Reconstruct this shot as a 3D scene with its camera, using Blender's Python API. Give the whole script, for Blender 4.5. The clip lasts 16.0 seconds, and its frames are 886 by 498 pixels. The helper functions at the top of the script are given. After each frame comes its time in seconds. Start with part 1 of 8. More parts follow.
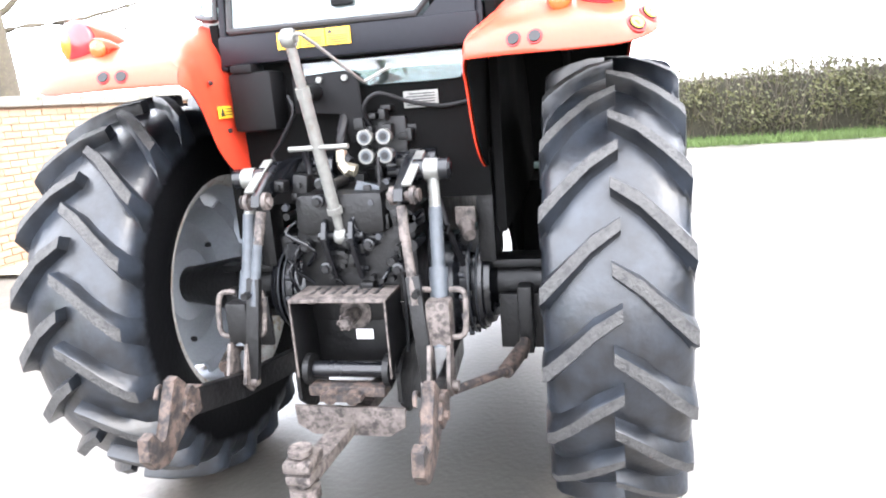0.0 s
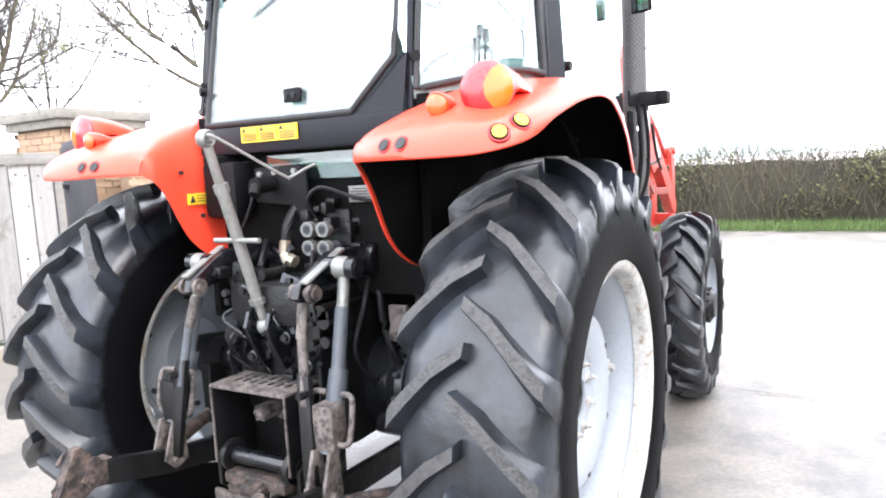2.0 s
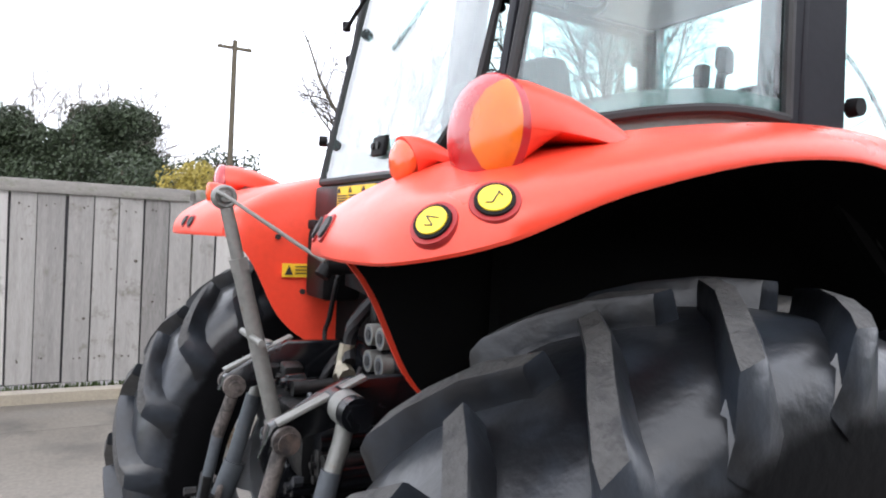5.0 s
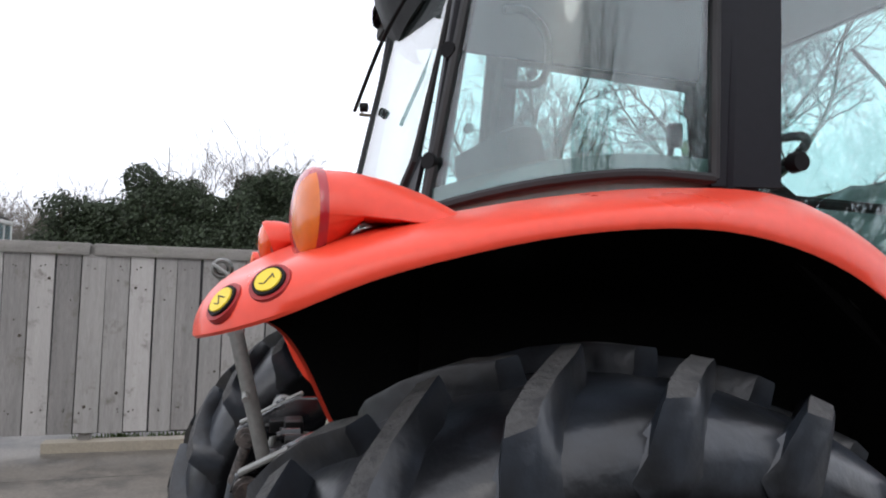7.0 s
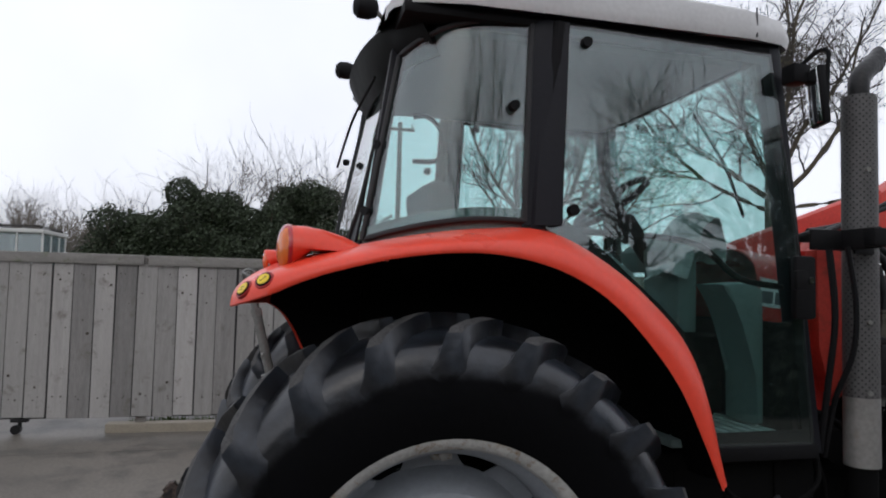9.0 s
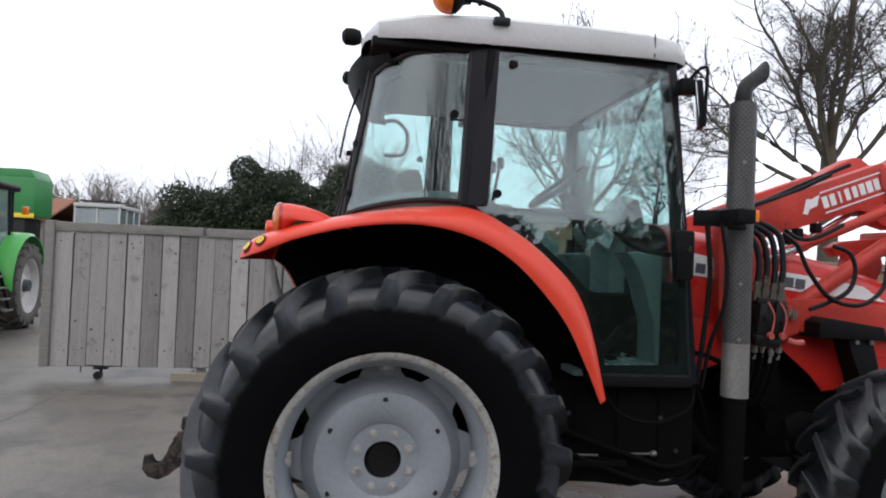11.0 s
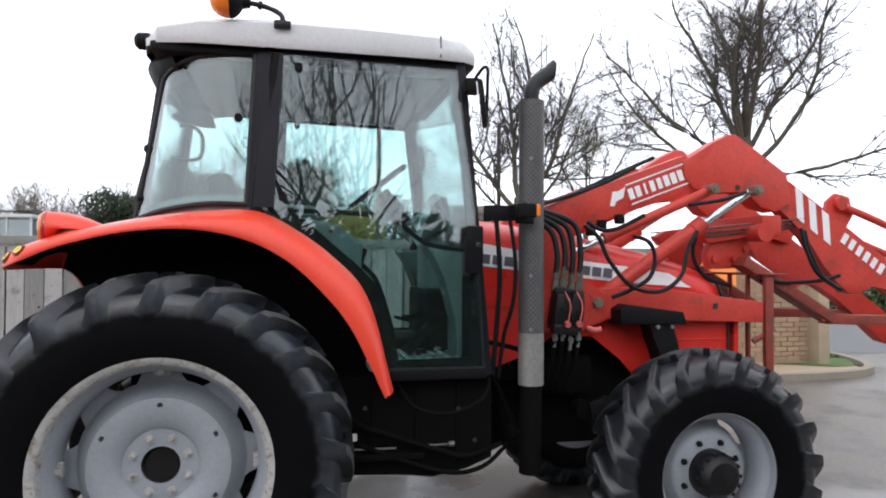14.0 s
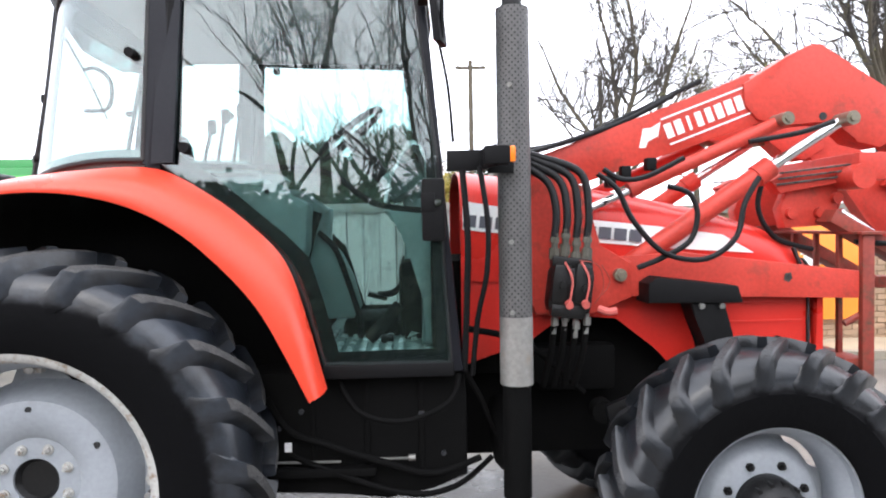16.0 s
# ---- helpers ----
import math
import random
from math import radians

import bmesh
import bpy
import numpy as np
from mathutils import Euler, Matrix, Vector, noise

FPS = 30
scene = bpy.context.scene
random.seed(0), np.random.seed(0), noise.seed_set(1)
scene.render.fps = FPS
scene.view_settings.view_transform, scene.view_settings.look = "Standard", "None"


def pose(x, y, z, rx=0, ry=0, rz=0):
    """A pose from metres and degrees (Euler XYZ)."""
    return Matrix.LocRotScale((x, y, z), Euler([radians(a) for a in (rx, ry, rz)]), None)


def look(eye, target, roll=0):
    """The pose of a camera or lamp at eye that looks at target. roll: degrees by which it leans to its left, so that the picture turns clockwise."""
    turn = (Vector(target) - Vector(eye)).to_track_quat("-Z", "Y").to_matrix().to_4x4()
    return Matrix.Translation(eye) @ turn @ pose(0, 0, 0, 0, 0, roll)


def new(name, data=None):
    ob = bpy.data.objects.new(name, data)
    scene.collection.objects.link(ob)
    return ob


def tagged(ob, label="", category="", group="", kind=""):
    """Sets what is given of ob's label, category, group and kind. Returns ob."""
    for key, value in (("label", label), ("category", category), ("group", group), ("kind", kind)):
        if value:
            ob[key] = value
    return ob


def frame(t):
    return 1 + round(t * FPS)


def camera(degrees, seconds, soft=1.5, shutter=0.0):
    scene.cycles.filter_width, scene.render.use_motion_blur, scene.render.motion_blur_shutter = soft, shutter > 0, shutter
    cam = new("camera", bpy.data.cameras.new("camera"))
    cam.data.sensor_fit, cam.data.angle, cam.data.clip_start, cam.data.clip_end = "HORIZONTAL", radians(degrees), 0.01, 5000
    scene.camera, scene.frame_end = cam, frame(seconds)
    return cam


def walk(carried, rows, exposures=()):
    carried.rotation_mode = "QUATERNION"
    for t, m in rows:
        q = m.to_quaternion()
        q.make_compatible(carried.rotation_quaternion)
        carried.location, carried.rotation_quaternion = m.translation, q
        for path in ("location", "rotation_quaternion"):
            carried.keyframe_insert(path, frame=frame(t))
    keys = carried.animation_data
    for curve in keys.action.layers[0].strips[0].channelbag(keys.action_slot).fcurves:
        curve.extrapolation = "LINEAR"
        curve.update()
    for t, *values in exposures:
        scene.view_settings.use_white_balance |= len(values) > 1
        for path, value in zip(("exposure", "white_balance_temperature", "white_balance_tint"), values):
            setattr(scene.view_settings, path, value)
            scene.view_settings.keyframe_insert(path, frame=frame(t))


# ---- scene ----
cam = camera(66.6, 16.0, soft=2.0)
PATH = [
    (0, (-2.429, -0.806, 1.459), (-0.532, -0.351, 1.019), -4.5),
    (0.5, (-2.393, -1.044, 1.479), (-0.506, -0.475, 1.138), -5.3),
    (1, (-2.384, -1.335, 1.498), (-0.543, -0.625, 1.17), -3.3),
    (1.5, (-2.242, -1.479, 1.502), (-0.454, -0.629, 1.217), -3.6),
    (2, (-2.018, -1.572, 1.522), (-0.291, -0.59, 1.29), -2.9),
    (2.5, (-1.813, -1.659, 1.536), (-0.187, -0.516, 1.311), -1.5),
    (3, (-1.572, -1.666, 1.547), (-0.067, -0.369, 1.32), -1.4),
    (3.5, (-1.366, -1.58, 1.56), (0.097, -0.226, 1.403), -1.0),
    (4, (-1.172, -1.533, 1.574), (0.147, -0.033, 1.459), -0.6),
    (4.2, (-1.101, -1.524, 1.581), (0.142, 0.039, 1.477), 0.9),
    (6.3, (-0.63, -1.535, 1.614), (0.035, 0.351, 1.647), 1.3),
    (6.5, (-0.587, -1.601, 1.626), (0.056, 0.292, 1.684), 1.7),
    (7, (-0.537, -1.771, 1.637), (0.023, 0.147, 1.731), 1.8),
    (7.5, (-0.54, -1.96, 1.636), (0.044, -0.056, 1.82), 1.6),
    (8, (-0.562, -2.2, 1.634), (0.03, -0.297, 1.798), 0.9),
    (8.5, (-0.513, -2.439, 1.63), (0.016, -0.519, 1.808), 0.5),
    (9, (-0.465, -2.784, 1.624), (-0.001, -0.841, 1.734), 1.4),
    (11.3, (-0.11, -3.661, 1.57), (0.142, -1.678, 1.605), 1.3),
    (11.5, (-0.046, -3.686, 1.573), (0.182, -1.7, 1.6), -0.2),
    (12, (0.141, -3.794, 1.574), (0.267, -1.798, 1.57), 0.4),
    (12.5, (0.299, -3.899, 1.591), (0.408, -1.903, 1.641), -0.9),
    (13, (0.392, -3.931, 1.586), (0.552, -1.938, 1.645), -1.0),
    (13.5, (0.446, -3.915, 1.577), (0.732, -1.936, 1.616), -0.6),
    (14, (0.515, -3.795, 1.592), (0.946, -1.842, 1.631), 0.3),
    (14.5, (0.627, -3.644, 1.605), (1.076, -1.695, 1.586), -1.5),
    (15, (0.853, -3.512, 1.602), (1.169, -1.538, 1.565), -1.6),
    (15.5, (1.048, -3.366, 1.598), (1.251, -1.378, 1.513), -1.9),
    (16, (1.245, -3.163, 1.589), (1.346, -1.166, 1.523), -1.0),
]
EXPOSURES = [(0.0, 2.65), (1.0, 2.6), (1.5, 2.45), (2.0, 1.95), (2.5, 1.65), (3.0, 1.4), (4.2, 1.05), (6.3, 0.2), (7.0, -0.1), (7.5, -0.36), (9.0, -0.8), (11.3, -0.3), (12.5, -0.25), (13.5, -0.25), (14.0, 0.05), (14.5, 0.38), (15.5, 0.9), (16.0, 1.05)]
walk(cam, [(t, look(eye, target, roll)) for t, eye, target, roll in PATH], EXPOSURES)

# ---- sky and light: a bright overcast day ----
world = bpy.data.worlds.new("overcast_sky")
scene.world = world
world.use_nodes = True
wn, wl = world.node_tree.nodes, world.node_tree.links
wn.clear()
w_out = wn.new("ShaderNodeOutputWorld")
w_bg = wn.new("ShaderNodeBackground")
w_sky = wn.new("ShaderNodeTexSky")
w_sky.sky_type, w_sky.sun_disc = "NISHITA", False
w_sky.sun_elevation, w_sky.sun_rotation = radians(42), radians(200)
w_sky.air_density, w_sky.dust_density = 1.0, 4.0
w_tc = wn.new("ShaderNodeTexCoord")
w_noise = wn.new("ShaderNodeTexNoise")
w_noise.inputs["Scale"].default_value, w_noise.inputs["Detail"].default_value = 2.2, 5.0
w_ramp = wn.new("ShaderNodeValToRGB")
w_ramp.color_ramp.elements[0].position, w_ramp.color_ramp.elements[0].color = 0.3, (10.3, 10.6, 11.75, 1)
w_ramp.color_ramp.elements[1].position, w_ramp.color_ramp.elements[1].color = 0.75, (12.2, 12.55, 13.75, 1)
w_mix = wn.new("ShaderNodeMix")
w_mix.data_type = "RGBA"
w_mix.inputs[0].default_value = 0.88
wl.new(w_tc.outputs["Generated"], w_noise.inputs["Vector"])
wl.new(w_noise.outputs["Fac"], w_ramp.inputs["Fac"])
wl.new(w_sky.outputs["Color"], w_mix.inputs[6])
wl.new(w_ramp.outputs["Color"], w_mix.inputs[7])
wl.new(w_mix.outputs[2], w_bg.inputs["Color"])
w_bg.inputs["Strength"].default_value = 0.165
wl.new(w_bg.outputs["Background"], w_out.inputs["Surface"])

sun = new("sun", bpy.data.lights.new("sun", "SUN"))
sun.data.energy, sun.data.angle, sun.data.color = 0.3, radians(25), (1.0, 0.97, 0.93)
sun.matrix_world = look((-4, -14, 14), (0, 0, 0))

# ---- materials ----
def mat(name, col, rough=0.5, metal=0.0, var=0.18, scale=6.0, bump=0.15, fine=60.0, stain=None, stain_at=0.62, coat=0.0, island=False, rnd=0.0, stretch=(1, 1, 1), spec=0.5):
    """A surface with grain and larger blotches. stain: colour of dirt or rust in irregular patches."""
    m = bpy.data.materials.new(name)
    m.use_nodes = True
    nt = m.node_tree
    b = nt.nodes["Principled BSDF"]
    tc = nt.nodes.new("ShaderNodeTexCoord")
    mp = nt.nodes.new("ShaderNodeMapping")
    mp.inputs["Scale"].default_value = stretch
    coords = tc.outputs["Object"]
    if rnd:
        oi = nt.nodes.new("ShaderNodeObjectInfo")
        sh = nt.nodes.new("ShaderNodeVectorMath")
        sh.operation = "MULTIPLY_ADD"
        nt.links.new(oi.outputs["Random"], sh.inputs[0])
        sh.inputs[1].default_value = (13.0, 7.0, 31.0)
        nt.links.new(coords, sh.inputs[2])
        coords = sh.outputs[0]
    nt.links.new(coords, mp.inputs["Vector"])
    big = nt.nodes.new("ShaderNodeTexNoise")
    big.inputs["Scale"].default_value, big.inputs["Detail"].default_value = scale, 6
    small = nt.nodes.new("ShaderNodeTexNoise")
    small.inputs["Scale"].default_value, small.inputs["Detail"].default_value = fine, 4
    for n in (big, small):
        nt.links.new(mp.outputs["Vector"], n.inputs["Vector"])
    add = nt.nodes.new("ShaderNodeMath")
    add.operation = "ADD"
    nt.links.new(big.outputs["Fac"], add.inputs[0])
    nt.links.new(small.outputs["Fac"], add.inputs[1])
    last = add
    if island or rnd:
        r = nt.nodes.new("ShaderNodeNewGeometry" if island else "ShaderNodeObjectInfo")
        k = nt.nodes.new("ShaderNodeMath")
        k.operation = "MULTIPLY_ADD"
        nt.links.new(r.outputs["Random Per Island" if island else "Random"], k.inputs[0])
        k.inputs[1].default_value = rnd or 0.6
        nt.links.new(add.outputs[0], k.inputs[2])
        last = k
    rng = nt.nodes.new("ShaderNodeMapRange")
    rng.inputs["From Min"].default_value, rng.inputs["From Max"].default_value = 0.6, 1.4 + (rnd or (0.6 if island else 0.0))
    rng.inputs["To Min"].default_value, rng.inputs["To Max"].default_value = 1 - var, 1 + var
    nt.links.new(last.outputs[0], rng.inputs["Value"])
    mul = nt.nodes.new("ShaderNodeMix")
    mul.data_type, mul.blend_type = "RGBA", "MULTIPLY"
    mul.inputs[0].default_value = 1.0
    mul.inputs[6].default_value = (*col, 1)
    nt.links.new(rng.outputs[0], mul.inputs[7])
    colour = mul.outputs[2]
    if stain:
        sn = nt.nodes.new("ShaderNodeTexNoise")
        sn.inputs["Scale"].default_value, sn.inputs["Detail"].default_value = scale * 1.7, 8
        sn.inputs["Roughness"].default_value = 0.7
        nt.links.new(coords, sn.inputs["Vector"])
        ramp = nt.nodes.new("ShaderNodeValToRGB")
        ramp.color_ramp.elements[0].position, ramp.color_ramp.elements[1].position = stain_at - 0.06, stain_at + 0.08
        nt.links.new(sn.outputs["Fac"], ramp.inputs["Fac"])
        mx = nt.nodes.new("ShaderNodeMix")
        mx.data_type = "RGBA"
        nt.links.new(ramp.outputs["Color"], mx.inputs[0])
        nt.links.new(colour, mx.inputs[6])
        mx.inputs[7].default_value = (*stain, 1)
        colour = mx.outputs[2]
    nt.links.new(colour, b.inputs["Base Color"])
    rr = nt.nodes.new("ShaderNodeMapRange")
    rr.inputs["From Min"].default_value, rr.inputs["From Max"].default_value = 0.3, 0.7
    rr.inputs["To Min"].default_value, rr.inputs["To Max"].default_value = max(rough - 0.1, 0.03), min(rough + 0.12, 1)
    nt.links.new(big.outputs["Fac"], rr.inputs["Value"])
    nt.links.new(rr.outputs[0], b.inputs["Roughness"])
    b.inputs["Metallic"].default_value = metal
    b.inputs["Specular IOR Level"].default_value = spec
    b.inputs["Coat Weight"].default_value = coat
    b.inputs["Coat Roughness"].default_value = 0.12
    if bump:
        bp = nt.nodes.new("ShaderNodeBump")
        bp.inputs["Strength"].default_value, bp.inputs["Distance"].default_value = bump, 0.01
        nt.links.new(small.outputs["Fac"], bp.inputs["Height"])
        nt.links.new(bp.outputs["Normal"], b.inputs["Normal"])
    return m


def glass(name, tint, gloss_rough=0.02, haze=0.0, haze_col=(0.5, 0.6, 0.6)):
    """A thin pane: tinted see-through with mirror gloss by Fresnel."""
    m = bpy.data.materials.new(name)
    m.use_nodes = True
    nt = m.node_tree
    nt.nodes.clear()
    out = nt.nodes.new("ShaderNodeOutputMaterial")
    tr = nt.nodes.new("ShaderNodeBsdfTransparent")
    tr.inputs["Color"].default_value = (*tint, 1)
    gl = nt.nodes.new("ShaderNodeBsdfGlossy")
    gl.inputs["Roughness"].default_value = gloss_rough
    fr = nt.nodes.new("ShaderNodeLayerWeight")
    fr.inputs["Blend"].default_value = 0.5
    steep = nt.nodes.new("ShaderNodeMath")
    steep.operation = "POWER"
    steep.inputs[1].default_value = 4.0
    nt.links.new(fr.outputs["Facing"], steep.inputs[0])
    k = nt.nodes.new("ShaderNodeMath")
    k.operation, k.use_clamp = "MULTIPLY_ADD", True
    k.inputs[1].default_value, k.inputs[2].default_value = 0.88, 0.1
    nt.links.new(steep.outputs[0], k.inputs[0])
    base = tr.outputs[0]
    if haze:
        df = nt.nodes.new("ShaderNodeBsdfDiffuse")
        df.inputs["Color"].default_value = (*haze_col, 1)
        mh = nt.nodes.new("ShaderNodeMixShader")
        mh.inputs[0].default_value = haze
        nt.links.new(base, mh.inputs[1])
        nt.links.new(df.outputs[0], mh.inputs[2])
        base = mh.outputs[0]
    mx = nt.nodes.new("ShaderNodeMixShader")
    nt.links.new(k.outputs[0], mx.inputs[0])
    nt.links.new(base, mx.inputs[1])
    nt.links.new(gl.outputs[0], mx.inputs[2])
    nt.links.new(mx.outputs[0], out.inputs["Surface"])
    return m



def tyre_rubber(name, inner, outer, pale):
    """Black clean sidewall passing into a dusty, polished tread; inner and outer: radii of the passage."""
    m = bpy.data.materials.new(name)
    m.use_nodes = True
    nt = m.node_tree
    b = nt.nodes["Principled BSDF"]
    tc = nt.nodes.new("ShaderNodeTexCoord")
    flat_ = nt.nodes.new("ShaderNodeVectorMath")
    flat_.operation = "MULTIPLY"
    flat_.inputs[1].default_value = (1, 0, 1)
    nt.links.new(tc.outputs["Object"], flat_.inputs[0])
    ln = nt.nodes.new("ShaderNodeVectorMath")
    ln.operation = "LENGTH"
    nt.links.new(flat_.outputs[0], ln.inputs[0])
    big = nt.nodes.new("ShaderNodeTexNoise")
    big.inputs["Scale"].default_value, big.inputs["Detail"].default_value, big.inputs["Roughness"].default_value = 7.0, 7, 0.6
    small = nt.nodes.new("ShaderNodeTexNoise")
    small.inputs["Scale"].default_value, small.inputs["Detail"].default_value = 45.0, 4
    for n in (big, small):
        nt.links.new(tc.outputs["Object"], n.inputs["Vector"])
    wob = nt.nodes.new("ShaderNodeMath")
    wob.operation = "MULTIPLY_ADD"
    wob.inputs[1].default_value = 0.06
    nt.links.new(big.outputs["Fac"], wob.inputs[0])
    nt.links.new(ln.outputs["Value"], wob.inputs[2])
    mask = nt.nodes.new("ShaderNodeMapRange")
    mask.interpolation_type = "SMOOTHSTEP"
    mask.inputs["From Min"].default_value, mask.inputs["From Max"].default_value = inner + 0.03, outer + 0.03
    nt.links.new(wob.outputs[0], mask.inputs["Value"])
    dust = nt.nodes.new("ShaderNodeValToRGB")
    dust.color_ramp.elements[0].position, dust.color_ramp.elements[0].color = 0.42, (0.0065, 0.0073, 0.009, 1)
    dust.color_ramp.elements[1].position, dust.color_ramp.elements[1].color = 0.68, (*pale, 1)
    nt.links.new(big.outputs["Fac"], dust.inputs["Fac"])
    mx = nt.nodes.new("ShaderNodeMix")
    mx.data_type = "RGBA"
    nt.links.new(mask.outputs[0], mx.inputs[0])
    mx.inputs[6].default_value = (0.003, 0.0031, 0.0036, 1)
    nt.links.new(dust.outputs["Color"], mx.inputs[7])
    nt.links.new(mx.outputs[2], b.inputs["Base Color"])
    for socket, low, high in (("Roughness", 0.55, 0.31), ("Specular IOR Level", 0.06, 0.58)):
        r = nt.nodes.new("ShaderNodeMapRange")
        r.inputs["To Min"].default_value, r.inputs["To Max"].default_value = low, high
        nt.links.new(mask.outputs[0], r.inputs["Value"])
        nt.links.new(r.outputs[0], b.inputs[socket])
    bp = nt.nodes.new("ShaderNodeBump")
    bp.inputs["Strength"].default_value, bp.inputs["Distance"].default_value = 0.15, 0.01
    nt.links.new(small.outputs["Fac"], bp.inputs["Height"])
    nt.links.new(bp.outputs["Normal"], b.inputs["Normal"])
    return m


M = {}
M["rear_tyre"] = tyre_rubber("rear_tyre_rubber", 0.6, 0.64, (0.026, 0.032, 0.042))
M["front_tyre"] = tyre_rubber("front_tyre_rubber", 0.43, 0.465, (0.014, 0.017, 0.022))
M["hood_red"] = mat("hood_red_paint", (0.6, 0.026, 0.018), 0.32, var=0.08, scale=3, bump=0.02, coat=0.15, spec=0.35)
M["rust_edge"] = mat("rusty_wheel_edge", (0.38, 0.36, 0.33), 0.6, var=0.25, scale=14, bump=0.25, stain=(0.17, 0.07, 0.02), stain_at=0.53)
M["red"] = mat("red_paint", (0.74, 0.058, 0.028), 0.36, var=0.08, scale=3, bump=0.02, coat=0.12, spec=0.4)
M["red_dull"] = mat("faded_red_paint", (0.5, 0.045, 0.03), 0.45, var=0.22, scale=5, bump=0.08, stain=(0.27, 0.04, 0.026), stain_at=0.62, spec=0.35)
M["red_rust"] = mat("rusty_red_paint", (0.24, 0.035, 0.022), 0.6, var=0.25, scale=9, bump=0.2, stain=(0.1, 0.045, 0.025), stain_at=0.58)
M["black"] = mat("black_plastic", (0.004, 0.004, 0.0045), 0.6, var=0.3, scale=5, bump=0.05, spec=0.16)
M["black_gloss"] = mat("black_paint", (0.005, 0.0055, 0.007), 0.22, var=0.3, scale=6, bump=0.04)
M["grime"] = mat("grimy_black_metal", (0.004, 0.004, 0.0043), 0.42, var=0.5, scale=14, bump=0.25, stain=(0.022, 0.019, 0.017), stain_at=0.7, spec=0.35)
M["frame"] = mat("cab_frame_dark_grey", (0.009, 0.0095, 0.013), 0.45, var=0.15, scale=4, bump=0.03, spec=0.18)
M["border"] = mat("black_glass_border", (0.003, 0.003, 0.0035), 0.6, var=0.2, bump=0.0, spec=0.15)
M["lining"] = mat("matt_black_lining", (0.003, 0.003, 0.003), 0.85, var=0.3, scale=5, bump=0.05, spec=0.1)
M["seal"] = mat("rubber_seal", (0.01, 0.01, 0.011), 0.6, var=0.2, bump=0.03)
M["rubber"] = mat("tyre_rubber", (0.0045, 0.005, 0.006), 0.5, var=0.4, scale=7, bump=0.05, stain=(0.01, 0.011, 0.012), stain_at=0.66, spec=0.14)
M["lug"] = mat("worn_tread_rubber", (0.05, 0.049, 0.048), 0.8, var=0.4, scale=22, bump=0.6, fine=90, stain=(0.024, 0.024, 0.025), stain_at=0.56)
M["lug_front"] = mat("dark_tread_rubber", (0.016, 0.0165, 0.018), 0.5, var=0.4, scale=18, bump=0.5, fine=80, stain=(0.03, 0.031, 0.033), stain_at=0.6)
M["rim"] = mat("silver_grey_wheel_paint", (0.275, 0.297, 0.323), 0.5, var=0.12, scale=5, bump=0.05, stain=(0.3, 0.26, 0.21), stain_at=0.72)
M["rim_edge"] = mat("chipped_wheel_paint", (0.39, 0.385, 0.365), 0.6, var=0.28, scale=16, bump=0.25, stain=(0.2, 0.13, 0.07), stain_at=0.58)
M["steel"] = mat("galvanised_steel", (0.2, 0.2, 0.188), 0.5, metal=0.5, var=0.25, scale=12, bump=0.12, stain=(0.16, 0.13, 0.1), stain_at=0.66)
M["chrome"] = mat("polished_steel", (0.75, 0.76, 0.78), 0.15, metal=1.0, var=0.05, bump=0.0)
M["rusty"] = mat("rusty_steel", (0.075, 0.052, 0.042), 0.7, var=0.45, scale=16, bump=0.45, stain=(0.014, 0.012, 0.012), stain_at=0.49)
M["dusty"] = mat("dusty_brown_steel", (0.105, 0.088, 0.08), 0.65, var=0.45, scale=18, bump=0.35, stain=(0.02, 0.016, 0.015), stain_at=0.53)
M["bluegrey"] = mat("blue_grey_painted_steel", (0.055, 0.063, 0.073), 0.5, var=0.25, scale=10, bump=0.12, stain=(0.1, 0.08, 0.07), stain_at=0.64)
M["fitting"] = mat("olive_grey_fitting", (0.105, 0.1, 0.082), 0.45, metal=0.5, var=0.3, scale=20, bump=0.15, stain=(0.03, 0.028, 0.024), stain_at=0.6)
M["cap"] = mat("faded_red_rubber", (0.5, 0.1, 0.085), 0.6, var=0.2, scale=20, bump=0.05)
M["orange_lens"] = mat("amber_lens", (0.85, 0.2, 0.015), 0.2, var=0.1, bump=0.02, coat=0.4)
M["tail_amber"] = mat("amber_tail_lens", (0.62, 0.13, 0.008), 0.2, var=0.1, bump=0.02, coat=0.3)
M["red_lens"] = mat("red_lens", (0.36, 0.014, 0.02), 0.2, var=0.1, bump=0.02, coat=0.4)
M["lamp_orange"] = mat("orange_red_lens", (0.66, 0.085, 0.015), 0.2, var=0.15, scale=30, bump=0.03, coat=0.4)
M["recess"] = mat("dark_red_recess", (0.3, 0.012, 0.012), 0.5, var=0.1, bump=0.02)
M["yellow"] = mat("yellow_plastic", (0.78, 0.56, 0.03), 0.45, var=0.08, bump=0.02)
M["label_yellow"] = mat("yellow_sticker", (0.8, 0.5, 0.03), 0.5, var=0.06, bump=0.0)
M["ink"] = mat("black_ink", (0.02, 0.02, 0.02), 0.5, var=0.1, bump=0.0)
M["ink_grey"] = mat("dark_grey_lettering", (0.09, 0.09, 0.11), 0.45, var=0.1, bump=0.0)
M["white"] = mat("white_decal", (0.8, 0.8, 0.8), 0.35, var=0.06, scale=9, bump=0.02)
M["roof"] = mat("pale_grey_roof_paint", (0.6, 0.6, 0.6), 0.5, var=0.1, scale=4, bump=0.04, stain=(0.4, 0.38, 0.35), stain_at=0.7)
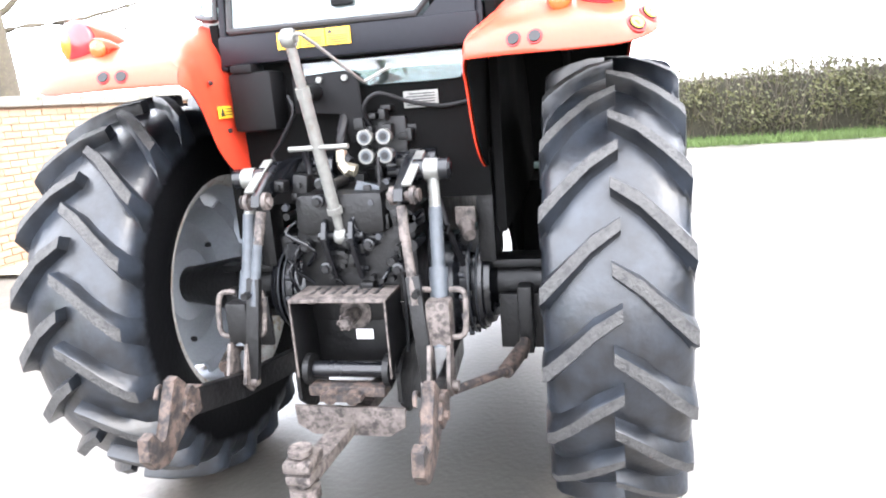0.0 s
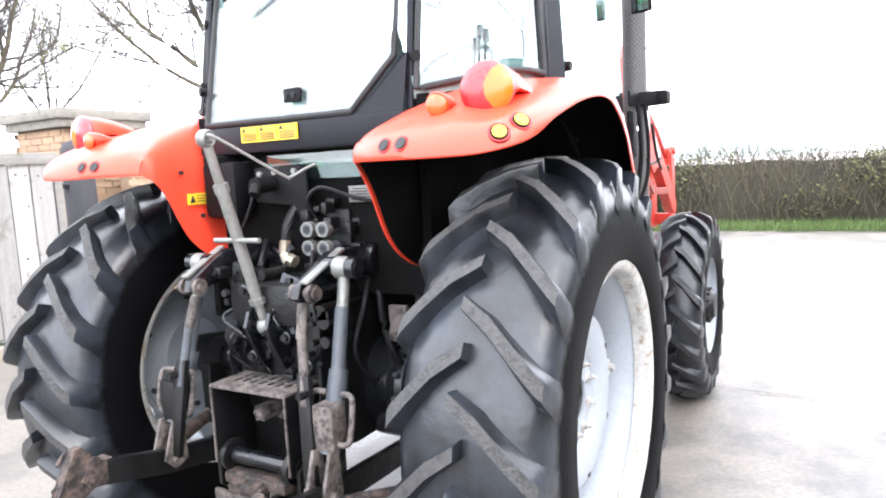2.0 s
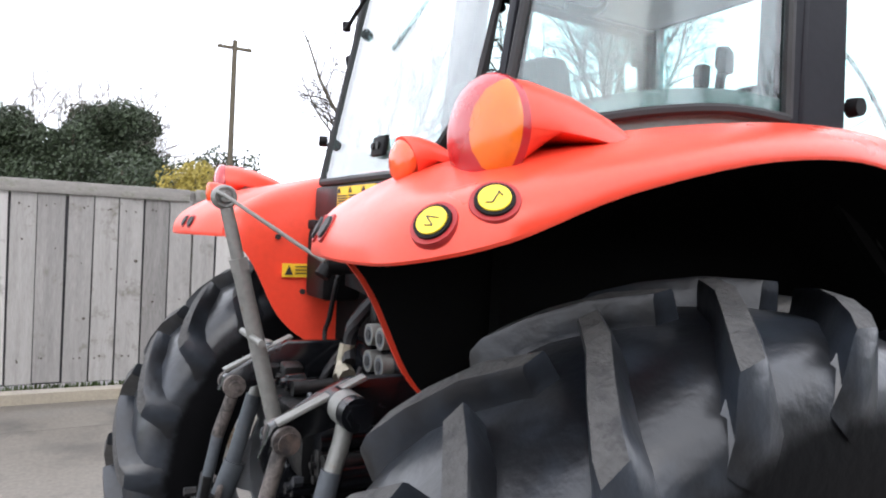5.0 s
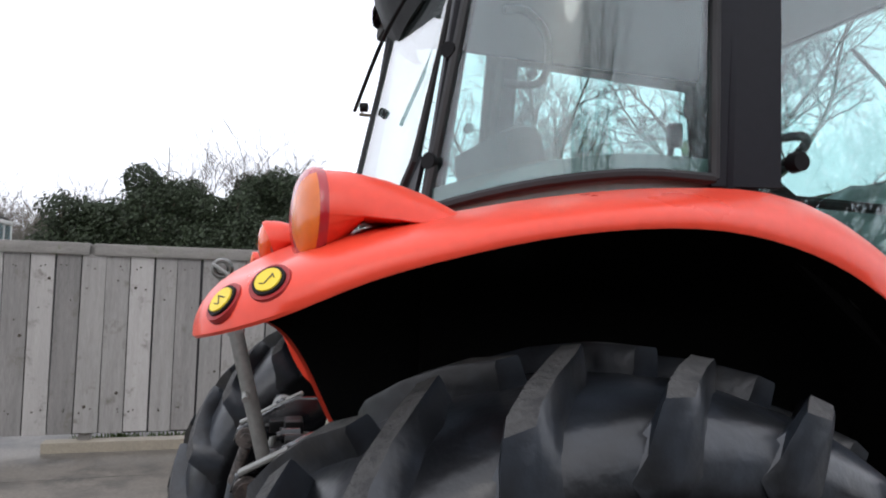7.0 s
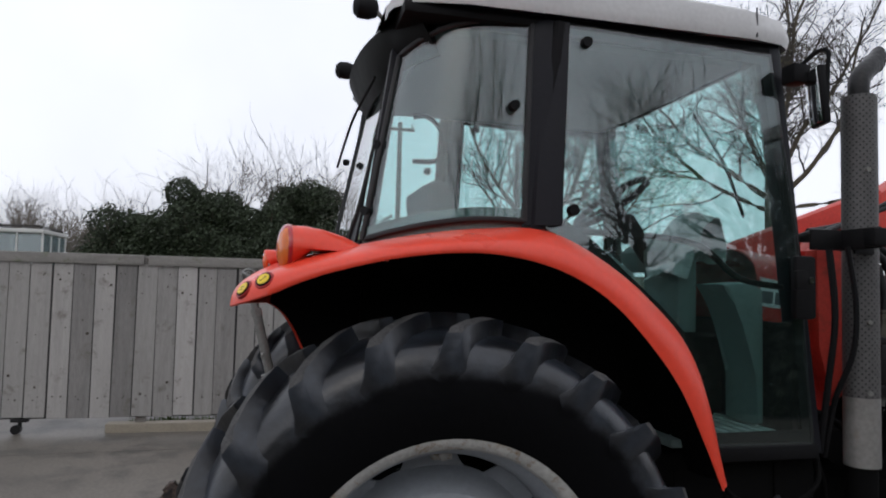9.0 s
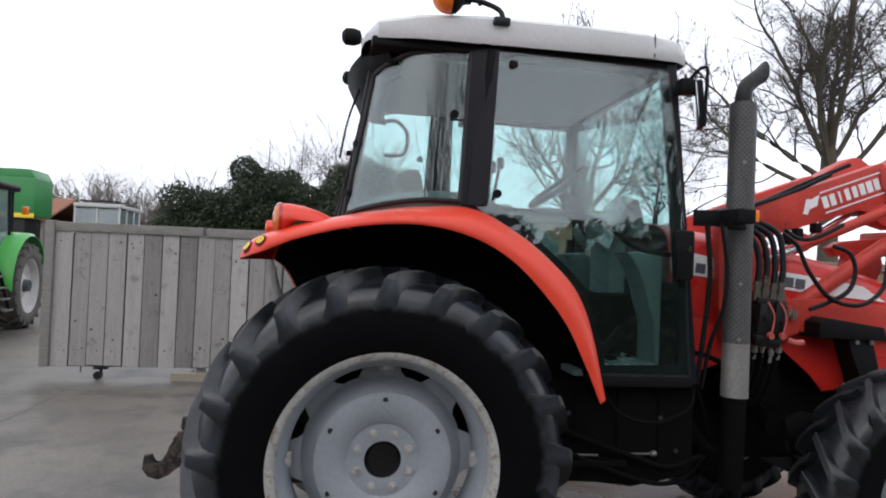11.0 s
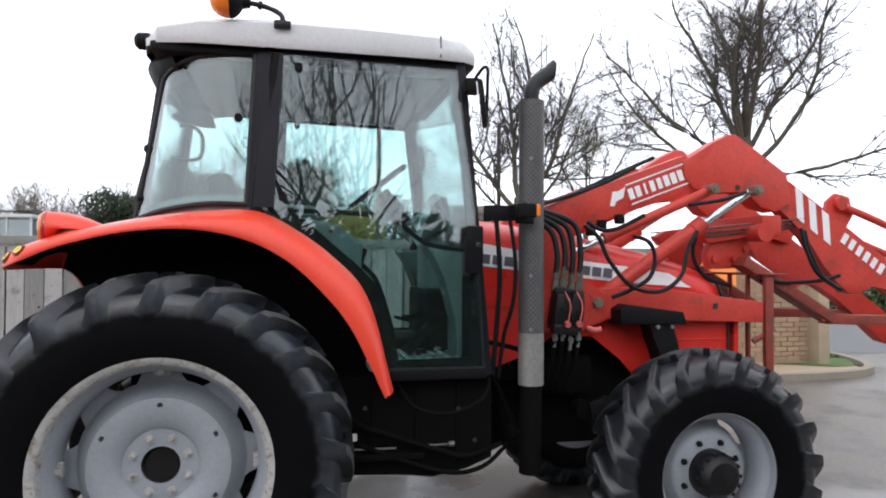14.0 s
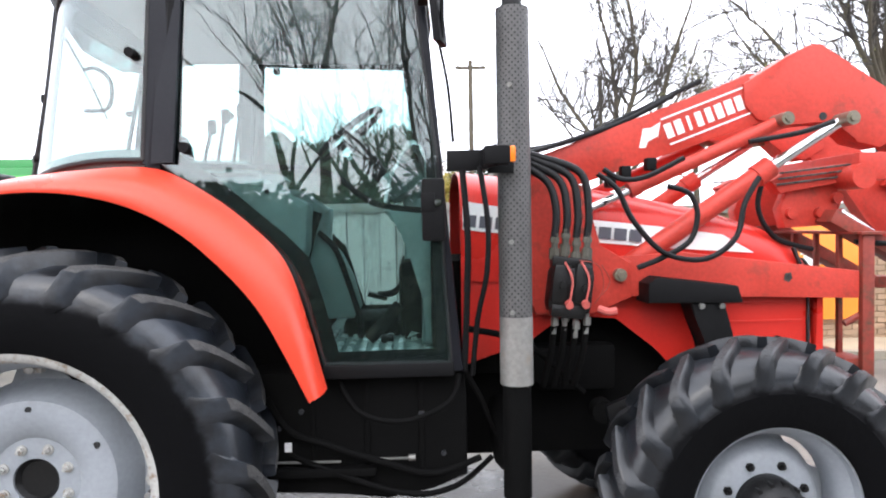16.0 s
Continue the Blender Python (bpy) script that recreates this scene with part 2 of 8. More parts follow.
M["roof_in"] = mat("grey_headlining", (0.27, 0.28, 0.285), 0.8, var=0.15, bump=0.1)
M["trim"] = mat("grey_green_interior_plastic", (0.15, 0.208, 0.2), 0.6, var=0.15, bump=0.05)
M["seat"] = mat("dark_seat_fabric", (0.045, 0.048, 0.052), 0.9, var=0.25, scale=12, bump=0.3, fine=200)
M["bag"] = mat("clear_plastic_wrap", (0.34, 0.41, 0.4), 0.25, var=0.2, scale=9, bump=0.5, fine=25)
M["shield"] = mat("dull_exhaust_steel", (0.1, 0.098, 0.097), 0.55, metal=0.3, var=0.25, scale=9, bump=0.1)
M["shield_low"] = mat("bare_exhaust_steel", (0.25, 0.243, 0.23), 0.55, metal=0.4, var=0.25, scale=10, bump=0.15, stain=(0.25, 0.22, 0.19), stain_at=0.6)
M["hose"] = mat("black_hose", (0.007, 0.007, 0.008), 0.45, var=0.3, bump=0.1, spec=0.25)
M["slate"] = mat("slate_grey_casting", (0.022, 0.024, 0.029), 0.5, var=0.3, scale=9, bump=0.2)
M["brass"] = mat("yellowed_fitting", (0.26, 0.235, 0.18), 0.4, metal=0.7, var=0.2, bump=0.1)
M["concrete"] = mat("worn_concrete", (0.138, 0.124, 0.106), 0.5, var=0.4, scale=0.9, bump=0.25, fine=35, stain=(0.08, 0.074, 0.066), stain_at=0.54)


def add_damp_shade(m, centre, size, turn, col, rough):
    """An irregular patch on the yard: damp and oil, with shade under the tractor in its colour."""
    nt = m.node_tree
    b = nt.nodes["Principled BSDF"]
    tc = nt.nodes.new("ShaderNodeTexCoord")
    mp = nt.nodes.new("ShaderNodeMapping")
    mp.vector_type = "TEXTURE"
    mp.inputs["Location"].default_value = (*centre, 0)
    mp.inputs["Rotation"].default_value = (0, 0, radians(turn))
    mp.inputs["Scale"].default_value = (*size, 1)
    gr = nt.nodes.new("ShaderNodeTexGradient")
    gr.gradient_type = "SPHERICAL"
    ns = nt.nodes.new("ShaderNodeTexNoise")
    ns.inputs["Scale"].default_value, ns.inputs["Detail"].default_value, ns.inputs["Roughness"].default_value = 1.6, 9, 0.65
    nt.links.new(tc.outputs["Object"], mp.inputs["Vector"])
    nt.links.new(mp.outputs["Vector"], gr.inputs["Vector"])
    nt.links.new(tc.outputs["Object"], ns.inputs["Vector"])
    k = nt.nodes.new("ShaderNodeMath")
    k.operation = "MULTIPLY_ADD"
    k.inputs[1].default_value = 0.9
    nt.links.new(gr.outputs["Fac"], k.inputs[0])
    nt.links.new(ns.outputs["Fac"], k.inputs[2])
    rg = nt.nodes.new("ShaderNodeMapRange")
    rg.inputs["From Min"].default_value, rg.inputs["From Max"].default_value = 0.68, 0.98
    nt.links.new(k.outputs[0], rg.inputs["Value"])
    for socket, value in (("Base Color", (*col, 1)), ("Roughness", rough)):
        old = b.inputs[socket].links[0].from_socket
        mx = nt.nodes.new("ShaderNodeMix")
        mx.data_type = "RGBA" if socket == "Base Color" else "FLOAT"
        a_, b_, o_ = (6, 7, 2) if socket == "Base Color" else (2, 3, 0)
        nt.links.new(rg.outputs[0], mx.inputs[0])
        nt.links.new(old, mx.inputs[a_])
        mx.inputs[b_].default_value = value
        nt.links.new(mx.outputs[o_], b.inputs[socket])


# damp under the tractor, darkened so its colour also carries the shade
add_damp_shade(M["concrete"], (0.5, 0.1), (2.9, 1.5), 0, (0.055, 0.052, 0.046), 0.4)
add_damp_shade(M["concrete"], (1.3, 0.95), (1.5, 0.5), 0, (0.05, 0.048, 0.044), 0.1)
# darker again between the wheels: shade under the tractor put into the colour
add_damp_shade(M["concrete"], (2.5, 0.5), (1.9, 1.3), 0, (0.042, 0.04, 0.036), 0.35)
add_damp_shade(M["concrete"], (4.2, 0.05), (1.1, 0.4), -20, (0.17, 0.163, 0.15), 0.35)
add_damp_shade(M["concrete"], (-7.0, 7.6), (3.2, 0.55), 50, (0.075, 0.073, 0.07), 0.35)
M["dusty_tyre"] = mat("dusty_dry_tyre", (0.085, 0.08, 0.075), 0.85, var=0.35, scale=12, bump=0.4, stain=(0.14, 0.125, 0.105), stain_at=0.55)
M["pale_rim"] = mat("pale_dusty_rim_paint", (0.5, 0.49, 0.47), 0.6, var=0.2, scale=7, bump=0.1, stain=(0.33, 0.3, 0.25), stain_at=0.62)
M["joint"] = mat("dirt_in_joint", (0.075, 0.07, 0.06), 0.9, var=0.4, scale=8, bump=0.5)
M["tarmac"] = mat("grey_road_asphalt", (0.13, 0.13, 0.132), 0.75, var=0.2, scale=1.2, bump=0.4, fine=120)
M["grassbase"] = mat("grass_turf", (0.07, 0.12, 0.025), 0.9, var=0.4, scale=4, bump=0.6, fine=40, stain=(0.12, 0.13, 0.05), stain_at=0.58)
M["grass"] = mat("grass_blades", (0.075, 0.115, 0.03), 0.8, var=0.45, scale=5, bump=0.0, island=True)
M["hedge_shade"] = mat("hedge_inside_shade", (0.035, 0.032, 0.02), 0.95, var=0.5, scale=2.0, bump=0.5, fine=12)
M["kerb"] = mat("kerb_concrete", (0.25, 0.22, 0.17), 0.8, var=0.2, scale=5, bump=0.3)
M["sand"] = mat("sandy_verge", (0.36, 0.29, 0.2), 0.9, var=0.25, scale=3, bump=0.4)
M["board"] = mat("weathered_grey_boards", (0.265, 0.255, 0.242), 0.85, var=0.6, scale=3.0, bump=0.4, fine=26, rnd=1.3, stretch=(7, 7, 0.55), stain=(0.13, 0.118, 0.1), stain_at=0.63)
M["board_dark"] = mat("weathered_rail", (0.2, 0.19, 0.175), 0.85, var=0.3, scale=4, bump=0.4, fine=40, stretch=(1, 6, 6), stain=(0.1, 0.12, 0.06), stain_at=0.62)
M["knot"] = mat("dark_knot", (0.05, 0.04, 0.03), 0.85, var=0.2, bump=0.1)
M["brick"] = mat("buff_brick", (0.34, 0.23, 0.15), 0.9, var=0.3, scale=3, bump=0.4, fine=70, rnd=0.3)
M["brick_far"] = mat("buff_bricks_joined", (0.34, 0.23, 0.15), 0.9, var=0.3, scale=3, bump=0.4, fine=70, island=True)
M["mortar"] = mat("mortar", (0.31, 0.215, 0.145), 0.95, var=0.15, scale=7, bump=0.3)
M["coping"] = mat("coping_stone", (0.2, 0.185, 0.16), 0.85, var=0.3, scale=5, bump=0.4, stain=(0.09, 0.1, 0.05), stain_at=0.6)
M["sign_orange"] = mat("orange_sign_board", (0.95, 0.26, 0.03), 0.45, var=0.05, bump=0.02)
M["bark"] = mat("bark", (0.085, 0.07, 0.052), 0.95, var=0.35, scale=8, bump=0.6, fine=50, stain=(0.13, 0.13, 0.06), stain_at=0.6)
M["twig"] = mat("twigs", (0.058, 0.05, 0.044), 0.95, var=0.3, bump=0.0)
# paler copy of twig: distance haze put into the colour of the far wood
M["twig_haze"] = mat("hazed_twigs", (0.14, 0.122, 0.105), 0.95, var=0.3, bump=0.0)
M["bud"] = mat("yellow_green_buds", (0.2, 0.2, 0.06), 0.8, var=0.3, bump=0.0, island=True)
M["evergreen"] = mat("dark_evergreen_leaves", (0.026, 0.04, 0.017), 0.6, var=0.6, scale=1.2, bump=0.0, island=True)
M["hedgeleaf"] = mat("hedge_leaves", (0.085, 0.085, 0.035), 0.8, var=0.6, scale=1.0, bump=0.0, island=True)
M["hedgetwig"] = mat("hedge_twigs", (0.075, 0.062, 0.043), 0.95, var=0.4, scale=1.0, bump=0.0)
M["hedgegreen"] = mat("green_bush_leaves", (0.06, 0.085, 0.03), 0.7, var=0.6, scale=1.0, bump=0.0, island=True)
M["golden"] = mat("golden_shrub_leaves", (0.3, 0.24, 0.05), 0.7, var=0.5, bump=0.0, island=True)
M["post"] = mat("tarred_post", (0.03, 0.03, 0.034), 0.75, var=0.3, scale=8, bump=0.4)
M["green"] = mat("bright_green_paint", (0.06, 0.36, 0.06), 0.35, var=0.1, scale=4, bump=0.03)
M["green_dk"] = mat("dark_green_paint", (0.025, 0.2, 0.05), 0.4, var=0.12, scale=2, bump=0.04)
M["offwhite"] = mat("dirty_white_paint", (0.5, 0.5, 0.48), 0.5, var=0.2, scale=4, bump=0.05)
M["tile"] = mat("clay_roof", (0.24, 0.1, 0.06), 0.85, var=0.3, scale=3, bump=0.4)
M["wallfar"] = mat("far_shed_wall", (0.2, 0.18, 0.16), 0.9, var=0.2, scale=2, bump=0.2)
# pale blue-grey so that the hills' colour carries the distance haze
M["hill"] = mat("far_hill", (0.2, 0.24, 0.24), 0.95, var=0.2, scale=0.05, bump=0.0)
M["glass_tint"] = glass("tinted_cab_glass", (0.82, 0.93, 0.92), 0.003, haze=0.006)
M["glass_rear"] = glass("dusty_rear_glass", (0.92, 0.965, 0.96), 0.01, haze=0.05)
M["mirror"] = mat("mirror_glass", (0.8, 0.82, 0.83), 0.04, metal=1.0, var=0.0, bump=0.0)
# pale diffuse share stands in for sky reflected in the far windows
M["glass_far"] = glass("far_window_glass", (0.6, 0.7, 0.7), 0.02, haze=0.3, haze_col=(0.42, 0.5, 0.52))


# ---- mesh helpers ----
from mathutils.bvhtree import BVHTree

V = Vector


def part(name, bm, material, parent=None, label="", smooth=True):
    """Links a bmesh as one mesh object under a thing or a part, given in the parent's own coordinates."""
    me = bpy.data.meshes.new(name)
    bmesh.ops.recalc_face_normals(bm, faces=bm.faces)
    bm.to_mesh(me)
    bm.free()
    for m in material if isinstance(material, (list, tuple)) else (material,):
        me.materials.append(m)
    if smooth:
        me.shade_smooth()
        me.set_sharp_from_angle(angle=radians(38))
    ob = new(name, me)
    ob.parent = parent
    if label:
        ob["label"] = label
    return ob


def data_part(name, verts, faces, material, parent=None, label="", smooth=False):
    me = bpy.data.meshes.new(name)
    me.from_pydata(verts, [], faces)
    me.materials.append(material)
    if smooth:
        me.shade_smooth()
    ob = new(name, me)
    ob.parent = parent
    if label:
        ob["label"] = label
    return ob


def thing(name, at, label, category, group="", kind="", turn=0.0):
    ob = new(name)
    ob.empty_display_size = 0.2
    ob.matrix_world = pose(*at, 0, 0, turn)
    return tagged(ob, label, category, group, kind)


def B():
    return bmesh.new()


def box(bm, c, s, bevel=0.006, m=None, mi=0):
    """A box of size s round c with rounded edges; m: a turn about its middle."""
    r = bmesh.ops.create_cube(bm, size=1.0)
    vs = r["verts"]
    mm = Matrix.Translation(c) @ (m or Matrix.Identity(4)) @ Matrix.Diagonal((*s, 1))
    bmesh.ops.transform(bm, matrix=mm, verts=vs)
    es = list({e for v in vs for e in v.link_edges})
    fs = list({f for v in vs for f in v.link_faces})
    for f in fs:
        f.material_index = mi
    if bevel:
        bmesh.ops.bevel(bm, geom=es, offset=min(bevel, min(s) * 0.4), segments=2, affect="EDGES", profile=0.6, material=mi)
    return bm


def rod(bm, a, b, r, r2=None, n=14, caps=True, mi=0):
    """A round bar from a to b."""
    a, b = V(a), V(b)
    d = b - a
    r2 = r if r2 is None else r2
    q = d.to_track_quat("Z", "Y").to_matrix()
    rings = []
    for p, rad in ((a, r), (b, r2)):
        rings.append([bm.verts.new(p + q @ V((rad * math.cos(k * 2 * math.pi / n), rad * math.sin(k * 2 * math.pi / n), 0))) for k in range(n)])
    for k in range(n):
        f = bm.faces.new((rings[0][k], rings[0][(k + 1) % n], rings[1][(k + 1) % n], rings[1][k]))
        f.material_index = mi
    if caps:
        bm.faces.new(rings[0][::-1]).material_index = mi
        bm.faces.new(rings[1]).material_index = mi
    return bm


def spline(pts, per=6):
    """A smooth line through the points."""
    pts = [V(p) for p in pts]
    out = []
    for i in range(len(pts) - 1):
        p0, p1, p2, p3 = pts[max(i - 1, 0)], pts[i], pts[i + 1], pts[min(i + 2, len(pts) - 1)]
        for k in range(per):
            t = k / per
            out.append(0.5 * ((2 * p1) + (p2 - p0) * t + (2 * p0 - 5 * p1 + 4 * p2 - p3) * t * t + (3 * p1 - p0 - 3 * p2 + p3) * t ** 3))
    return out + [pts[-1]]


def tube(bm, pts, r, n=10, per=6, smooth=True, mi=0):
    """A hose or bent bar through the points."""
    line = spline(pts, per) if smooth else [V(p) for p in pts]
    up = V((0.13, 0.31, 0.94))
    rings = []
    for i, p in enumerate(line):
        d = (line[min(i + 1, len(line) - 1)] - line[max(i - 1, 0)]).normalized()
        x = d.cross(up)
        if x.length < 0.05:
            x = d.cross(V((1, 0, 0)))
        x.normalize()
        y = d.cross(x)
        rad = r if not callable(r) else r(i / (len(line) - 1))
        rings.append([bm.verts.new(p + rad * (x * math.cos(k * 2 * math.pi / n) + y * math.sin(k * 2 * math.pi / n))) for k in range(n)])
    for a, b in zip(rings, rings[1:]):
        for k in range(n):
            bm.faces.new((a[k], a[(k + 1) % n], b[(k + 1) % n], b[k])).material_index = mi
    bm.faces.new(rings[0][::-1]).material_index = mi
    bm.faces.new(rings[-1]).material_index = mi
    return bm


def plate(bm, outline, depth, axis="y", bevel=0.004, mi=0):
    """A plate cut to an outline. axis y: outline of (x, z) between depths (y0, y1); x: (y, z); z: (x, y)."""
    y0, y1 = depth
    put = {"y": lambda u, w, d: (u, d, w), "x": lambda u, w, d: (d, u, w), "z": lambda u, w, d: (u, w, d)}[axis]
    a = [bm.verts.new(put(u, w, y0)) for u, w in outline]
    b = [bm.verts.new(put(u, w, y1)) for u, w in outline]
    n = len(outline)
    fs = [bm.faces.new(a), bm.faces.new(b[::-1])]
    es = []
    for k in range(n):
        f = bm.faces.new((a[k], b[k], b[(k + 1) % n], a[(k + 1) % n]))
        fs.append(f)
    for f in fs:
        f.material_index = mi
    if bevel:
        es = list({e for f in fs[:2] for e in f.edges})
        bmesh.ops.bevel(bm, geom=es, offset=bevel, segments=2, affect="EDGES", profile=0.6, material=mi)
    return bm


def revolve(bm, profile, axis="y", n=48, at=(0, 0, 0), mi=0, closed=False):
    """Turns a profile of (radius, along) round an axis through at."""
    at = V(at)
    rings = []
    for r, h in profile:
        ring = []
        for k in range(n):
            c, s = math.cos(k * 2 * math.pi / n), math.sin(k * 2 * math.pi / n)
            p = {"y": (r * c, h, r * s), "z": (r * c, r * s, h), "x": (h, r * c, r * s)}[axis]
            ring.append(bm.verts.new(at + V(p)))
        rings.append(ring)
    pairs = list(zip(rings, rings[1:])) + ([(rings[-1], rings[0])] if closed else [])
    for a, b in pairs:
        for k in range(n):
            bm.faces.new((a[k], a[(k + 1) % n], b[(k + 1) % n], b[k])).material_index = mi
    return bm


def grid(bm, rows, mi=0):
    """A sheet through rows of points."""
    vs = [[bm.verts.new(p) for p in row] for row in rows]
    for a, b in zip(vs, vs[1:]):
        for k in range(len(a) - 1):
            bm.faces.new((a[k], a[k + 1], b[k + 1], b[k])).material_index = mi
    return vs


def thick(bm, t):
    """Gives a sheet thickness t inwards."""
    bmesh.ops.recalc_face_normals(bm, faces=bm.faces)
    bmesh.ops.solidify(bm, geom=bm.faces[:] + bm.edges[:] + bm.verts[:], thickness=t)
    return bm


def pane(bm, pts, t=0.006):
    """A flat or slightly bent pane through an outline of 3D points."""
    vs = [bm.verts.new(p) for p in pts]
    bm.faces.new(vs)
    return thick(bm, t)


def strip(bm, pts, w, h, up=(0, 0, 1)):
    """A flat bar of width w and height h along straight pieces."""
    up = V(up)
    for a, b in zip(pts, pts[1:]):
        a, b = V(a), V(b)
        d = (b - a)
        x = d.normalized()
        y = up.cross(x).normalized()
        z = x.cross(y)
        m = Matrix((x, y, z)).transposed().to_4x4()
        box(bm, (a + b) / 2, (d.length + min(w, h) * 0.6, w, h), 0.004, m)
    return bm


def bolt(bm, at, axis, r=0.012, h=0.012, mi=0):
    at = V(at)
    return rod(bm, at, at + V(axis).normalized() * h, r, n=6, mi=mi)


# ---- ground and setting ----
def ground_sheet():
    bm = B()
    n = 40
    xs = [-2000, -400, -100, -40] + [-20 + 2 * k for k in range(31)] + [60, 120, 400, 2000]
    rows = [[V((x, y, 0)) for x in xs] for y in [-2000, -300, -80, -30] + [-16 + 2 * k for k in range(24)] + [50, 120, 400, 2000]]
    grid(bm, rows)
    return tagged(part("ground", bm, M["concrete"], smooth=False), "pale worn concrete farmyard with stains and painted shade under the tractor", "ground", kind="structure")


ground_sheet()


def joints():
    bm = B()
    rnd = random.Random(5)
    for x0, y0, x1, y1 in ((2.56, -6.0, 2.62, 4.4), (-9.0, 3.9, 2.6, 4.25), (-3.2, -6.0, -3.1, 4.1), (8.6, -7, 8.7, 3.6)):
        d = V((x1 - x0, y1 - y0, 0))
        nrm = V((-d.y, d.x, 0)).normalized()
        steps = int(d.length / 0.15)
        line = [[], []]
        for k in range(steps + 1):
            p = V((x0, y0, 0.012)) + d * (k / steps) + nrm * rnd.uniform(-0.008, 0.008)
            w = rnd.uniform(0.002, 0.007)
            line[0].append(p + nrm * w)
            line[1].append(p - nrm * w)
        grid(bm, line)
    return tagged(part("slab_joint", bm, M["joint"], smooth=False), "dirt-filled joints and cracks in the concrete slabs", "joint", kind="structure")


joints()


def kerb_run(pts, name="kerb", w=0.13, h=0.11, label="pale concrete kerb at the yard edge"):
    bm = B()
    line = spline([V((x, y, 0)) for x, y in pts], 6)
    left, right = [], []
    for i, p in enumerate(line):
        d = (line[min(i + 1, len(line) - 1)] - line[max(i - 1, 0)]).normalized()
        nrm = V((-d.y, d.x, 0))
        left.append(p + nrm * w / 2)
        right.append(p - nrm * w / 2)
    up = V((0, 0, h))
    grid(bm, [left, [p + up for p in left], [p * 1 + up for p in right], right])
    return tagged(part(name, bm, M["kerb"], smooth=False), label, "kerb", kind="structure")


# fence on its low kerb, gate leaf on a caster, brick wall, road beyond
FY = 5.05
kerb_run([(-2.2, FY + 0.02), (0, FY + 0.02), (2.0, FY + 0.02)], w=0.16, h=0.09)
kerb_run([(6.0, 4.25), (7.6, 4.2), (8.7, 4.5), (9.3, 5.4), (9.45, 6.6), (9.6, 9.0), (10, 14)], h=0.1, label="curved pale kerb round the grass corner")


def flat(name, outline, z, material, label, category):
    bm = B()
    bm.faces.new([bm.verts.new((x, y, z)) for x, y in outline])
    return tagged(part(name, bm, material, smooth=False), label, category, kind="structure")


flat("verge", [(3.0, 4.3), (6.0, 4.3), (7.6, 4.26), (8.66, 4.56), (8.85, 4.8), (8.85, 5.3), (3.0, 5.3)], 0.05, M["sand"], "sandy strip at the foot of the brick wall", "verge")
flat("grass_corner", [(8.42, 4.85), (8.85, 4.86), (9.22, 5.4), (9.38, 6.6), (9.5, 9.0), (9.9, 14), (6.6, 14), (7.2, 5.6)], 0.06, M["grassbase"], "green grass corner behind the kerb", "grass")
flat("road", [(9.7, 6.6), (14, 5.5), (60, 12), (60, 40), (10.2, 40), (9.8, 9)], 0.006, M["tarmac"], "pale grey road beyond the wall", "road")
flat("garden_grass", [(-60, 60), (-60, 5.6), (-12, 5.6), (-12, 30), (3.2, 30), (3.2, 5.6), (6.4, 5.6), (6.4, 14), (9.6, 14), (9.6, 60)], 0.01, M["grassbase"], "grass behind the fence and the wall", "grass")
flat("verge_grass", [(12.4, -40), (16.5, -40), (16.5, 4.5), (12.9, 4.0)], 0.02, M["grassbase"], "grass verge in front of the hedge", "grass")


def blades(name, zone, count, h, seed, label, material="grass", z=0.02):
    """Grass as many small blades; zone gives a random place."""
    rnd = random.Random(seed)
    vs, fs = [], []
    for _ in range(count):
        x, y = zone(rnd)
        a, hh, w = rnd.uniform(0, 6.28), h * rnd.uniform(0.5, 1.3), h * 0.13
        c, s = math.cos(a), math.sin(a)
        lx, ly = rnd.uniform(-0.4, 0.4) * hh, rnd.uniform(-0.4, 0.4) * hh
        i = len(vs)
        vs += [(x - w * c, y - w * s, z), (x + w * c, y + w * s, z), (x + lx, y + ly, z + hh)]
        fs.append((i, i + 1, i + 2))
    ob = data_part(name, vs, fs, M[material])
    return tagged(ob, label, "grass", kind="stuff")


blades("verge_tufts", lambda r: (12.5 + 2.6 * r.random() ** 1.4, r.uniform(-22, 4.0)), 26000, 0.12, 1, "rough green grass along the hedge foot")
blades("corner_tufts", lambda r: (r.uniform(7.6, 9.3), 5.6 + 4.5 * r.random()), 9000, 0.06, 2, "short green grass on the corner", z=0.06)
blades("fence_weeds", lambda r: (r.uniform(-2.0, 2.2), FY + 0.1 + 0.3 * r.random()), 1500, 0.1, 3, "weeds along the fence foot", z=0.0)


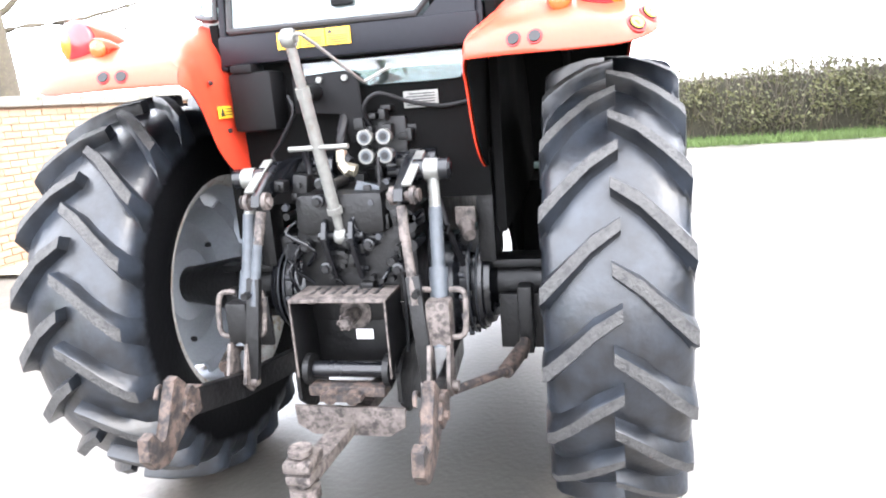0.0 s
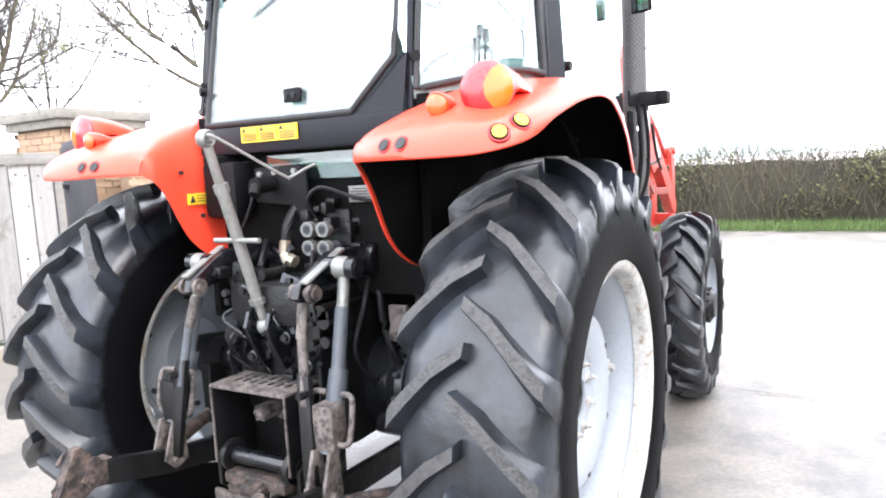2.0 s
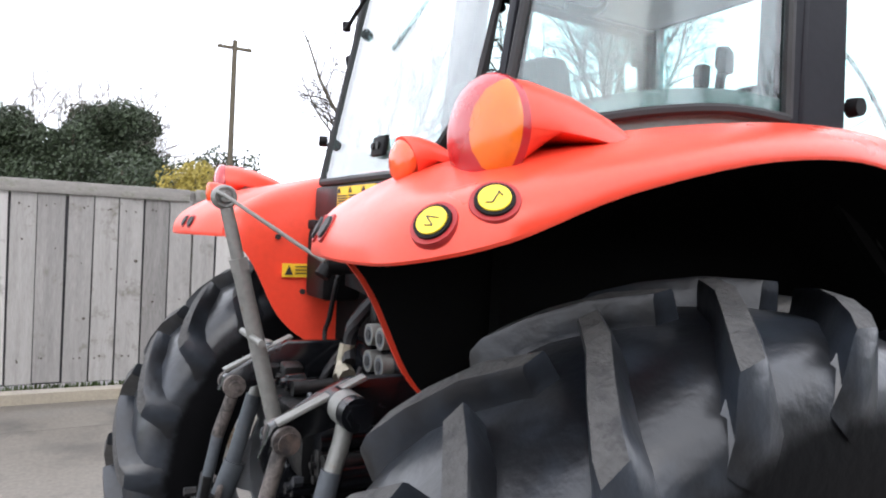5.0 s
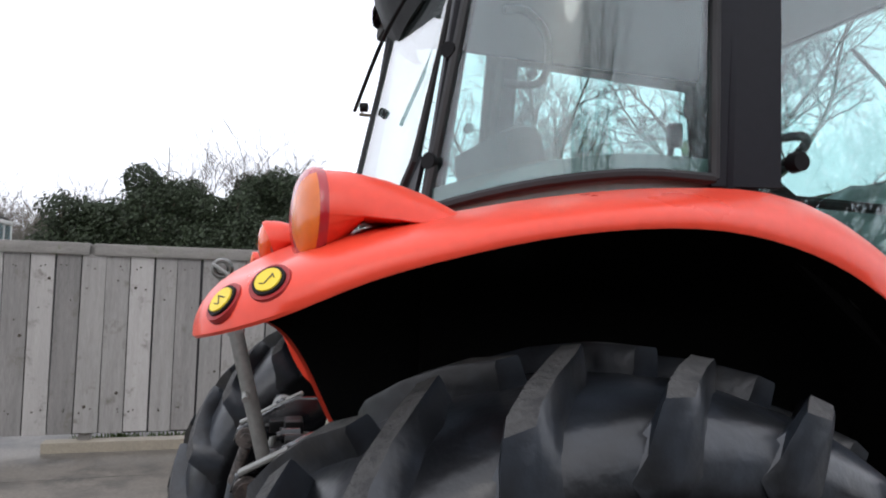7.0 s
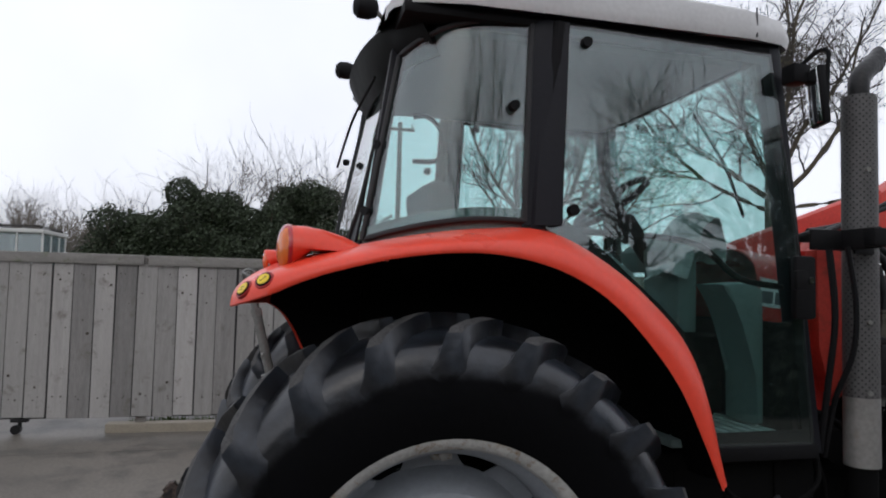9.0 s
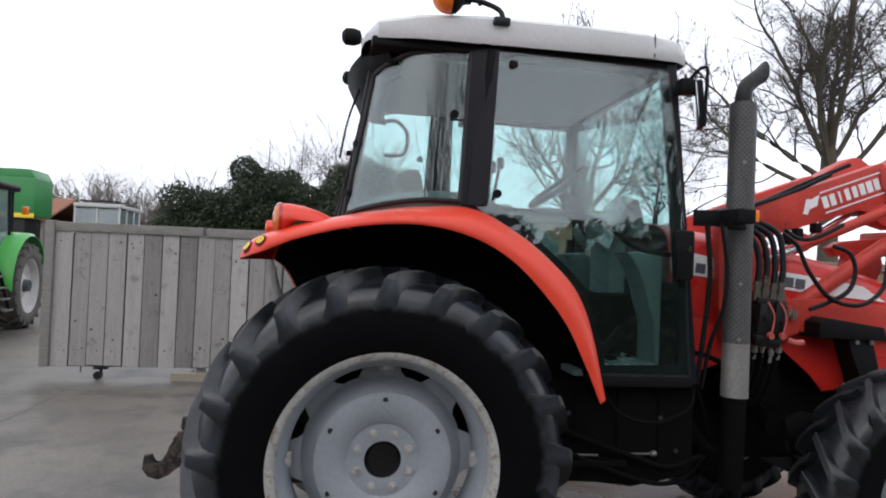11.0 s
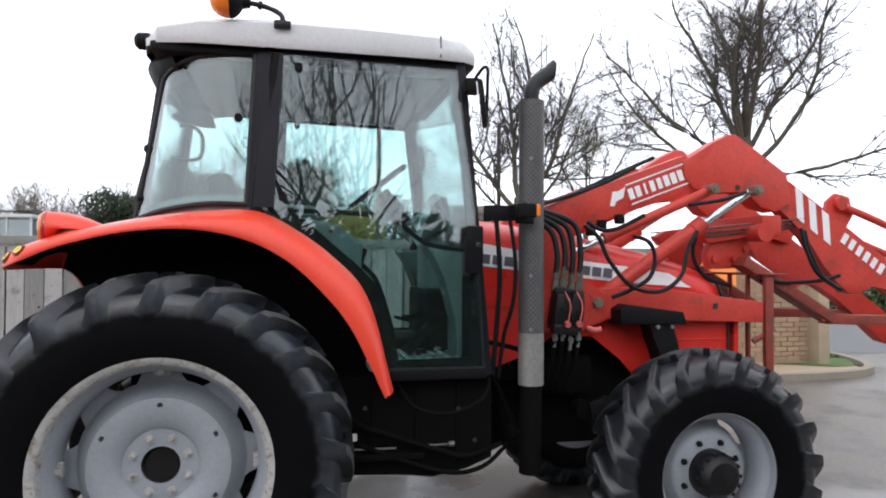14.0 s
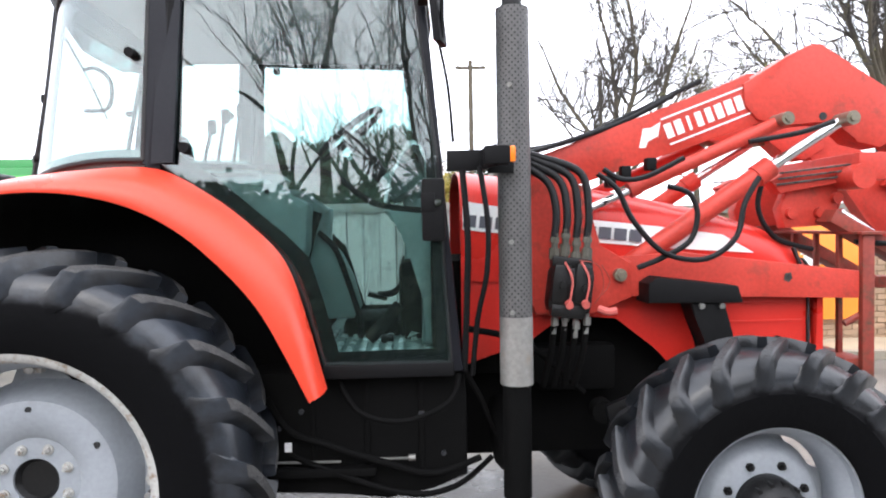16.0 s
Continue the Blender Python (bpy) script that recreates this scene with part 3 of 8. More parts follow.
def leaf_cloud(name, spots, count, size, seed, material, parent=None, label="", squash=1.0):
    """Many small leaves spread in lumps; spots: (centre, radii, weight)."""
    rnd = random.Random(seed)
    vs, fs = [], []
    total = sum(w for *_, w in spots)
    for (c, rad, w) in spots:
        for _ in range(int(count * w / total)):
            while True:
                p = V((rnd.uniform(-1, 1), rnd.uniform(-1, 1), rnd.uniform(-1, 1)))
                if 0.25 < p.length < 1:
                    break
            p = p.normalized() * p.length ** 0.5 * (1 if rnd.random() > 0.12 else rnd.uniform(1, 1.35))
            k = 1 + 0.35 * noise.noise(V(c) + p * 2.3)
            q = V((c[0] + p.x * rad[0] * k, c[1] + p.y * rad[1] * k, c[2] + p.z * rad[2] * k))
            if q.z < 0.05:
                q.z = 0.05 + rnd.random() * 0.3
            u = V((rnd.gauss(0, 1), rnd.gauss(0, 1), rnd.gauss(0, 1))).normalized()
            t = u.orthogonal().normalized() * size * rnd.uniform(0.5, 1.2)
            b = u.cross(t).normalized() * size * rnd.uniform(0.3, 0.6)
            i = len(vs)
            vs += [q - t, q + b, q + t, q - b]
            fs.append((i, i + 1, i + 2, i + 3))
    return data_part(name, [tuple(v) for v in vs], fs, M[material], parent, label)


def hedge():
    """A clipped winter hedge: upright twigs and sparse leaves along the road side."""
    rnd = random.Random(8)
    th = thing("hedge", (14.6, -12, 0), "clipped bare brown-green hedgerow behind the grass verge", "hedge", kind="stuff")
    vs, fs = [], []

    def twig(p, q, r):
        p, q = V(p), V(q)
        d = (q - p).normalized()
        x = d.orthogonal().normalized() * r
        y = d.cross(x)
        i = len(vs)
        for base, k in ((p, 1.0), (q, 0.4)):
            for a in range(3):
                vs.append(tuple(base + k * (x * math.cos(a * 2.094) + y * math.sin(a * 2.094))))
        for a in range(3):
            fs.append((i + a, i + (a + 1) % 3, i + 3 + (a + 1) % 3, i + 3 + a))

    def top(y):
        return 1.72 + 0.1 * math.sin(y * 0.7) + 0.07 * math.sin(y * 2.3 + 1)
    for k in range(9000):
        y = rnd.uniform(-16, 18)
        x = rnd.uniform(-0.75, 0.75)
        z0 = rnd.uniform(0, 1.5) ** 1.1
        L = rnd.uniform(0.25, 0.6)
        q = (x + rnd.uniform(-0.2, 0.2), y + rnd.uniform(-0.22, 0.22), min(z0 + L, top(y - 12) + rnd.uniform(-0.08, 0.1)))
        twig((x, y, z0), q, rnd.uniform(0.006, 0.014))
    for k in range(240):
        y = rnd.uniform(-16, 18)
        x = rnd.uniform(-0.4, 0.4)
        twig((x, y, 0), (x + rnd.uniform(-0.15, 0.15), y + rnd.uniform(-0.3, 0.3), 1.4), rnd.uniform(0.02, 0.05))
    data_part("twigs", vs, fs, M["hedgetwig"], th)
    spots = []
    for k in range(150):
        y = rnd.uniform(-16, 18)
        spots.append(((rnd.uniform(-0.5, 0.5), y, rnd.uniform(0.3, 1.35)), (0.55, 0.7, 0.42), 1))
    leaf_cloud("leaves", spots, 60000, 0.05, 9, "hedgeleaf", th)
    # dark core sheet whose colour stands for the shade between the twigs
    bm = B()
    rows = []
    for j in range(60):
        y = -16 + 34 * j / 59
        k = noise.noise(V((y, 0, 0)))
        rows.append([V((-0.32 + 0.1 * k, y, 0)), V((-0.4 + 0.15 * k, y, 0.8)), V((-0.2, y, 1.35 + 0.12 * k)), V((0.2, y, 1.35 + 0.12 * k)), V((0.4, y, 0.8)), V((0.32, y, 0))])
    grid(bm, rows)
    part("core", bm, M["hedge_shade"], th, "dark sheet in place of the shaded inside of the hedge")


hedge()


# ---- trees ----
def limb(store, line, ra, rb, n):
    """Adds a tapered tube along a line to a store of points and faces."""
    vs, fs = store
    rings = []
    for i, p in enumerate(line):
        d = (line[min(i + 1, len(line) - 1)] - line[max(i - 1, 0)]).normalized()
        x = d.orthogonal().normalized()
        y = d.cross(x)
        r = ra + (rb - ra) * i / (len(line) - 1)
        rings.append(len(vs))
        for a in range(n):
            vs.append(tuple(p + r * (x * math.cos(a * 6.2832 / n) + y * math.sin(a * 6.2832 / n))))
    for a, b in zip(rings, rings[1:]):
        for k in range(n):
            fs.append((a + k, a + (k + 1) % n, b + (k + 1) % n, b + k))


def tree_mesh(seed, height, levels=5, spread=0.6, first=0.28, ratio=0.72, kids=(3, 4), r0=0.2, lean=(0, 0), gnarl=0.18, forks=4):
    """Limbs of a bare tree: lists of tapered tubes for the thick and the thin wood."""
    rnd = random.Random(seed)
    thick_, thin_, tips = ([], []), ([], []), []

    def grow(p, d, length, r, level):
        line = [p]
        steps = 5 if level < 3 else 3
        for _ in range(steps):
            d = (d + V((rnd.gauss(0, gnarl), rnd.gauss(0, gnarl), rnd.gauss(0.05, gnarl * 0.7)))).normalized()
            line.append(line[-1] + d * length / steps)
        r_end = r * (0.62 if level < levels else 0.3)
        limb(thick_ if level < 2 else thin_, line, r, r_end, 8 if level == 0 else 6 if level < 2 else 4 if level < 3 else 3)
        if level >= levels:
            tips.append(line[-1])
            return
        n = forks if level == 0 else rnd.randint(*kids) + (1 if level in (1, 2) else 0)
        for k in range(n):
            t = 1.0 if k == 0 else rnd.uniform(0.35, 1.0) if level else rnd.uniform(0.7, 1.0)
            i = min(int(t * steps), steps)
            q = line[i]
            side = V((rnd.gauss(0, 1), rnd.gauss(0, 1), rnd.gauss(0.15, 0.5))).normalized()
            nd = (d * (1 - spread * (0.55 if k == 0 else 1)) + side * spread).normalized()
            grow(q, nd, length * ratio * rnd.uniform(0.75, 1.2), max(r_end * (0.92 if k == 0 else rnd.uniform(0.55, 0.78)) if t > 0.9 else r * 0.5, 0.006), level + 1)
    grow(V((0, 0, 0)), V((*lean, 1)).normalized(), height * first, r0, 0)
    return thick_, thin_, tips


def bud_part(tips, buds, seed, th):
    """Small yellow-green buds at the ends of the twigs."""
    rnd = random.Random(seed)
    vs, fs = [], []
    for p in rnd.sample(tips, min(buds, len(tips))):
        for _ in range(3):
            q = p + V((rnd.gauss(0, 0.06), rnd.gauss(0, 0.06), rnd.gauss(0, 0.06)))
            u = V((rnd.gauss(0, 1), rnd.gauss(0, 1), rnd.gauss(0, 1))).normalized() * 0.035
            w = u.orthogonal().normalized() * 0.02
            i = len(vs)
            vs += [tuple(q - u), tuple(q + w), tuple(q + u), tuple(q - w)]
            fs.append((i, i + 1, i + 2, i + 3))
    data_part("bud", vs, fs, M["bud"], th, "yellow-green spring buds")


def limbed_tree(at, seed, label, r0, limbs, buds=0, rise=0.04, lean=(0, 0)):
    """A bare tree with a short trunk and long bending limbs, each set with side shoots and twigs.
    limbs: height where it leaves the trunk, direction on plan and rise in degrees, length, thickness."""
    rnd = random.Random(seed)
    thick_, thin_, tips = ([], []), ([], []), []
    th = thing("tree", at, label, "tree", "bare trees round the yard")

    def shoot(p, d, length, r, order):
        steps = max(3, int(length / (0.45, 0.3, 0.2, 0.15)[order]))
        line, ways = [p], [d]
        for _ in range(steps):
            g = (0.1, 0.14, 0.18, 0.2)[order]
            d = (d + V((rnd.gauss(0, g), rnd.gauss(0, g), rnd.gauss(rise, g)))).normalized()
            line.append(line[-1] + d * length / steps)
            ways.append(d)
        end = r * 0.22 + 0.003
        limb(thick_ if order == 0 else thin_, line, r, end, (8, 5, 3, 3)[order])
        tips.append(line[-1])
        if order == 3:
            return
        for k in range(int(length * (2.5, 3.5, 6.2)[order] * rnd.uniform(0.8, 1.2)) + 1):
            t = rnd.uniform(0.2, 1.0)
            i = min(int(t * steps), steps)
            side = ways[i].cross(V((rnd.gauss(0, 1), rnd.gauss(0, 1), rnd.gauss(0, 1)))).normalized()
            c = radians(rnd.uniform(28, 62))
            away = ways[i] * math.cos(c) + side * math.sin(c)
            here = r + (end - r) * t
            shoot(line[i], away, max(length * (0.5, 0.45, 0.5)[order] * (1.2 - 0.75 * t) * rnd.uniform(0.55, 1.25), 0.12), max(here * 0.5, 0.0055), order + 1)

    top = max(z for z, *_ in limbs)
    stem = [V((lean[0] * t * t, lean[1] * t * t, top * t)) + V((0.05 * math.sin(5 * t), 0.04 * math.cos(4 * t), 0)) for t in (0, 0.08, 0.25, 0.45, 0.65, 0.85, 1.0)]
    limb(thick_, stem, r0 * 1.25, r0 * 0.7, 10)
    for z, az, el, length, r in limbs:
        c, e = radians(az), radians(el)
        t = z / top
        p = V((lean[0] * t * t, lean[1] * t * t, z))
        shoot(p, V((math.cos(c) * math.cos(e), math.sin(c) * math.cos(e), math.sin(e))), length * 1.18, r * 0.8, 0)
    data_part("trunk", *thick_, M["bark"], th, smooth=True)
    data_part("crown", *thin_, M["twig"], th, "fine bare branches and twigs")
    if buds:
        bud_part(tips, buds, seed, th)
    return th


def bare_tree(at, seed, height, label, group="bare trees round the yard", turn=0.0, wood="twig", **kw):
    th = thing("tree", at, label, "tree", group, turn=turn)
    a, b, tips = tree_mesh(seed, height, **kw)
    data_part("trunk", *a, M["bark"], th, smooth=True)
    data_part("crown", *b, M[wood], th, "fine bare branches and twigs")
    return th


LIGHT = dict(levels=7, spread=0.44, first=0.25, kids=(2, 2), ratio=0.78, gnarl=0.15, forks=4)
DENSE = dict(levels=6, spread=0.46, first=0.27, kids=(3, 4), ratio=0.76, gnarl=0.16, forks=5)
MID = dict(levels=5, spread=0.44, first=0.27, kids=(3, 4), ratio=0.77, gnarl=0.18, forks=4)
limbed_tree((16.7, 18.0, 0), 21, "large spreading bare tree with green-tinged bark beyond the wall", 0.34, [
    (4.6, 142, 22, 6.6, 0.12), (5.0, 150, 40, 6.6, 0.14), (5.6, 120, 60, 6.4, 0.14), (6.0, 170, 72, 6.4, 0.14), (6.2, 20, 84, 6.6, 0.15), (6.0, -60, 70, 6.2, 0.14),
    (5.6, -30, 56, 6.0, 0.13), (5.0, -36, 36, 5.8, 0.13), (4.5, -44, 16, 5.4, 0.11), (5.4, 60, 45, 5.2, 0.11), (5.2, -120, 42, 5.0, 0.11), (5.8, -150, 60, 5.4, 0.11)], buds=900)
limbed_tree((9.4, 22.0, 0), 44, "gnarled bare tree forking low behind the fence", 0.34, [
    (3.5, 150, 46, 5.6, 0.15), (4.0, 160, 66, 6.4, 0.16), (4.2, 40, 82, 6.6, 0.16), (3.9, -40, 58, 6.2, 0.14), (3.3, -30, 36, 5.0, 0.1), (3.2, 152, 18, 4.6, 0.09)], rise=0.08)
limbed_tree((12.2, 22.0, 0), 33, "slender budding bare tree behind the brick wall", 0.13, [
    (3.0, 140, 38, 3.6, 0.05), (3.6, 160, 55, 3.8, 0.06), (4.2, 60, 78, 4.2, 0.06), (3.8, -30, 56, 3.8, 0.06), (3.2, -40, 36, 3.6, 0.05), (3.5, -110, 45, 3.2, 0.05)], buds=1600)
bare_tree((2.6, -11.5, 0), 61, 11.5, "bare tree across the yard behind the walk", r0=0.2, **LIGHT)
bare_tree((6.4, -11.0, 0), 62, 11.5, "bare tree across the yard beside the gate", r0=0.2, **LIGHT)
bare_tree((-0.2, -12.0, 0), 63, 12.0, "old bare tree across the yard", r0=0.22, **LIGHT)
bare_tree((11.0, -12.5, 0), 64, 11.5, "bare tree beyond the yard corner", r0=0.28, **DENSE)
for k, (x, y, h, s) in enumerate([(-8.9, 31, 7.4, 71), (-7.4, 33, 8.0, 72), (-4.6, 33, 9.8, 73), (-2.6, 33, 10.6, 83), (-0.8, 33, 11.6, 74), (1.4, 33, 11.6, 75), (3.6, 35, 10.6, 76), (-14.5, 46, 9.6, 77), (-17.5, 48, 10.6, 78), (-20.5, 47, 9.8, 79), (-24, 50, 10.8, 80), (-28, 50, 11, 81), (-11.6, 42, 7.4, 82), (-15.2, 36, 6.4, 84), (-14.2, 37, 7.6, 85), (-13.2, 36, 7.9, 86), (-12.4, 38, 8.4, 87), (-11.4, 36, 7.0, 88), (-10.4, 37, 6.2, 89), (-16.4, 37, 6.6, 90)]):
    bare_tree((x, y, 0), s, h, "bare brown tree in the far wood", r0=0.15, group="far wood", wood="twig_haze", **MID)


def evergreen(at, lumps, count, seed, label, material="evergreen", size=0.085):
    th = thing("evergreen_tree", at, label, "tree", "evergreens behind the fence")
    bm = B()
    for k, (c, rad) in enumerate(lumps):
        tube(bm, [(c[0] * 0.3, c[1] * 0.3, 0), (c[0] * 0.6, c[1] * 0.6, c[2] * 0.5), c], lambda t: 0.16 * (1 - 0.8 * t), n=6, per=3)
    part("trunk", bm, M["bark"], th)
    leaf_cloud("crown", [(c, rad, rad[0] * rad[2]) for c, rad in lumps], count, size, seed, material, th, "dense dark evergreen leaves")
    return th


def lumps(seed, w, h, n):
    r = random.Random(seed)
    out = []
    for _ in range(n):
        t = r.random()
        rad = r.uniform(0.7, 1.25) * (1.15 - 0.5 * t)
        out.append(((r.uniform(-w, w) * (1 - 0.45 * t), r.uniform(-1, 1), h * (0.18 + 0.72 * t)), (rad, rad, rad * 0.85)))
    return out


evergreen((-4.0, 30, 0), lumps(1, 2.3, 6.3, 60), 95000, 1, "dense dark evergreen tree behind the fence")
evergreen((-7.0, 30, 0), lumps(2, 1.9, 4.7, 46), 60000, 2, "dark rounded evergreen bush behind the fence")
evergreen((0.6, 31, 0), lumps(3, 2.0, 7.0, 56), 85000, 3, "tall dark ivy-covered evergreen behind the fence")
evergreen((-1.6, 29.5, 0), lumps(7, 1.6, 5.4, 44), 60000, 7, "low dark evergreen bush behind the fence")
evergreen((2.8, 24, 0), lumps(4, 1.3, 3.6, 20), 12000, 4, "golden-green shrub behind the fence", "golden", 0.08)
evergreen((4.4, 27, 0), lumps(5, 1.5, 4.6, 20), 14000, 5, "green evergreen bush behind the fence")
evergreen((1.0, 25, 0), lumps(6, 1.2, 3.9, 20), 12000, 6, "dark evergreen bush beside the golden shrub")
for k, (x, y) in enumerate(((15.6, 18.6), (18.4, 16.6), (21.2, 14.8), (24.2, 13.0), (27.4, 11.4))):
    evergreen((x, y, 0), lumps(40 + k, 2.2, 1.5, 22), 9000, 40 + k, "low green hedge bush across the road", "hedgegreen", 0.12)
for k, x in enumerate((-13, -9.6, -6.4, -3.4, -0.4, 2.6, 5.6, 8.6, 12, 15.5)):
    evergreen((x, -12.5, 0), lumps(20 + k, 2.0, 3.7 if x > -8 else 2.6, 40), 15000, 20 + k, "dark evergreen bush across the yard", size=0.16)


def pole(at, h, label, arm=True):
    th = thing("utility_pole", at, label, "pole", "utility poles")
    bm = B()
    rod(bm, (0, 0, 0), (0, 0, h), 0.11, 0.08, 10)
    part("shaft", bm, M["bark"], th)
    if arm:
        bm = B()
        box(bm, (0, 0, h - 0.25), (1.1, 0.1, 0.1))
        part("crossarm", bm, M["bark"], th)
        for x in (-0.45, 0.45):
            bm = B()
            rod(bm, (x, 0, h - 0.2), (x, 0, h - 0.02), 0.04, 0.025, 8)
            part("insulator", bm, M["offwhite"], th)


pole((3.6, 21.5, 0), 7.6, "weathered wooden utility pole with a crossarm")
pole((9.4, 25.0, 0), 7.8, "slim wooden utility pole", arm=False)


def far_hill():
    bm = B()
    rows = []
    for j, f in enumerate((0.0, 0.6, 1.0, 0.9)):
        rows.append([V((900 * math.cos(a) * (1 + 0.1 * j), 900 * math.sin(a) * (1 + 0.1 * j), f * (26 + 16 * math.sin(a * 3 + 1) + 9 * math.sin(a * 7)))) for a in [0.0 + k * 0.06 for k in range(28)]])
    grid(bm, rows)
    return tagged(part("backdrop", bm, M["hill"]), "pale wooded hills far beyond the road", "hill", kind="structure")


far_hill()


# ---- the red tractor; its own origin lies on the ground under the rear axle, front to +x, right side to -y ----
RX, RZ, RO = 0.0, 0.772, 0.845      # rear wheels: axle, height, middle of the tyre from the centre line
FX, FZ, FO = 2.49, 0.583, 0.825     # front wheels
tractor = thing("tractor", (0, 0, 0), "red farm tractor with a grey-roofed glass cab and black rear linkage", "tractor")


def wheel(name, label, x, o, z, side, R, W, RIM, lugs, lug_h, lug_w, lug_lag, rear):
    """A farm wheel: tyre with raised chevron lugs, rim, dished disc, hub and nuts. side: +1 left, -1 right."""
    hub = new(name)
    hub.parent = tractor
    hub["label"] = label
    hub.matrix_local = pose(x, side * o, z)
    h = W / 2
    base = R - lug_h
    # carcass: outer side is +1 along "side"
    prof = [(RIM - 0.012, h * 0.86), (RIM + 0.03, h * 0.97), (RIM + (base - RIM) * 0.45, h * 1.0), (base - 0.13, h * 0.985), (base - 0.085, h * 0.965), (base - 0.052, h * 0.91), (base - 0.03, h * 0.78), (base - 0.009, h * 0.5), (base, 0)]
    prof = prof + [(r, -y) for r, y in prof[-2::-1]]
    bm = B()
    revolve(bm, prof, n=72)

    def crown(y):
        """Carcass radius at a place across the tread."""
        return base - 0.03 * (abs(y) / (h * 0.78)) ** 2.7 if abs(y) < h * 0.78 else base - 0.03 - 0.022 * ((abs(y) - h * 0.78) / (h * 0.13))
    part("tyre", bm, M["rear_tyre" if rear else "front_tyre"], hub, "black rubber tyre carcass")
    for s in (1, -1):
        bm = B()
        stations = [(-0.012, -0.02, 0.8), (h * 0.3, 0.26, 1.0), (h * 0.62, 0.62, 1.08), (h * 0.88, 0.92, 1.15), (h * 0.97, 1.02, 1.1), (h * 1.0, 1.08, 0.75), (h * 1.004, 1.15, 0.22)]
        rows = []
        for n, (y, t, wf) in enumerate(stations):
            ang = lug_lag * t
            top = (R - 0.002, R - 0.004, R - 0.016, R - 0.032, R - 0.048, base - 0.075, base - 0.12)[n]
            low = crown(y) - 0.008 if n < 4 else base - 0.1 if n == 4 else base - 0.115 if n == 5 else base - 0.14
            w = lug_w * wf / R / 2
            wb = w * (1.5 if n < 3 else 1.6)
            wide = w * (1.25, 1.45, 2.1, 2.9, 3.4, 3.8, 4.2)[n]      # gently hollowed trailing flank
            rows.append([V((rr * math.cos(aa), s * y, rr * math.sin(aa))) for aa, rr in ((ang - wb, low), (ang - w * 1.08, top - 0.006), (ang - w * 0.9, top), (ang + w * 0.9, top), (ang + w * 1.1, top - 0.007), (ang + w * 0.5 + wide * 0.5, low + (top - low) * 0.3), (ang + wide, low))])
        vs = [[bm.verts.new(q) for q in row] for row in rows]
        for n, (a, b) in enumerate(zip(vs, vs[1:])):
            for j in range(6):
                bm.faces.new((a[j], a[j + 1], b[j + 1], b[j])).material_index = 1 if j == 2 and n < 4 else 0
        bm.faces.new(vs[0])
        bm.faces.new(vs[-1][::-1])
        first = part("tread_lug", bm, (M["rear_tyre" if rear else "front_tyre"], M["lug" if rear else "lug_front"]), hub, "worn grey-topped rubber lug")
        for k in range(lugs):
            ob = first if k == 0 else new("tread_lug", first.data)
            ob.parent = hub
            if k:
                ob["label"] = first["label"]
            ob.matrix_local = Matrix.Rotation(-(k + (0.5 if s < 0 else 0.0)) * 2 * math.pi / lugs, 4, "Y")
    # rim with flanges
    bm = B()
    t = 0.012
    rp = [(RIM + 0.02, h * 0.90), (RIM + 0.022, h * 0.86), (RIM - 0.005, h * 0.84), (RIM - 0.01, h * 0.62), (RIM - 0.035, h * 0.5), (RIM - 0.05, h * 0.2), (RIM - 0.05, -h * 0.2), (RIM - 0.035, -h * 0.5), (RIM - 0.01, -h * 0.62), (RIM - 0.005, -h * 0.84), (RIM + 0.022, -h * 0.86), (RIM + 0.02, -h * 0.90)]
    inner = [(r - t, y * 0.985) for r, y in rp[::-1]]
    revolve(bm, rp + inner, n=64, closed=True)
    part("rim", bm, M["rim"], hub, "silver-grey painted wheel rim")
    bm = B()
    for e in (1, -1):
        lip = [(0.036, 0.885), (0.037, 0.91), (0.03, 0.93), (0.018, 0.93), (0.0, 0.905), (-0.016, 0.87), (-0.022, 0.82), (-0.0265, 0.62), (-0.018, 0.62), (-0.008, 0.84), (0.02, 0.89)]
        if not rear:
            lip = [(0.036, 0.885), (0.037, 0.91), (0.03, 0.93), (0.02, 0.93), (0.008, 0.91), (0.012, 0.88), (0.02, 0.875)]
        revolve(bm, [(RIM + r, e * h * y) for r, y in (lip if e > 0 else lip[::-1])], n=72, closed=True)
    part("flange", bm, M["rim_edge" if rear else "rust_edge"], hub, "chipped pale rim edge")
    # dish
    d = side
    bm = B()
    n = 96
    if rear:
        dish = [(0.075, 0.035), (0.15, 0.035), (0.165, 0.05), (0.235, 0.07), (0.265, 0.06), (0.30, 0.0), (0.322, -0.03)]
        outer_r, notch = RIM - 0.045, 0.07
    else:
        dish = [(0.0, 0.03), (0.10, 0.03), (0.175, 0.025), (0.19, 0.012), (0.22, -0.05)]
        outer_r, notch = RIM - 0.045, 0.06
    rings = []
    lobes = 8 if rear else 8
    for i, (r, y) in enumerate(dish + [(outer_r - 0.02, dish[-1][1] - 0.005), (outer_r, dish[-1][1] - 0.006)]):
        ring = []
        for k in range(n):
            a = k * 2 * math.pi / n
            rr = r
            if i >= len(dish):
                w = 0.5 + 0.5 * math.cos(8 * (a - 0.044)) if rear else 0.5 + 0.5 * math.cos(4 * a)
                cut = (max(0.0, 0.6 - w) / 0.6) ** 0.8
                rr = max(r - notch * min(1, cut * 1.25), dish[-1][0] + 0.004 + 0.003 * (i - len(dish)))
            ring.append(bm.verts.new((max(rr, 0.001) * math.cos(a), d * y, max(rr, 0.001) * math.sin(a))))
        rings.append(ring)
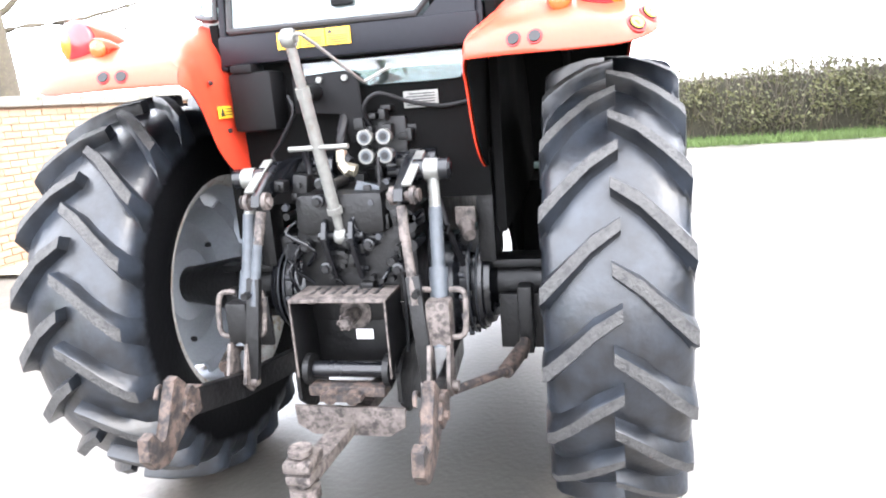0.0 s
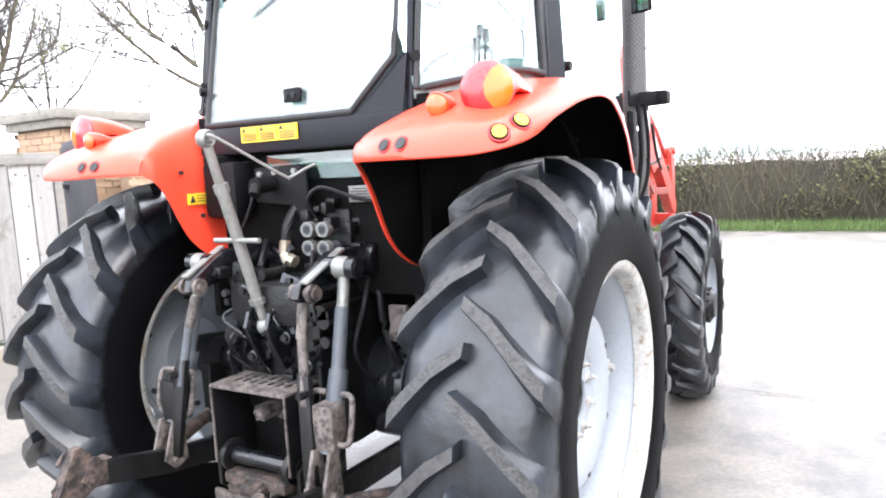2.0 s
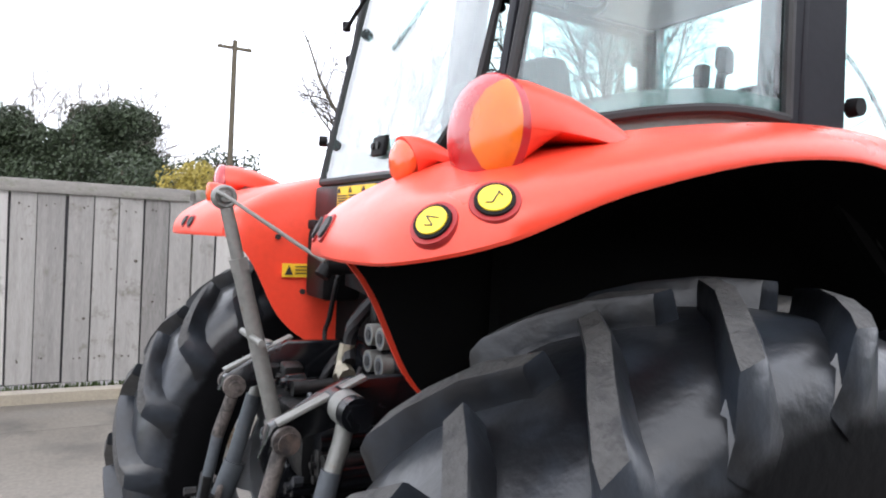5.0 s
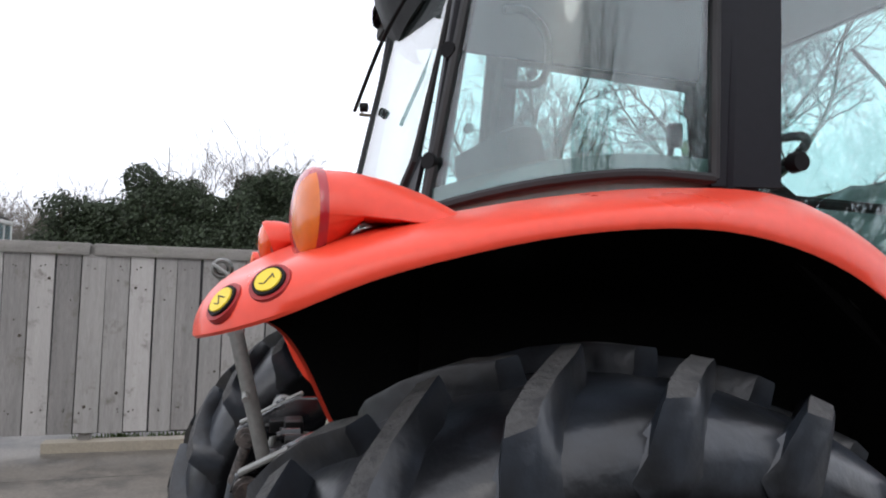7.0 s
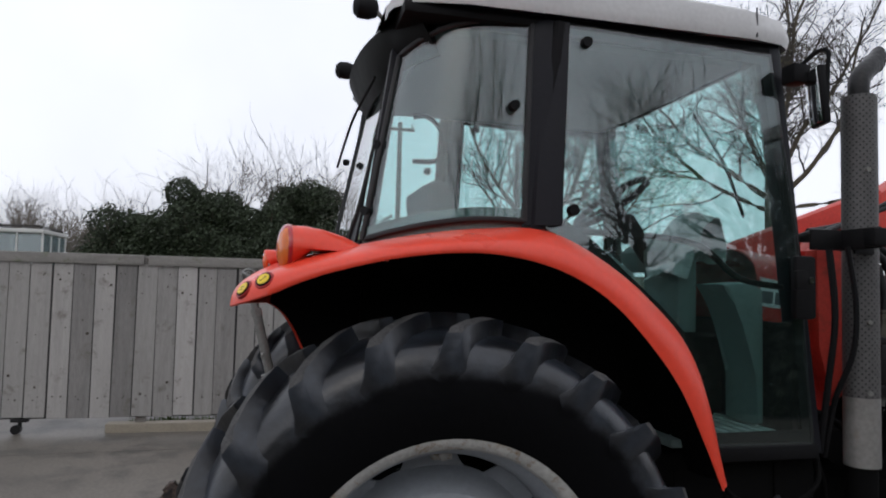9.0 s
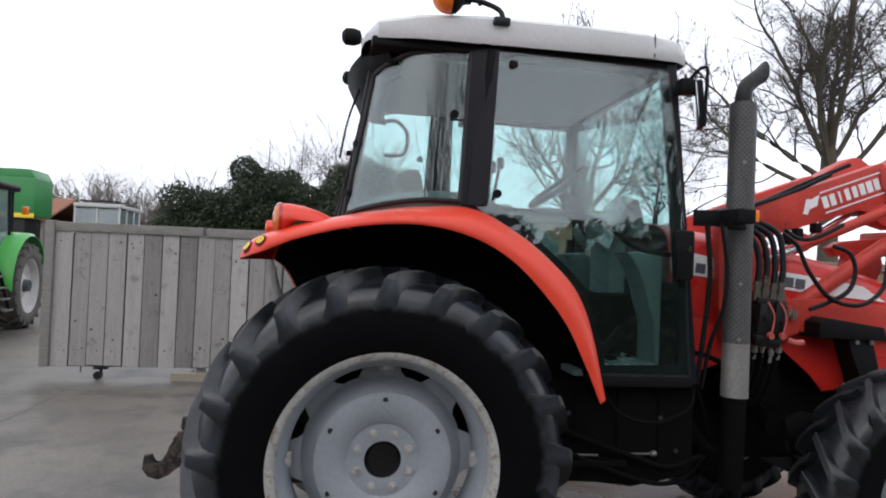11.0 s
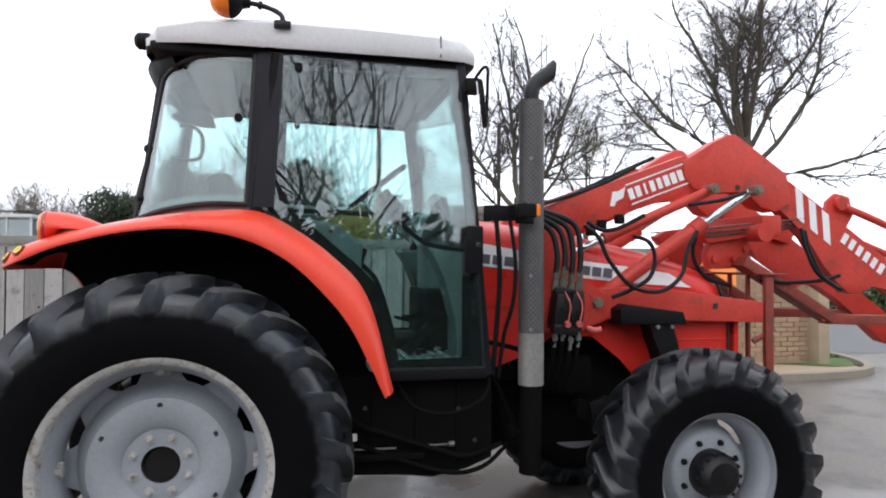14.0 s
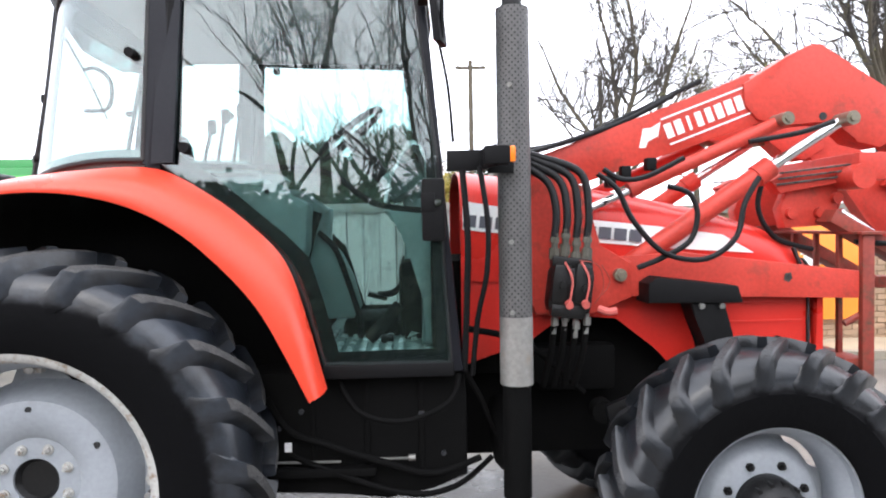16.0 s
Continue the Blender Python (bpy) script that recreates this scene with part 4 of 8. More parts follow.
    for a, b in zip(rings, rings[1:]):
        for k in range(n):
            bm.faces.new((a[k], a[(k + 1) % n], b[(k + 1) % n], b[k]))
    thick(bm, 0.012)
    part("disc", bm, M["rim"], hub, "silver-grey dished wheel disc")
    if rear:
        bm = B()
        revolve(bm, [(0.0, d * 0.0), (0.05, d * 0.002), (0.055, d * 0.02), (0.073, d * 0.04), (0.076, d * 0.03), (0.076, -d * 0.06)], n=32)
        part("hub", bm, M["grime"], hub, "black axle hub end")
        ring_r, count, pr = 0.112, 8, 0.011
        y0 = d * 0.046
        for k in range(6):
            bm = B()
            a = k * math.pi / 3 + math.pi / 6
            rod(bm, (0.245 * math.cos(a), d * 0.05, 0.245 * math.sin(a)), (0.245 * math.cos(a), d * 0.0815, 0.245 * math.sin(a)), 0.011, n=12)
            part("disc_hole", bm, M["seal"], hub)
        for k in range(4):
            bm = B()
            a = k * math.pi / 2 + 0.0
            m = Matrix.Rotation(-a, 4, "Y")
            box(bm, m @ V((RIM - 0.055, d * 0.03, 0)), (0.05, 0.035, 0.06), 0.006, m)
            bolt(bm, m @ V((RIM - 0.065, d * 0.045, 0.0)), (0, d, 0), 0.014, 0.02)
            part("rim_clamp", bm, M["rim_edge"], hub, "dirty rim clamp with bolt")
    else:
        bm = B()
        revolve(bm, [(0.0, d * 0.16), (0.075, d * 0.155), (0.1, d * 0.13), (0.112, d * 0.1), (0.115, d * 0.06), (0.115, -d * 0.1)], n=32)
        for k in range(14):
            a = k * 2 * math.pi / 14
            bolt(bm, (0.105 * math.cos(a), d * 0.1, 0.105 * math.sin(a)), (0, d, 0), 0.009, 0.03)
        part("hub", bm, M["grime"], hub, "greasy black front hub")
        ring_r, count, pr = 0.15, 8, 0.016
        y0 = d * 0.027
    for k in range(count):
        bm = B()
        a = (k + 0.5) * 2 * math.pi / count
        p = V((ring_r * math.cos(a), y0, ring_r * math.sin(a)))
        rod(bm, p, p + V((0, d * 0.006, 0)), pr * 1.6, n=12)
        bolt(bm, p, (0, d, 0), pr, 0.02)
        rod(bm, p, p + V((0, d * 0.034, 0)), pr * 0.5, n=8)
        part("wheel_nut", bm, M["rim_edge"] if rear else M["grime"], hub)
    return hub


for side in (1, -1):
    wheel("rear_wheel", "large rear wheel with silver-grey rim", RX, RO, RZ, side, 0.778, 0.412, 0.438, 21, 0.046, 0.046, 0.235, True)
    wheel("front_wheel", "smaller front wheel with silver-grey rim", FX, FO, FZ, side, 0.598, 0.30, 0.316, 20, 0.04, 0.042, 0.26, False)


# fenders: edge against the cab, and free lip, from the tail to the front tip; outboard distances
F_IN = [(-0.495, 0.45, 1.605), (-0.47, 0.50, 1.64), (-0.43, 0.53, 1.665), (-0.38, 0.55, 1.69), (-0.33, 0.57, 1.71), (-0.28, 0.575, 1.725), (-0.2, 0.58, 1.75), (-0.05, 0.60, 1.785), (0.15, 0.64, 1.812), (0.36, 0.70, 1.812), (0.55, 0.745, 1.715), (0.7, 0.765, 1.6), (0.81, 0.78, 1.48), (0.875, 0.79, 1.31), (0.95, 0.80, 1.03)]
F_LIP = [(-0.515, 0.45, 1.558), (-0.57, 0.54, 1.558), (-0.595, 0.65, 1.557), (-0.602, 0.78, 1.556), (-0.585, 0.89, 1.562), (-0.505, 0.965, 1.59), (-0.36, 0.985, 1.65), (-0.13, 0.99, 1.706), (0.1, 0.984, 1.722), (0.31, 0.962, 1.685), (0.48, 0.947, 1.60), (0.62, 0.932, 1.475), (0.74, 0.92, 1.33), (0.83, 0.912, 1.16), (0.9, 0.905, 1.01)]
F_EDGE = [(-0.515, 0.45, 1.558), (-0.468, 0.434, 1.528), (-0.424, 0.432, 1.468), (-0.366, 0.432, 1.352), (-0.32, 0.432, 1.295), (-0.268, 0.432, 1.256), (-0.2, 0.432, 1.225), (-0.1, 0.432, 1.205)]


def fender_rows(k=0.0, per=5):
    """Rows of points across the fender from the cab edge to the lip; k lowers it by its thickness."""
    ins, lips = spline(F_IN, per), spline(F_LIP, per)
    rows = []
    for i, (a, b) in enumerate(zip(ins, lips)):
        s = i / (len(ins) - 1)
        mid = (a + b) / 2
        up = V((0, 0, 1)).lerp(V((mid.x, 0, mid.z - RZ)).normalized(), min(max((s - 0.35) / 0.3, 0), 1)).normalized()
        w = a - b
        rise = up * w.dot(up)
        over = w - rise
        row = [b + V((0.003, -0.002, -0.004))]
        e = 1.02 - 0.17 * min(s / 0.35, 1)
        for ang in (0, 5, 10, 16, 22, 28, 35, 42, 48, 54, 60, 66, 72, 78, 84, 90):
            c = radians(ang)
            p = b + over * (1 - math.cos(c) ** 1.1) + rise * math.sin(c) ** e - up * k
            # shallow scoops in front of the two lamps
            for lx, ly, lr, deep in ((-0.5, 0.835, 0.058, 0.014), (-0.545, 0.717, 0.034, 0.007)):
                p.z -= deep * math.exp(-(((p.x - lx) / lr) ** 2 + ((p.y - ly) / lr) ** 2))
            row.append(p)
        rows.append(row[::-1])
    return rows


def fender(side):
    def flip(p):
        return V((p.x, -p.y if side < 0 else p.y, p.z))
    f = B()
    grid(f, [[flip(p) for p in row] for row in fender_rows()])
    f.normal_update()
    skin = BVHTree.FromBMesh(f)

    def onto(c, d):
        """The place on the fender's skin that lies under c along d, and how it faces."""
        hit, n = skin.ray_cast(c + d * 0.08, -d, 0.2)[:2]
        return (hit, n if n.dot(d) > 0 else -n) if hit else (c, d)
    thick(f, 0.006)
    body = part("fender", f, M["red"], tractor, "glossy red moulded rear fender")
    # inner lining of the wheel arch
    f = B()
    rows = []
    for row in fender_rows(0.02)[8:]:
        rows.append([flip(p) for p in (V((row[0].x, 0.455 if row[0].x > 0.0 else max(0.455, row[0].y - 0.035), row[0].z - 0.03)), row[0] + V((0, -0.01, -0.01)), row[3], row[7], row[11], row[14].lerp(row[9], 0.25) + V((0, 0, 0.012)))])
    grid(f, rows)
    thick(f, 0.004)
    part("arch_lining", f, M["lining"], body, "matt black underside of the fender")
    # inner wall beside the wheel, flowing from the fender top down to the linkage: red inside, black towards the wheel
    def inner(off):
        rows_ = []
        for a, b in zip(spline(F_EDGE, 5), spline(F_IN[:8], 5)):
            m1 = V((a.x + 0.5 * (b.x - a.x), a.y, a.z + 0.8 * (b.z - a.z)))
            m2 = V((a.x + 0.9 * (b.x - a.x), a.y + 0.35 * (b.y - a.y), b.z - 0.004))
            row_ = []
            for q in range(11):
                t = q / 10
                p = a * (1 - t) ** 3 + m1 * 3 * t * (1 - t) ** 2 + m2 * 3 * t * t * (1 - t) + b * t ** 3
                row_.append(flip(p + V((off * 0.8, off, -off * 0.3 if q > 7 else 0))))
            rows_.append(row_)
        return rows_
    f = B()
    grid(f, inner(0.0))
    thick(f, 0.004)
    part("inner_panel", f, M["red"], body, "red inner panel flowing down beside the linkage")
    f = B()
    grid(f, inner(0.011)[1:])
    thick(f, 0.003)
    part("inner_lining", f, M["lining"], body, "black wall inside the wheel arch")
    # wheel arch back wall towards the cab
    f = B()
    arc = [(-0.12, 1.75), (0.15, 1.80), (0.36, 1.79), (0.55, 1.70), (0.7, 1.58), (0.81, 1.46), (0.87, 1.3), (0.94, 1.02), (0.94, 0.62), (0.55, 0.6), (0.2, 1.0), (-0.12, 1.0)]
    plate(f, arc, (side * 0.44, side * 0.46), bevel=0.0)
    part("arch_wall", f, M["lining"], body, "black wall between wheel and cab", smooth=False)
    if side > 0:
        f = B()
        plate(f, [(-0.345, 1.443), (-0.262, 1.443), (-0.262, 1.483), (-0.345, 1.483)], (0.424, 0.4285), bevel=0)
        st = part("warning_sticker", f, M["label_yellow"], body, "small yellow warning sticker")
        f = B()
        plate(f, [(-0.338, 1.45), (-0.314, 1.45), (-0.326, 1.478)], (0.4205, 0.4238), bevel=0)
        for k in range(3):
            plate(f, [(-0.307, 1.453 + 0.01 * k), (-0.268, 1.453 + 0.01 * k), (-0.268, 1.456 + 0.01 * k), (-0.307, 1.456 + 0.01 * k)], (0.4205, 0.4238), bevel=0)
        part("sticker_print", f, M["ink"], st)
    for x, z in ((-0.36, 1.56), (-0.28, 1.40)):
        f = B()
        rod(f, (x, side * 0.436, z), (x, side * 0.426, z), 0.008, n=12)
        part("panel_plug", f, M["seal"], body)
    # lamp humps and lamps
    big, small = V((-0.46, side * 0.832, 1.718)), V((-0.512, side * 0.717, 1.687))
    for c, r, length, nm in ((big, 0.064, 0.28, "lamp_hump"), (small, 0.031, 0.13, "lamp_hump")):
        f = B()
        n = 24
        rings = []
        for j, (t, k) in enumerate(((0.0, 0.97), (0.04, 1.04), (0.2, 1.05), (0.4, 0.95), (0.6, 0.76), (0.8, 0.47), (1.0, 0.12))):
            cc = c + V((0.008 + length * t, -side * 0.012 * t, -0.03 * t * t + 0.008 * t))
            rings.append([f.verts.new(cc + V((-0.012 * math.sin(a), r * (1.0 + 0.06 * min(t * 20, 1) + 0.35 * t * (1 - t)) * (1 - 0.35 * t * t) * math.cos(a), r * k * math.sin(a) if a < math.pi else r * max(0.06, 1 - 5 * t) * math.sin(a)))) for a in [q * 2 * math.pi / n for q in range(n)]])
        for a, b in zip(rings, rings[1:]):
            for q in range(n):
                f.faces.new((a[q], a[(q + 1) % n], b[(q + 1) % n], b[q]))
        f.faces.new(rings[0])
        f.faces.new(rings[-1])
        part(nm, f, M["red"], body, "moulded red lamp hump")
    def lens(c, prof, k, nm, material, label):
        f = B()
        revolve(f, [(r * k, h * k) for r, h in prof], axis="x", n=32)
        bmesh.ops.transform(f, matrix=Matrix.Translation(c) @ Matrix.Rotation(-side * radians(7), 4, "Z"), verts=f.verts)
        return part(nm, f, M[material], body, label)

    dome = [(0.0, -0.018), (0.025, -0.017), (0.047, -0.012), (0.061, -0.004), (0.066, 0.004), (0.066, 0.014)]
    lamp = lens(big, dome, 1.07, "tail_lamp", "red_lens", "round red and amber tail lamp")
    f = B()
    rows = []
    for r, hh, w_ in ((0.003, -0.0197, 1.5), (0.014, -0.0194, 1.42), (0.027, -0.0186, 1.32), (0.05, -0.0135, 1.15), (0.065, -0.005, 1.0), (0.0703, 0.0028, 0.95)):
        rows.append([V((hh, side * r * math.cos(a), r * math.sin(a))) for a in [w_ * (-1 + q / 6) for q in range(13)]])
    grid(f, rows)
    thick(f, 0.001)
    bmesh.ops.transform(f, matrix=Matrix.Translation(big) @ Matrix.Rotation(-side * radians(7), 4, "Z"), verts=f.verts)
    part("amber_half", f, M["tail_amber"], lamp, "amber turn signal half")
    lens(small, dome, 0.45, "reverse_lamp", "lamp_orange", "small round red-orange lamp")
    # rubber plugs and push buttons in the tail
    for o in (0.595, 0.652):
        f = B()
        c = V((-0.588 if o < 0.62 else -0.594, side * o, 1.597))
        d = V((-0.87, -side * 0.12, 0.45)).normalized()
        c, d = onto(c, d)
        rod(f, c - d * 0.008, c + d * 0.0012, 0.0225, 0.0215, 22)
        part("plug_recess", f, M["recess"], body, "dark red recess round the plug")
        f = B()
        rod(f, c - d * 0.008, c + d * 0.005, 0.0185, 0.016, 20)
        part("plug", f, M["seal"], body, "round black rubber plug")
    if side < 0:
        for k, (c, nrm) in enumerate(((V((-0.563, -0.912, 1.604)), V((-0.72, -0.66, 0.2))), (V((-0.515, -0.955, 1.632)), V((-0.48, -0.85, 0.22))))):
            nrm.normalize()
            c, nrm = onto(c, nrm)
            f = B()
            rod(f, c - nrm * 0.006, c + nrm * 0.001, 0.0285, 0.027, 26)
            part("button_recess", f, M["recess"], body, "dark red recess round the button")
            f = B()
            rod(f, c - nrm * 0.006, c + nrm * 0.004, 0.0225, 0.0215, 24)
            btn = part("push_button", f, M["black"], body, "round black bezel of a push button")
            f = B()
            rod(f, c - nrm * 0.004, c + nrm * 0.006, 0.0182, 0.0172, 24)
            part("button_face", f, M["yellow"], btn, "yellow button face")
            f = B()
            x = nrm.cross(V((0, 0, 1))).normalized()
            y = x.cross(nrm)
            for p, q in (((-0.006, 0.012), (0.002, -0.01)), ((0.002, -0.01), (0.012, -0.01)), ((-0.012, 0.004), (-0.004, 0.012))) if k else (((-0.012, 0.004), (0.01, 0.006)), ((0.01, 0.006), (-0.006, -0.01)), ((-0.006, -0.01), (0.008, -0.01))):
                rod(f, c + nrm * 0.0062 + x * p[0] * 0.7 + y * p[1] * 0.7, c + nrm * 0.0062 + x * q[0] * 0.7 + y * q[1] * 0.7, 0.0009, n=6)
            part("button_symbol", f, M["ink"], btn)
    return body


for side in (1, -1):
    fender(side)


# ---- cab ----
def S(side, pts):
    return [(x, side * o, z) for x, o, z in pts]


cab = new("cab")
cab.parent = tractor
cab["label"] = "dark-framed tractor cab with tinted glass"


def bar(name, pts, r, material="frame", parent=None, label="", n=10):
    f = B()
    tube(f, pts, r, n=n, per=5)
    return part(name, f, M[material], parent or cab, label)


def beam(name, a, b, w, d, material="frame", parent=None, up=(0, 1, 0), label="", bev=0.008):
    f = B()
    a, b, up = V(a), V(b), V(up)
    x = (b - a).normalized()
    y = up.cross(x).normalized()
    z = x.cross(y)
    box(f, (a + b) / 2, ((b - a).length, w, d), bev, Matrix((x, y, z)).transposed().to_4x4())
    return part(name, f, M[material], parent or cab, label)


def door_line(pts):
    """Door outline of (x, z) laid on the flat, inward-leaning plane of the glass."""
    return [(x, 0.742 - 0.0465 * (z - 1.12), z) for x, z in pts]


DOOR_CLEAR = door_line([(0.46, 2.49), (1.228, 2.47), (1.31, 1.84), (1.345, 1.15), (0.987, 1.145), (0.93, 1.346), (0.885, 1.489), (0.80, 1.575), (0.709, 1.652), (0.56, 1.781), (0.44, 1.86)])
DOOR_EDGE = door_line([(0.425, 2.53), (1.268, 2.508), (1.35, 1.84), (1.388, 1.10), (0.935, 1.10), (0.87, 1.33), (0.815, 1.46), (0.73, 1.55), (0.64, 1.62), (0.49, 1.745), (0.375, 1.825)])
for side in (1, -1):
    # door: black edge frame, glass, knobs
    f = B()
    pane(f, S(side, DOOR_EDGE))
    door = part("door", f, M["glass_tint"], cab, "tinted frameless glass cab door with a black printed border", smooth=False)
    f = B()
    grid(f, [S(side, [(x, o - 0.007, z) for x, o, z in line + line[:1]]) for line in (DOOR_CLEAR, DOOR_EDGE)])
    thick(f, 0.002)
    part("door_border", f, M["border"], door, "black printed border of the glass", smooth=False)
    f = B()
    tube(f, S(side, [(x, o - 0.012, z) for x, o, z in DOOR_EDGE] + [DOOR_EDGE[0]]), 0.011, n=8, smooth=False)
    part("door_seal", f, M["seal"], door, "black rubber door edge")
    f = B()
    tube(f, S(side, [(x, o - 0.04, z) for x, o, z in DOOR_EDGE] + [DOOR_EDGE[0]]), 0.024, n=8, smooth=False)
    part("door_frame", f, M["black"], cab, "black inner frame round the door opening")
    for x, o, z in ((0.527, 0.682, 2.472), (0.462, 0.735, 1.883)):
        f = B()
        rod(f, (x, side * (o - 0.01), z), (x, side * (o + 0.013), z), 0.02, 0.018, 18)
        part("hinge_knob", f, M["black"], door)
    f = B()
    box(f, (1.335, side * 0.755, 1.65), (0.085, 0.035, 0.225), 0.014)
    box(f, (1.315, side * 0.765, 1.675), (0.05, 0.02, 0.07), 0.006)
    hd = part("door_lock", f, M["black"], door, "black door lock housing")
    f = B()
    rod(f, (1.35, side * 0.772, 1.675), (1.35, side * 0.78, 1.675), 0.012, n=14)
    part("lock_barrel", f, M["chrome"], hd)
    # lower sill and pillars
    beam("sill", (0.93, side * 0.73, 1.075), (1.40, side * 0.73, 1.075), 0.05, 0.05, "black")
    beam("front_pillar", (1.41, side * 0.69, 1.06), (1.285, side * 0.632, 2.55), 0.05, 0.08)
    beam("middle_pillar", (0.345, side * 0.665, 1.80), (0.40, side * 0.62, 2.56), 0.05, 0.10)
    f = B()
    grid(f, [S(side, [(0.30, 0.69, 1.83), (0.345, 0.655, 2.54)]), S(side, [(0.425, 0.728, 1.83), (0.462, 0.682, 2.53)])])
    thick(f, 0.012)
    part("pillar_cover", f, M["frame"], cab, "dark grey pillar cover")
    # quarter glass, bent round the corner
    top = [(0.335, 0.655, 2.53), (0.2, 0.645, 2.53), (0.06, 0.615, 2.50), (-0.035, 0.55, 2.46), (-0.086, 0.46, 2.43)]
    low = [(0.305, 0.695, 1.845), (0.15, 0.685, 1.845), (0.0, 0.655, 1.825), (-0.115, 0.58, 1.80), (-0.2, 0.47, 1.775)]
    top, low = spline(top, 4), spline(low, 4)
    f = B()
    grid(f, [[V((*p.xy, p.z)) if side > 0 else V((p.x, -p.y, p.z)) for p in [a.lerp(b, t) for a, b in zip(low, top)]] for t in (0, 0.25, 0.5, 0.75, 1)])
    thick(f, 0.006)
    q = part("quarter_glass", f, M["glass_tint"], cab, "curved tinted rear quarter glass")
    f = B()
    edge = [a for a in low] + [a for a in reversed(top)] + [low[0]]
    tube(f, [(p.x, side * (p.y + 0.003), p.z) for p in edge], 0.011, n=8, smooth=False)
    part("glass_seal", f, M["seal"], q, "black rubber glass seal")
    for x, o, z, nx in ((0.267, 0.69, 2.228, 0.0), (-0.188, 0.468, 1.876, 0.8), (-0.152, 0.46, 2.11, 0.8)):
        f = B()
        c, d = V((x, side * o, z)), V((-nx, side * math.sqrt(1 - nx * nx), 0))
        rod(f, c - d * 0.015, c + d * 0.011, 0.019, 0.017, 18)
        part("glass_knob", f, M["black"], q)
    f = B()
    grid(f, [[(p.x, side * (p.y - 0.012), p.z + dz) for p in low] for dz in (-0.03, 0.04)])
    thick(f, 0.01)
    part("lower_trim", f, M["trim"], cab, "grey-green inner trim below the glass")
    beam("rear_pillar", (-0.205, side * 0.45, 1.60), (-0.09, side * 0.44, 2.46), 0.045, 0.026)
    # side panel under the glass, hidden behind the fender
    f = B()
    plate(f, [(-0.2, 1.0), (0.95, 1.05), (0.95, 1.10), (0.82, 1.47), (0.67, 1.61), (0.38, 1.82), (-0.2, 1.76)], (side * 0.47, side * 0.50), bevel=0)
    part("side_panel", f, M["lining"], cab)

# rear window with a cut corner, and the black back wall
RW = [(-0.24, 0.40, 1.725), (-0.238, -0.25, 1.722), (-0.2, -0.40, 1.885), (-0.095, -0.40, 2.44), (-0.095, 0.40, 2.44)]
f = B()
pane(f, RW)
rw = part("rear_window", f, M["glass_rear"], cab, "tinted rear window with a cut lower corner", smooth=False)
f = B()
tube(f, [(x - 0.004, y, z) for x, y, z in RW + [RW[0]]], 0.012, n=8, smooth=False)
part("window_seal", f, M["seal"], rw)
f = B()
box(f, (-0.241, -0.01, 1.797), (0.014, 0.075, 0.05), 0.006, Matrix.Rotation(radians(8), 4, "Y"))
hh = part("window_latch", f, M["black"], rw, "black rear window latch")
f = B()
for y in (-0.02, 0.012):
    rod(f, (-0.247, y, 1.797), (-0.2535, y, 1.797), 0.009, n=12)
part("latch_screw", f, M["grime"], hh)
f = B()
for z in (1.85, 2.2):
    for y in (0.395,):
        f = B()
        rod(f, (-0.23 + (z - 1.85) * 0.16, y + 0.02, z), (-0.25 + (z - 1.85) * 0.16, y + 0.03, z), 0.016, n=12)
        part("window_hinge", f, M["black"], rw)
f = B()
grid(f, [[(-0.245, -0.265, 1.705), (-0.205, -0.435, 1.89)], [(-0.235, -0.44, 1.70), (-0.2, -0.445, 1.89)]])
thick(f, 0.01)
part("corner_panel", f, M["frame"], cab, "grey corner panel under the rear glass")
f = B()
box(f, (-0.225, 0, 1.665), (0.05, 0.9, 0.1), 0.015)
part("rear_crossmember", f, M["frame"], cab, "dark grey cross member under the rear window")
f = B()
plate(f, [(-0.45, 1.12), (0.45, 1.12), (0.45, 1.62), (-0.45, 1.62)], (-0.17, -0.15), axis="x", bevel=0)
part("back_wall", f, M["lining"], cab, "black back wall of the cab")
f = B()
plate(f, [(-0.42, 1.545), (-0.36, 1.515), (0.12, 1.515), (0.17, 1.55), (0.17, 1.605), (-0.42, 1.605)], (-0.20, -0.192), axis="x", bevel=0.002)
part("lower_window", f, M["glass_tint"], cab, "narrow green lower rear window")
f = B()
for k, (y0, y1) in enumerate(((0.225, 0.146), (0.142, 0.056), (0.052, -0.032))):
    plate(f, [(y0, 1.652), (y1, 1.652), (y1, 1.705), (y0, 1.705)], (-0.2585, -0.252), axis="x", bevel=0)
ws = part("warning_label", f, M["label_yellow"], cab, "row of yellow warning labels", smooth=False)
f = B()
for y0 in (0.22, 0.137, 0.047):
    plate(f, [(y0, 1.688), (y0 - 0.022, 1.688), (y0 - 0.011, 1.702)], (-0.2615, -0.2588), axis="x", bevel=0)
    for k in range(4):
        plate(f, [(y0 - 0.004, 1.658 + 0.007 * k), (y0 - 0.068, 1.658 + 0.007 * k), (y0 - 0.068, 1.661 + 0.007 * k), (y0 - 0.004, 1.661 + 0.007 * k)], (-0.2615, -0.2588), axis="x", bevel=0)
part("label_print", f, M["ink"], ws, smooth=False)
f = B()
plate(f, [(-0.29, 1.43), (-0.17, 1.43), (-0.17, 1.485), (-0.29, 1.485)], (-0.178, -0.172), axis="x", bevel=0.001)
pl = part("type_plate", f, M["steel"], cab, "small metal type plate")
f = B()
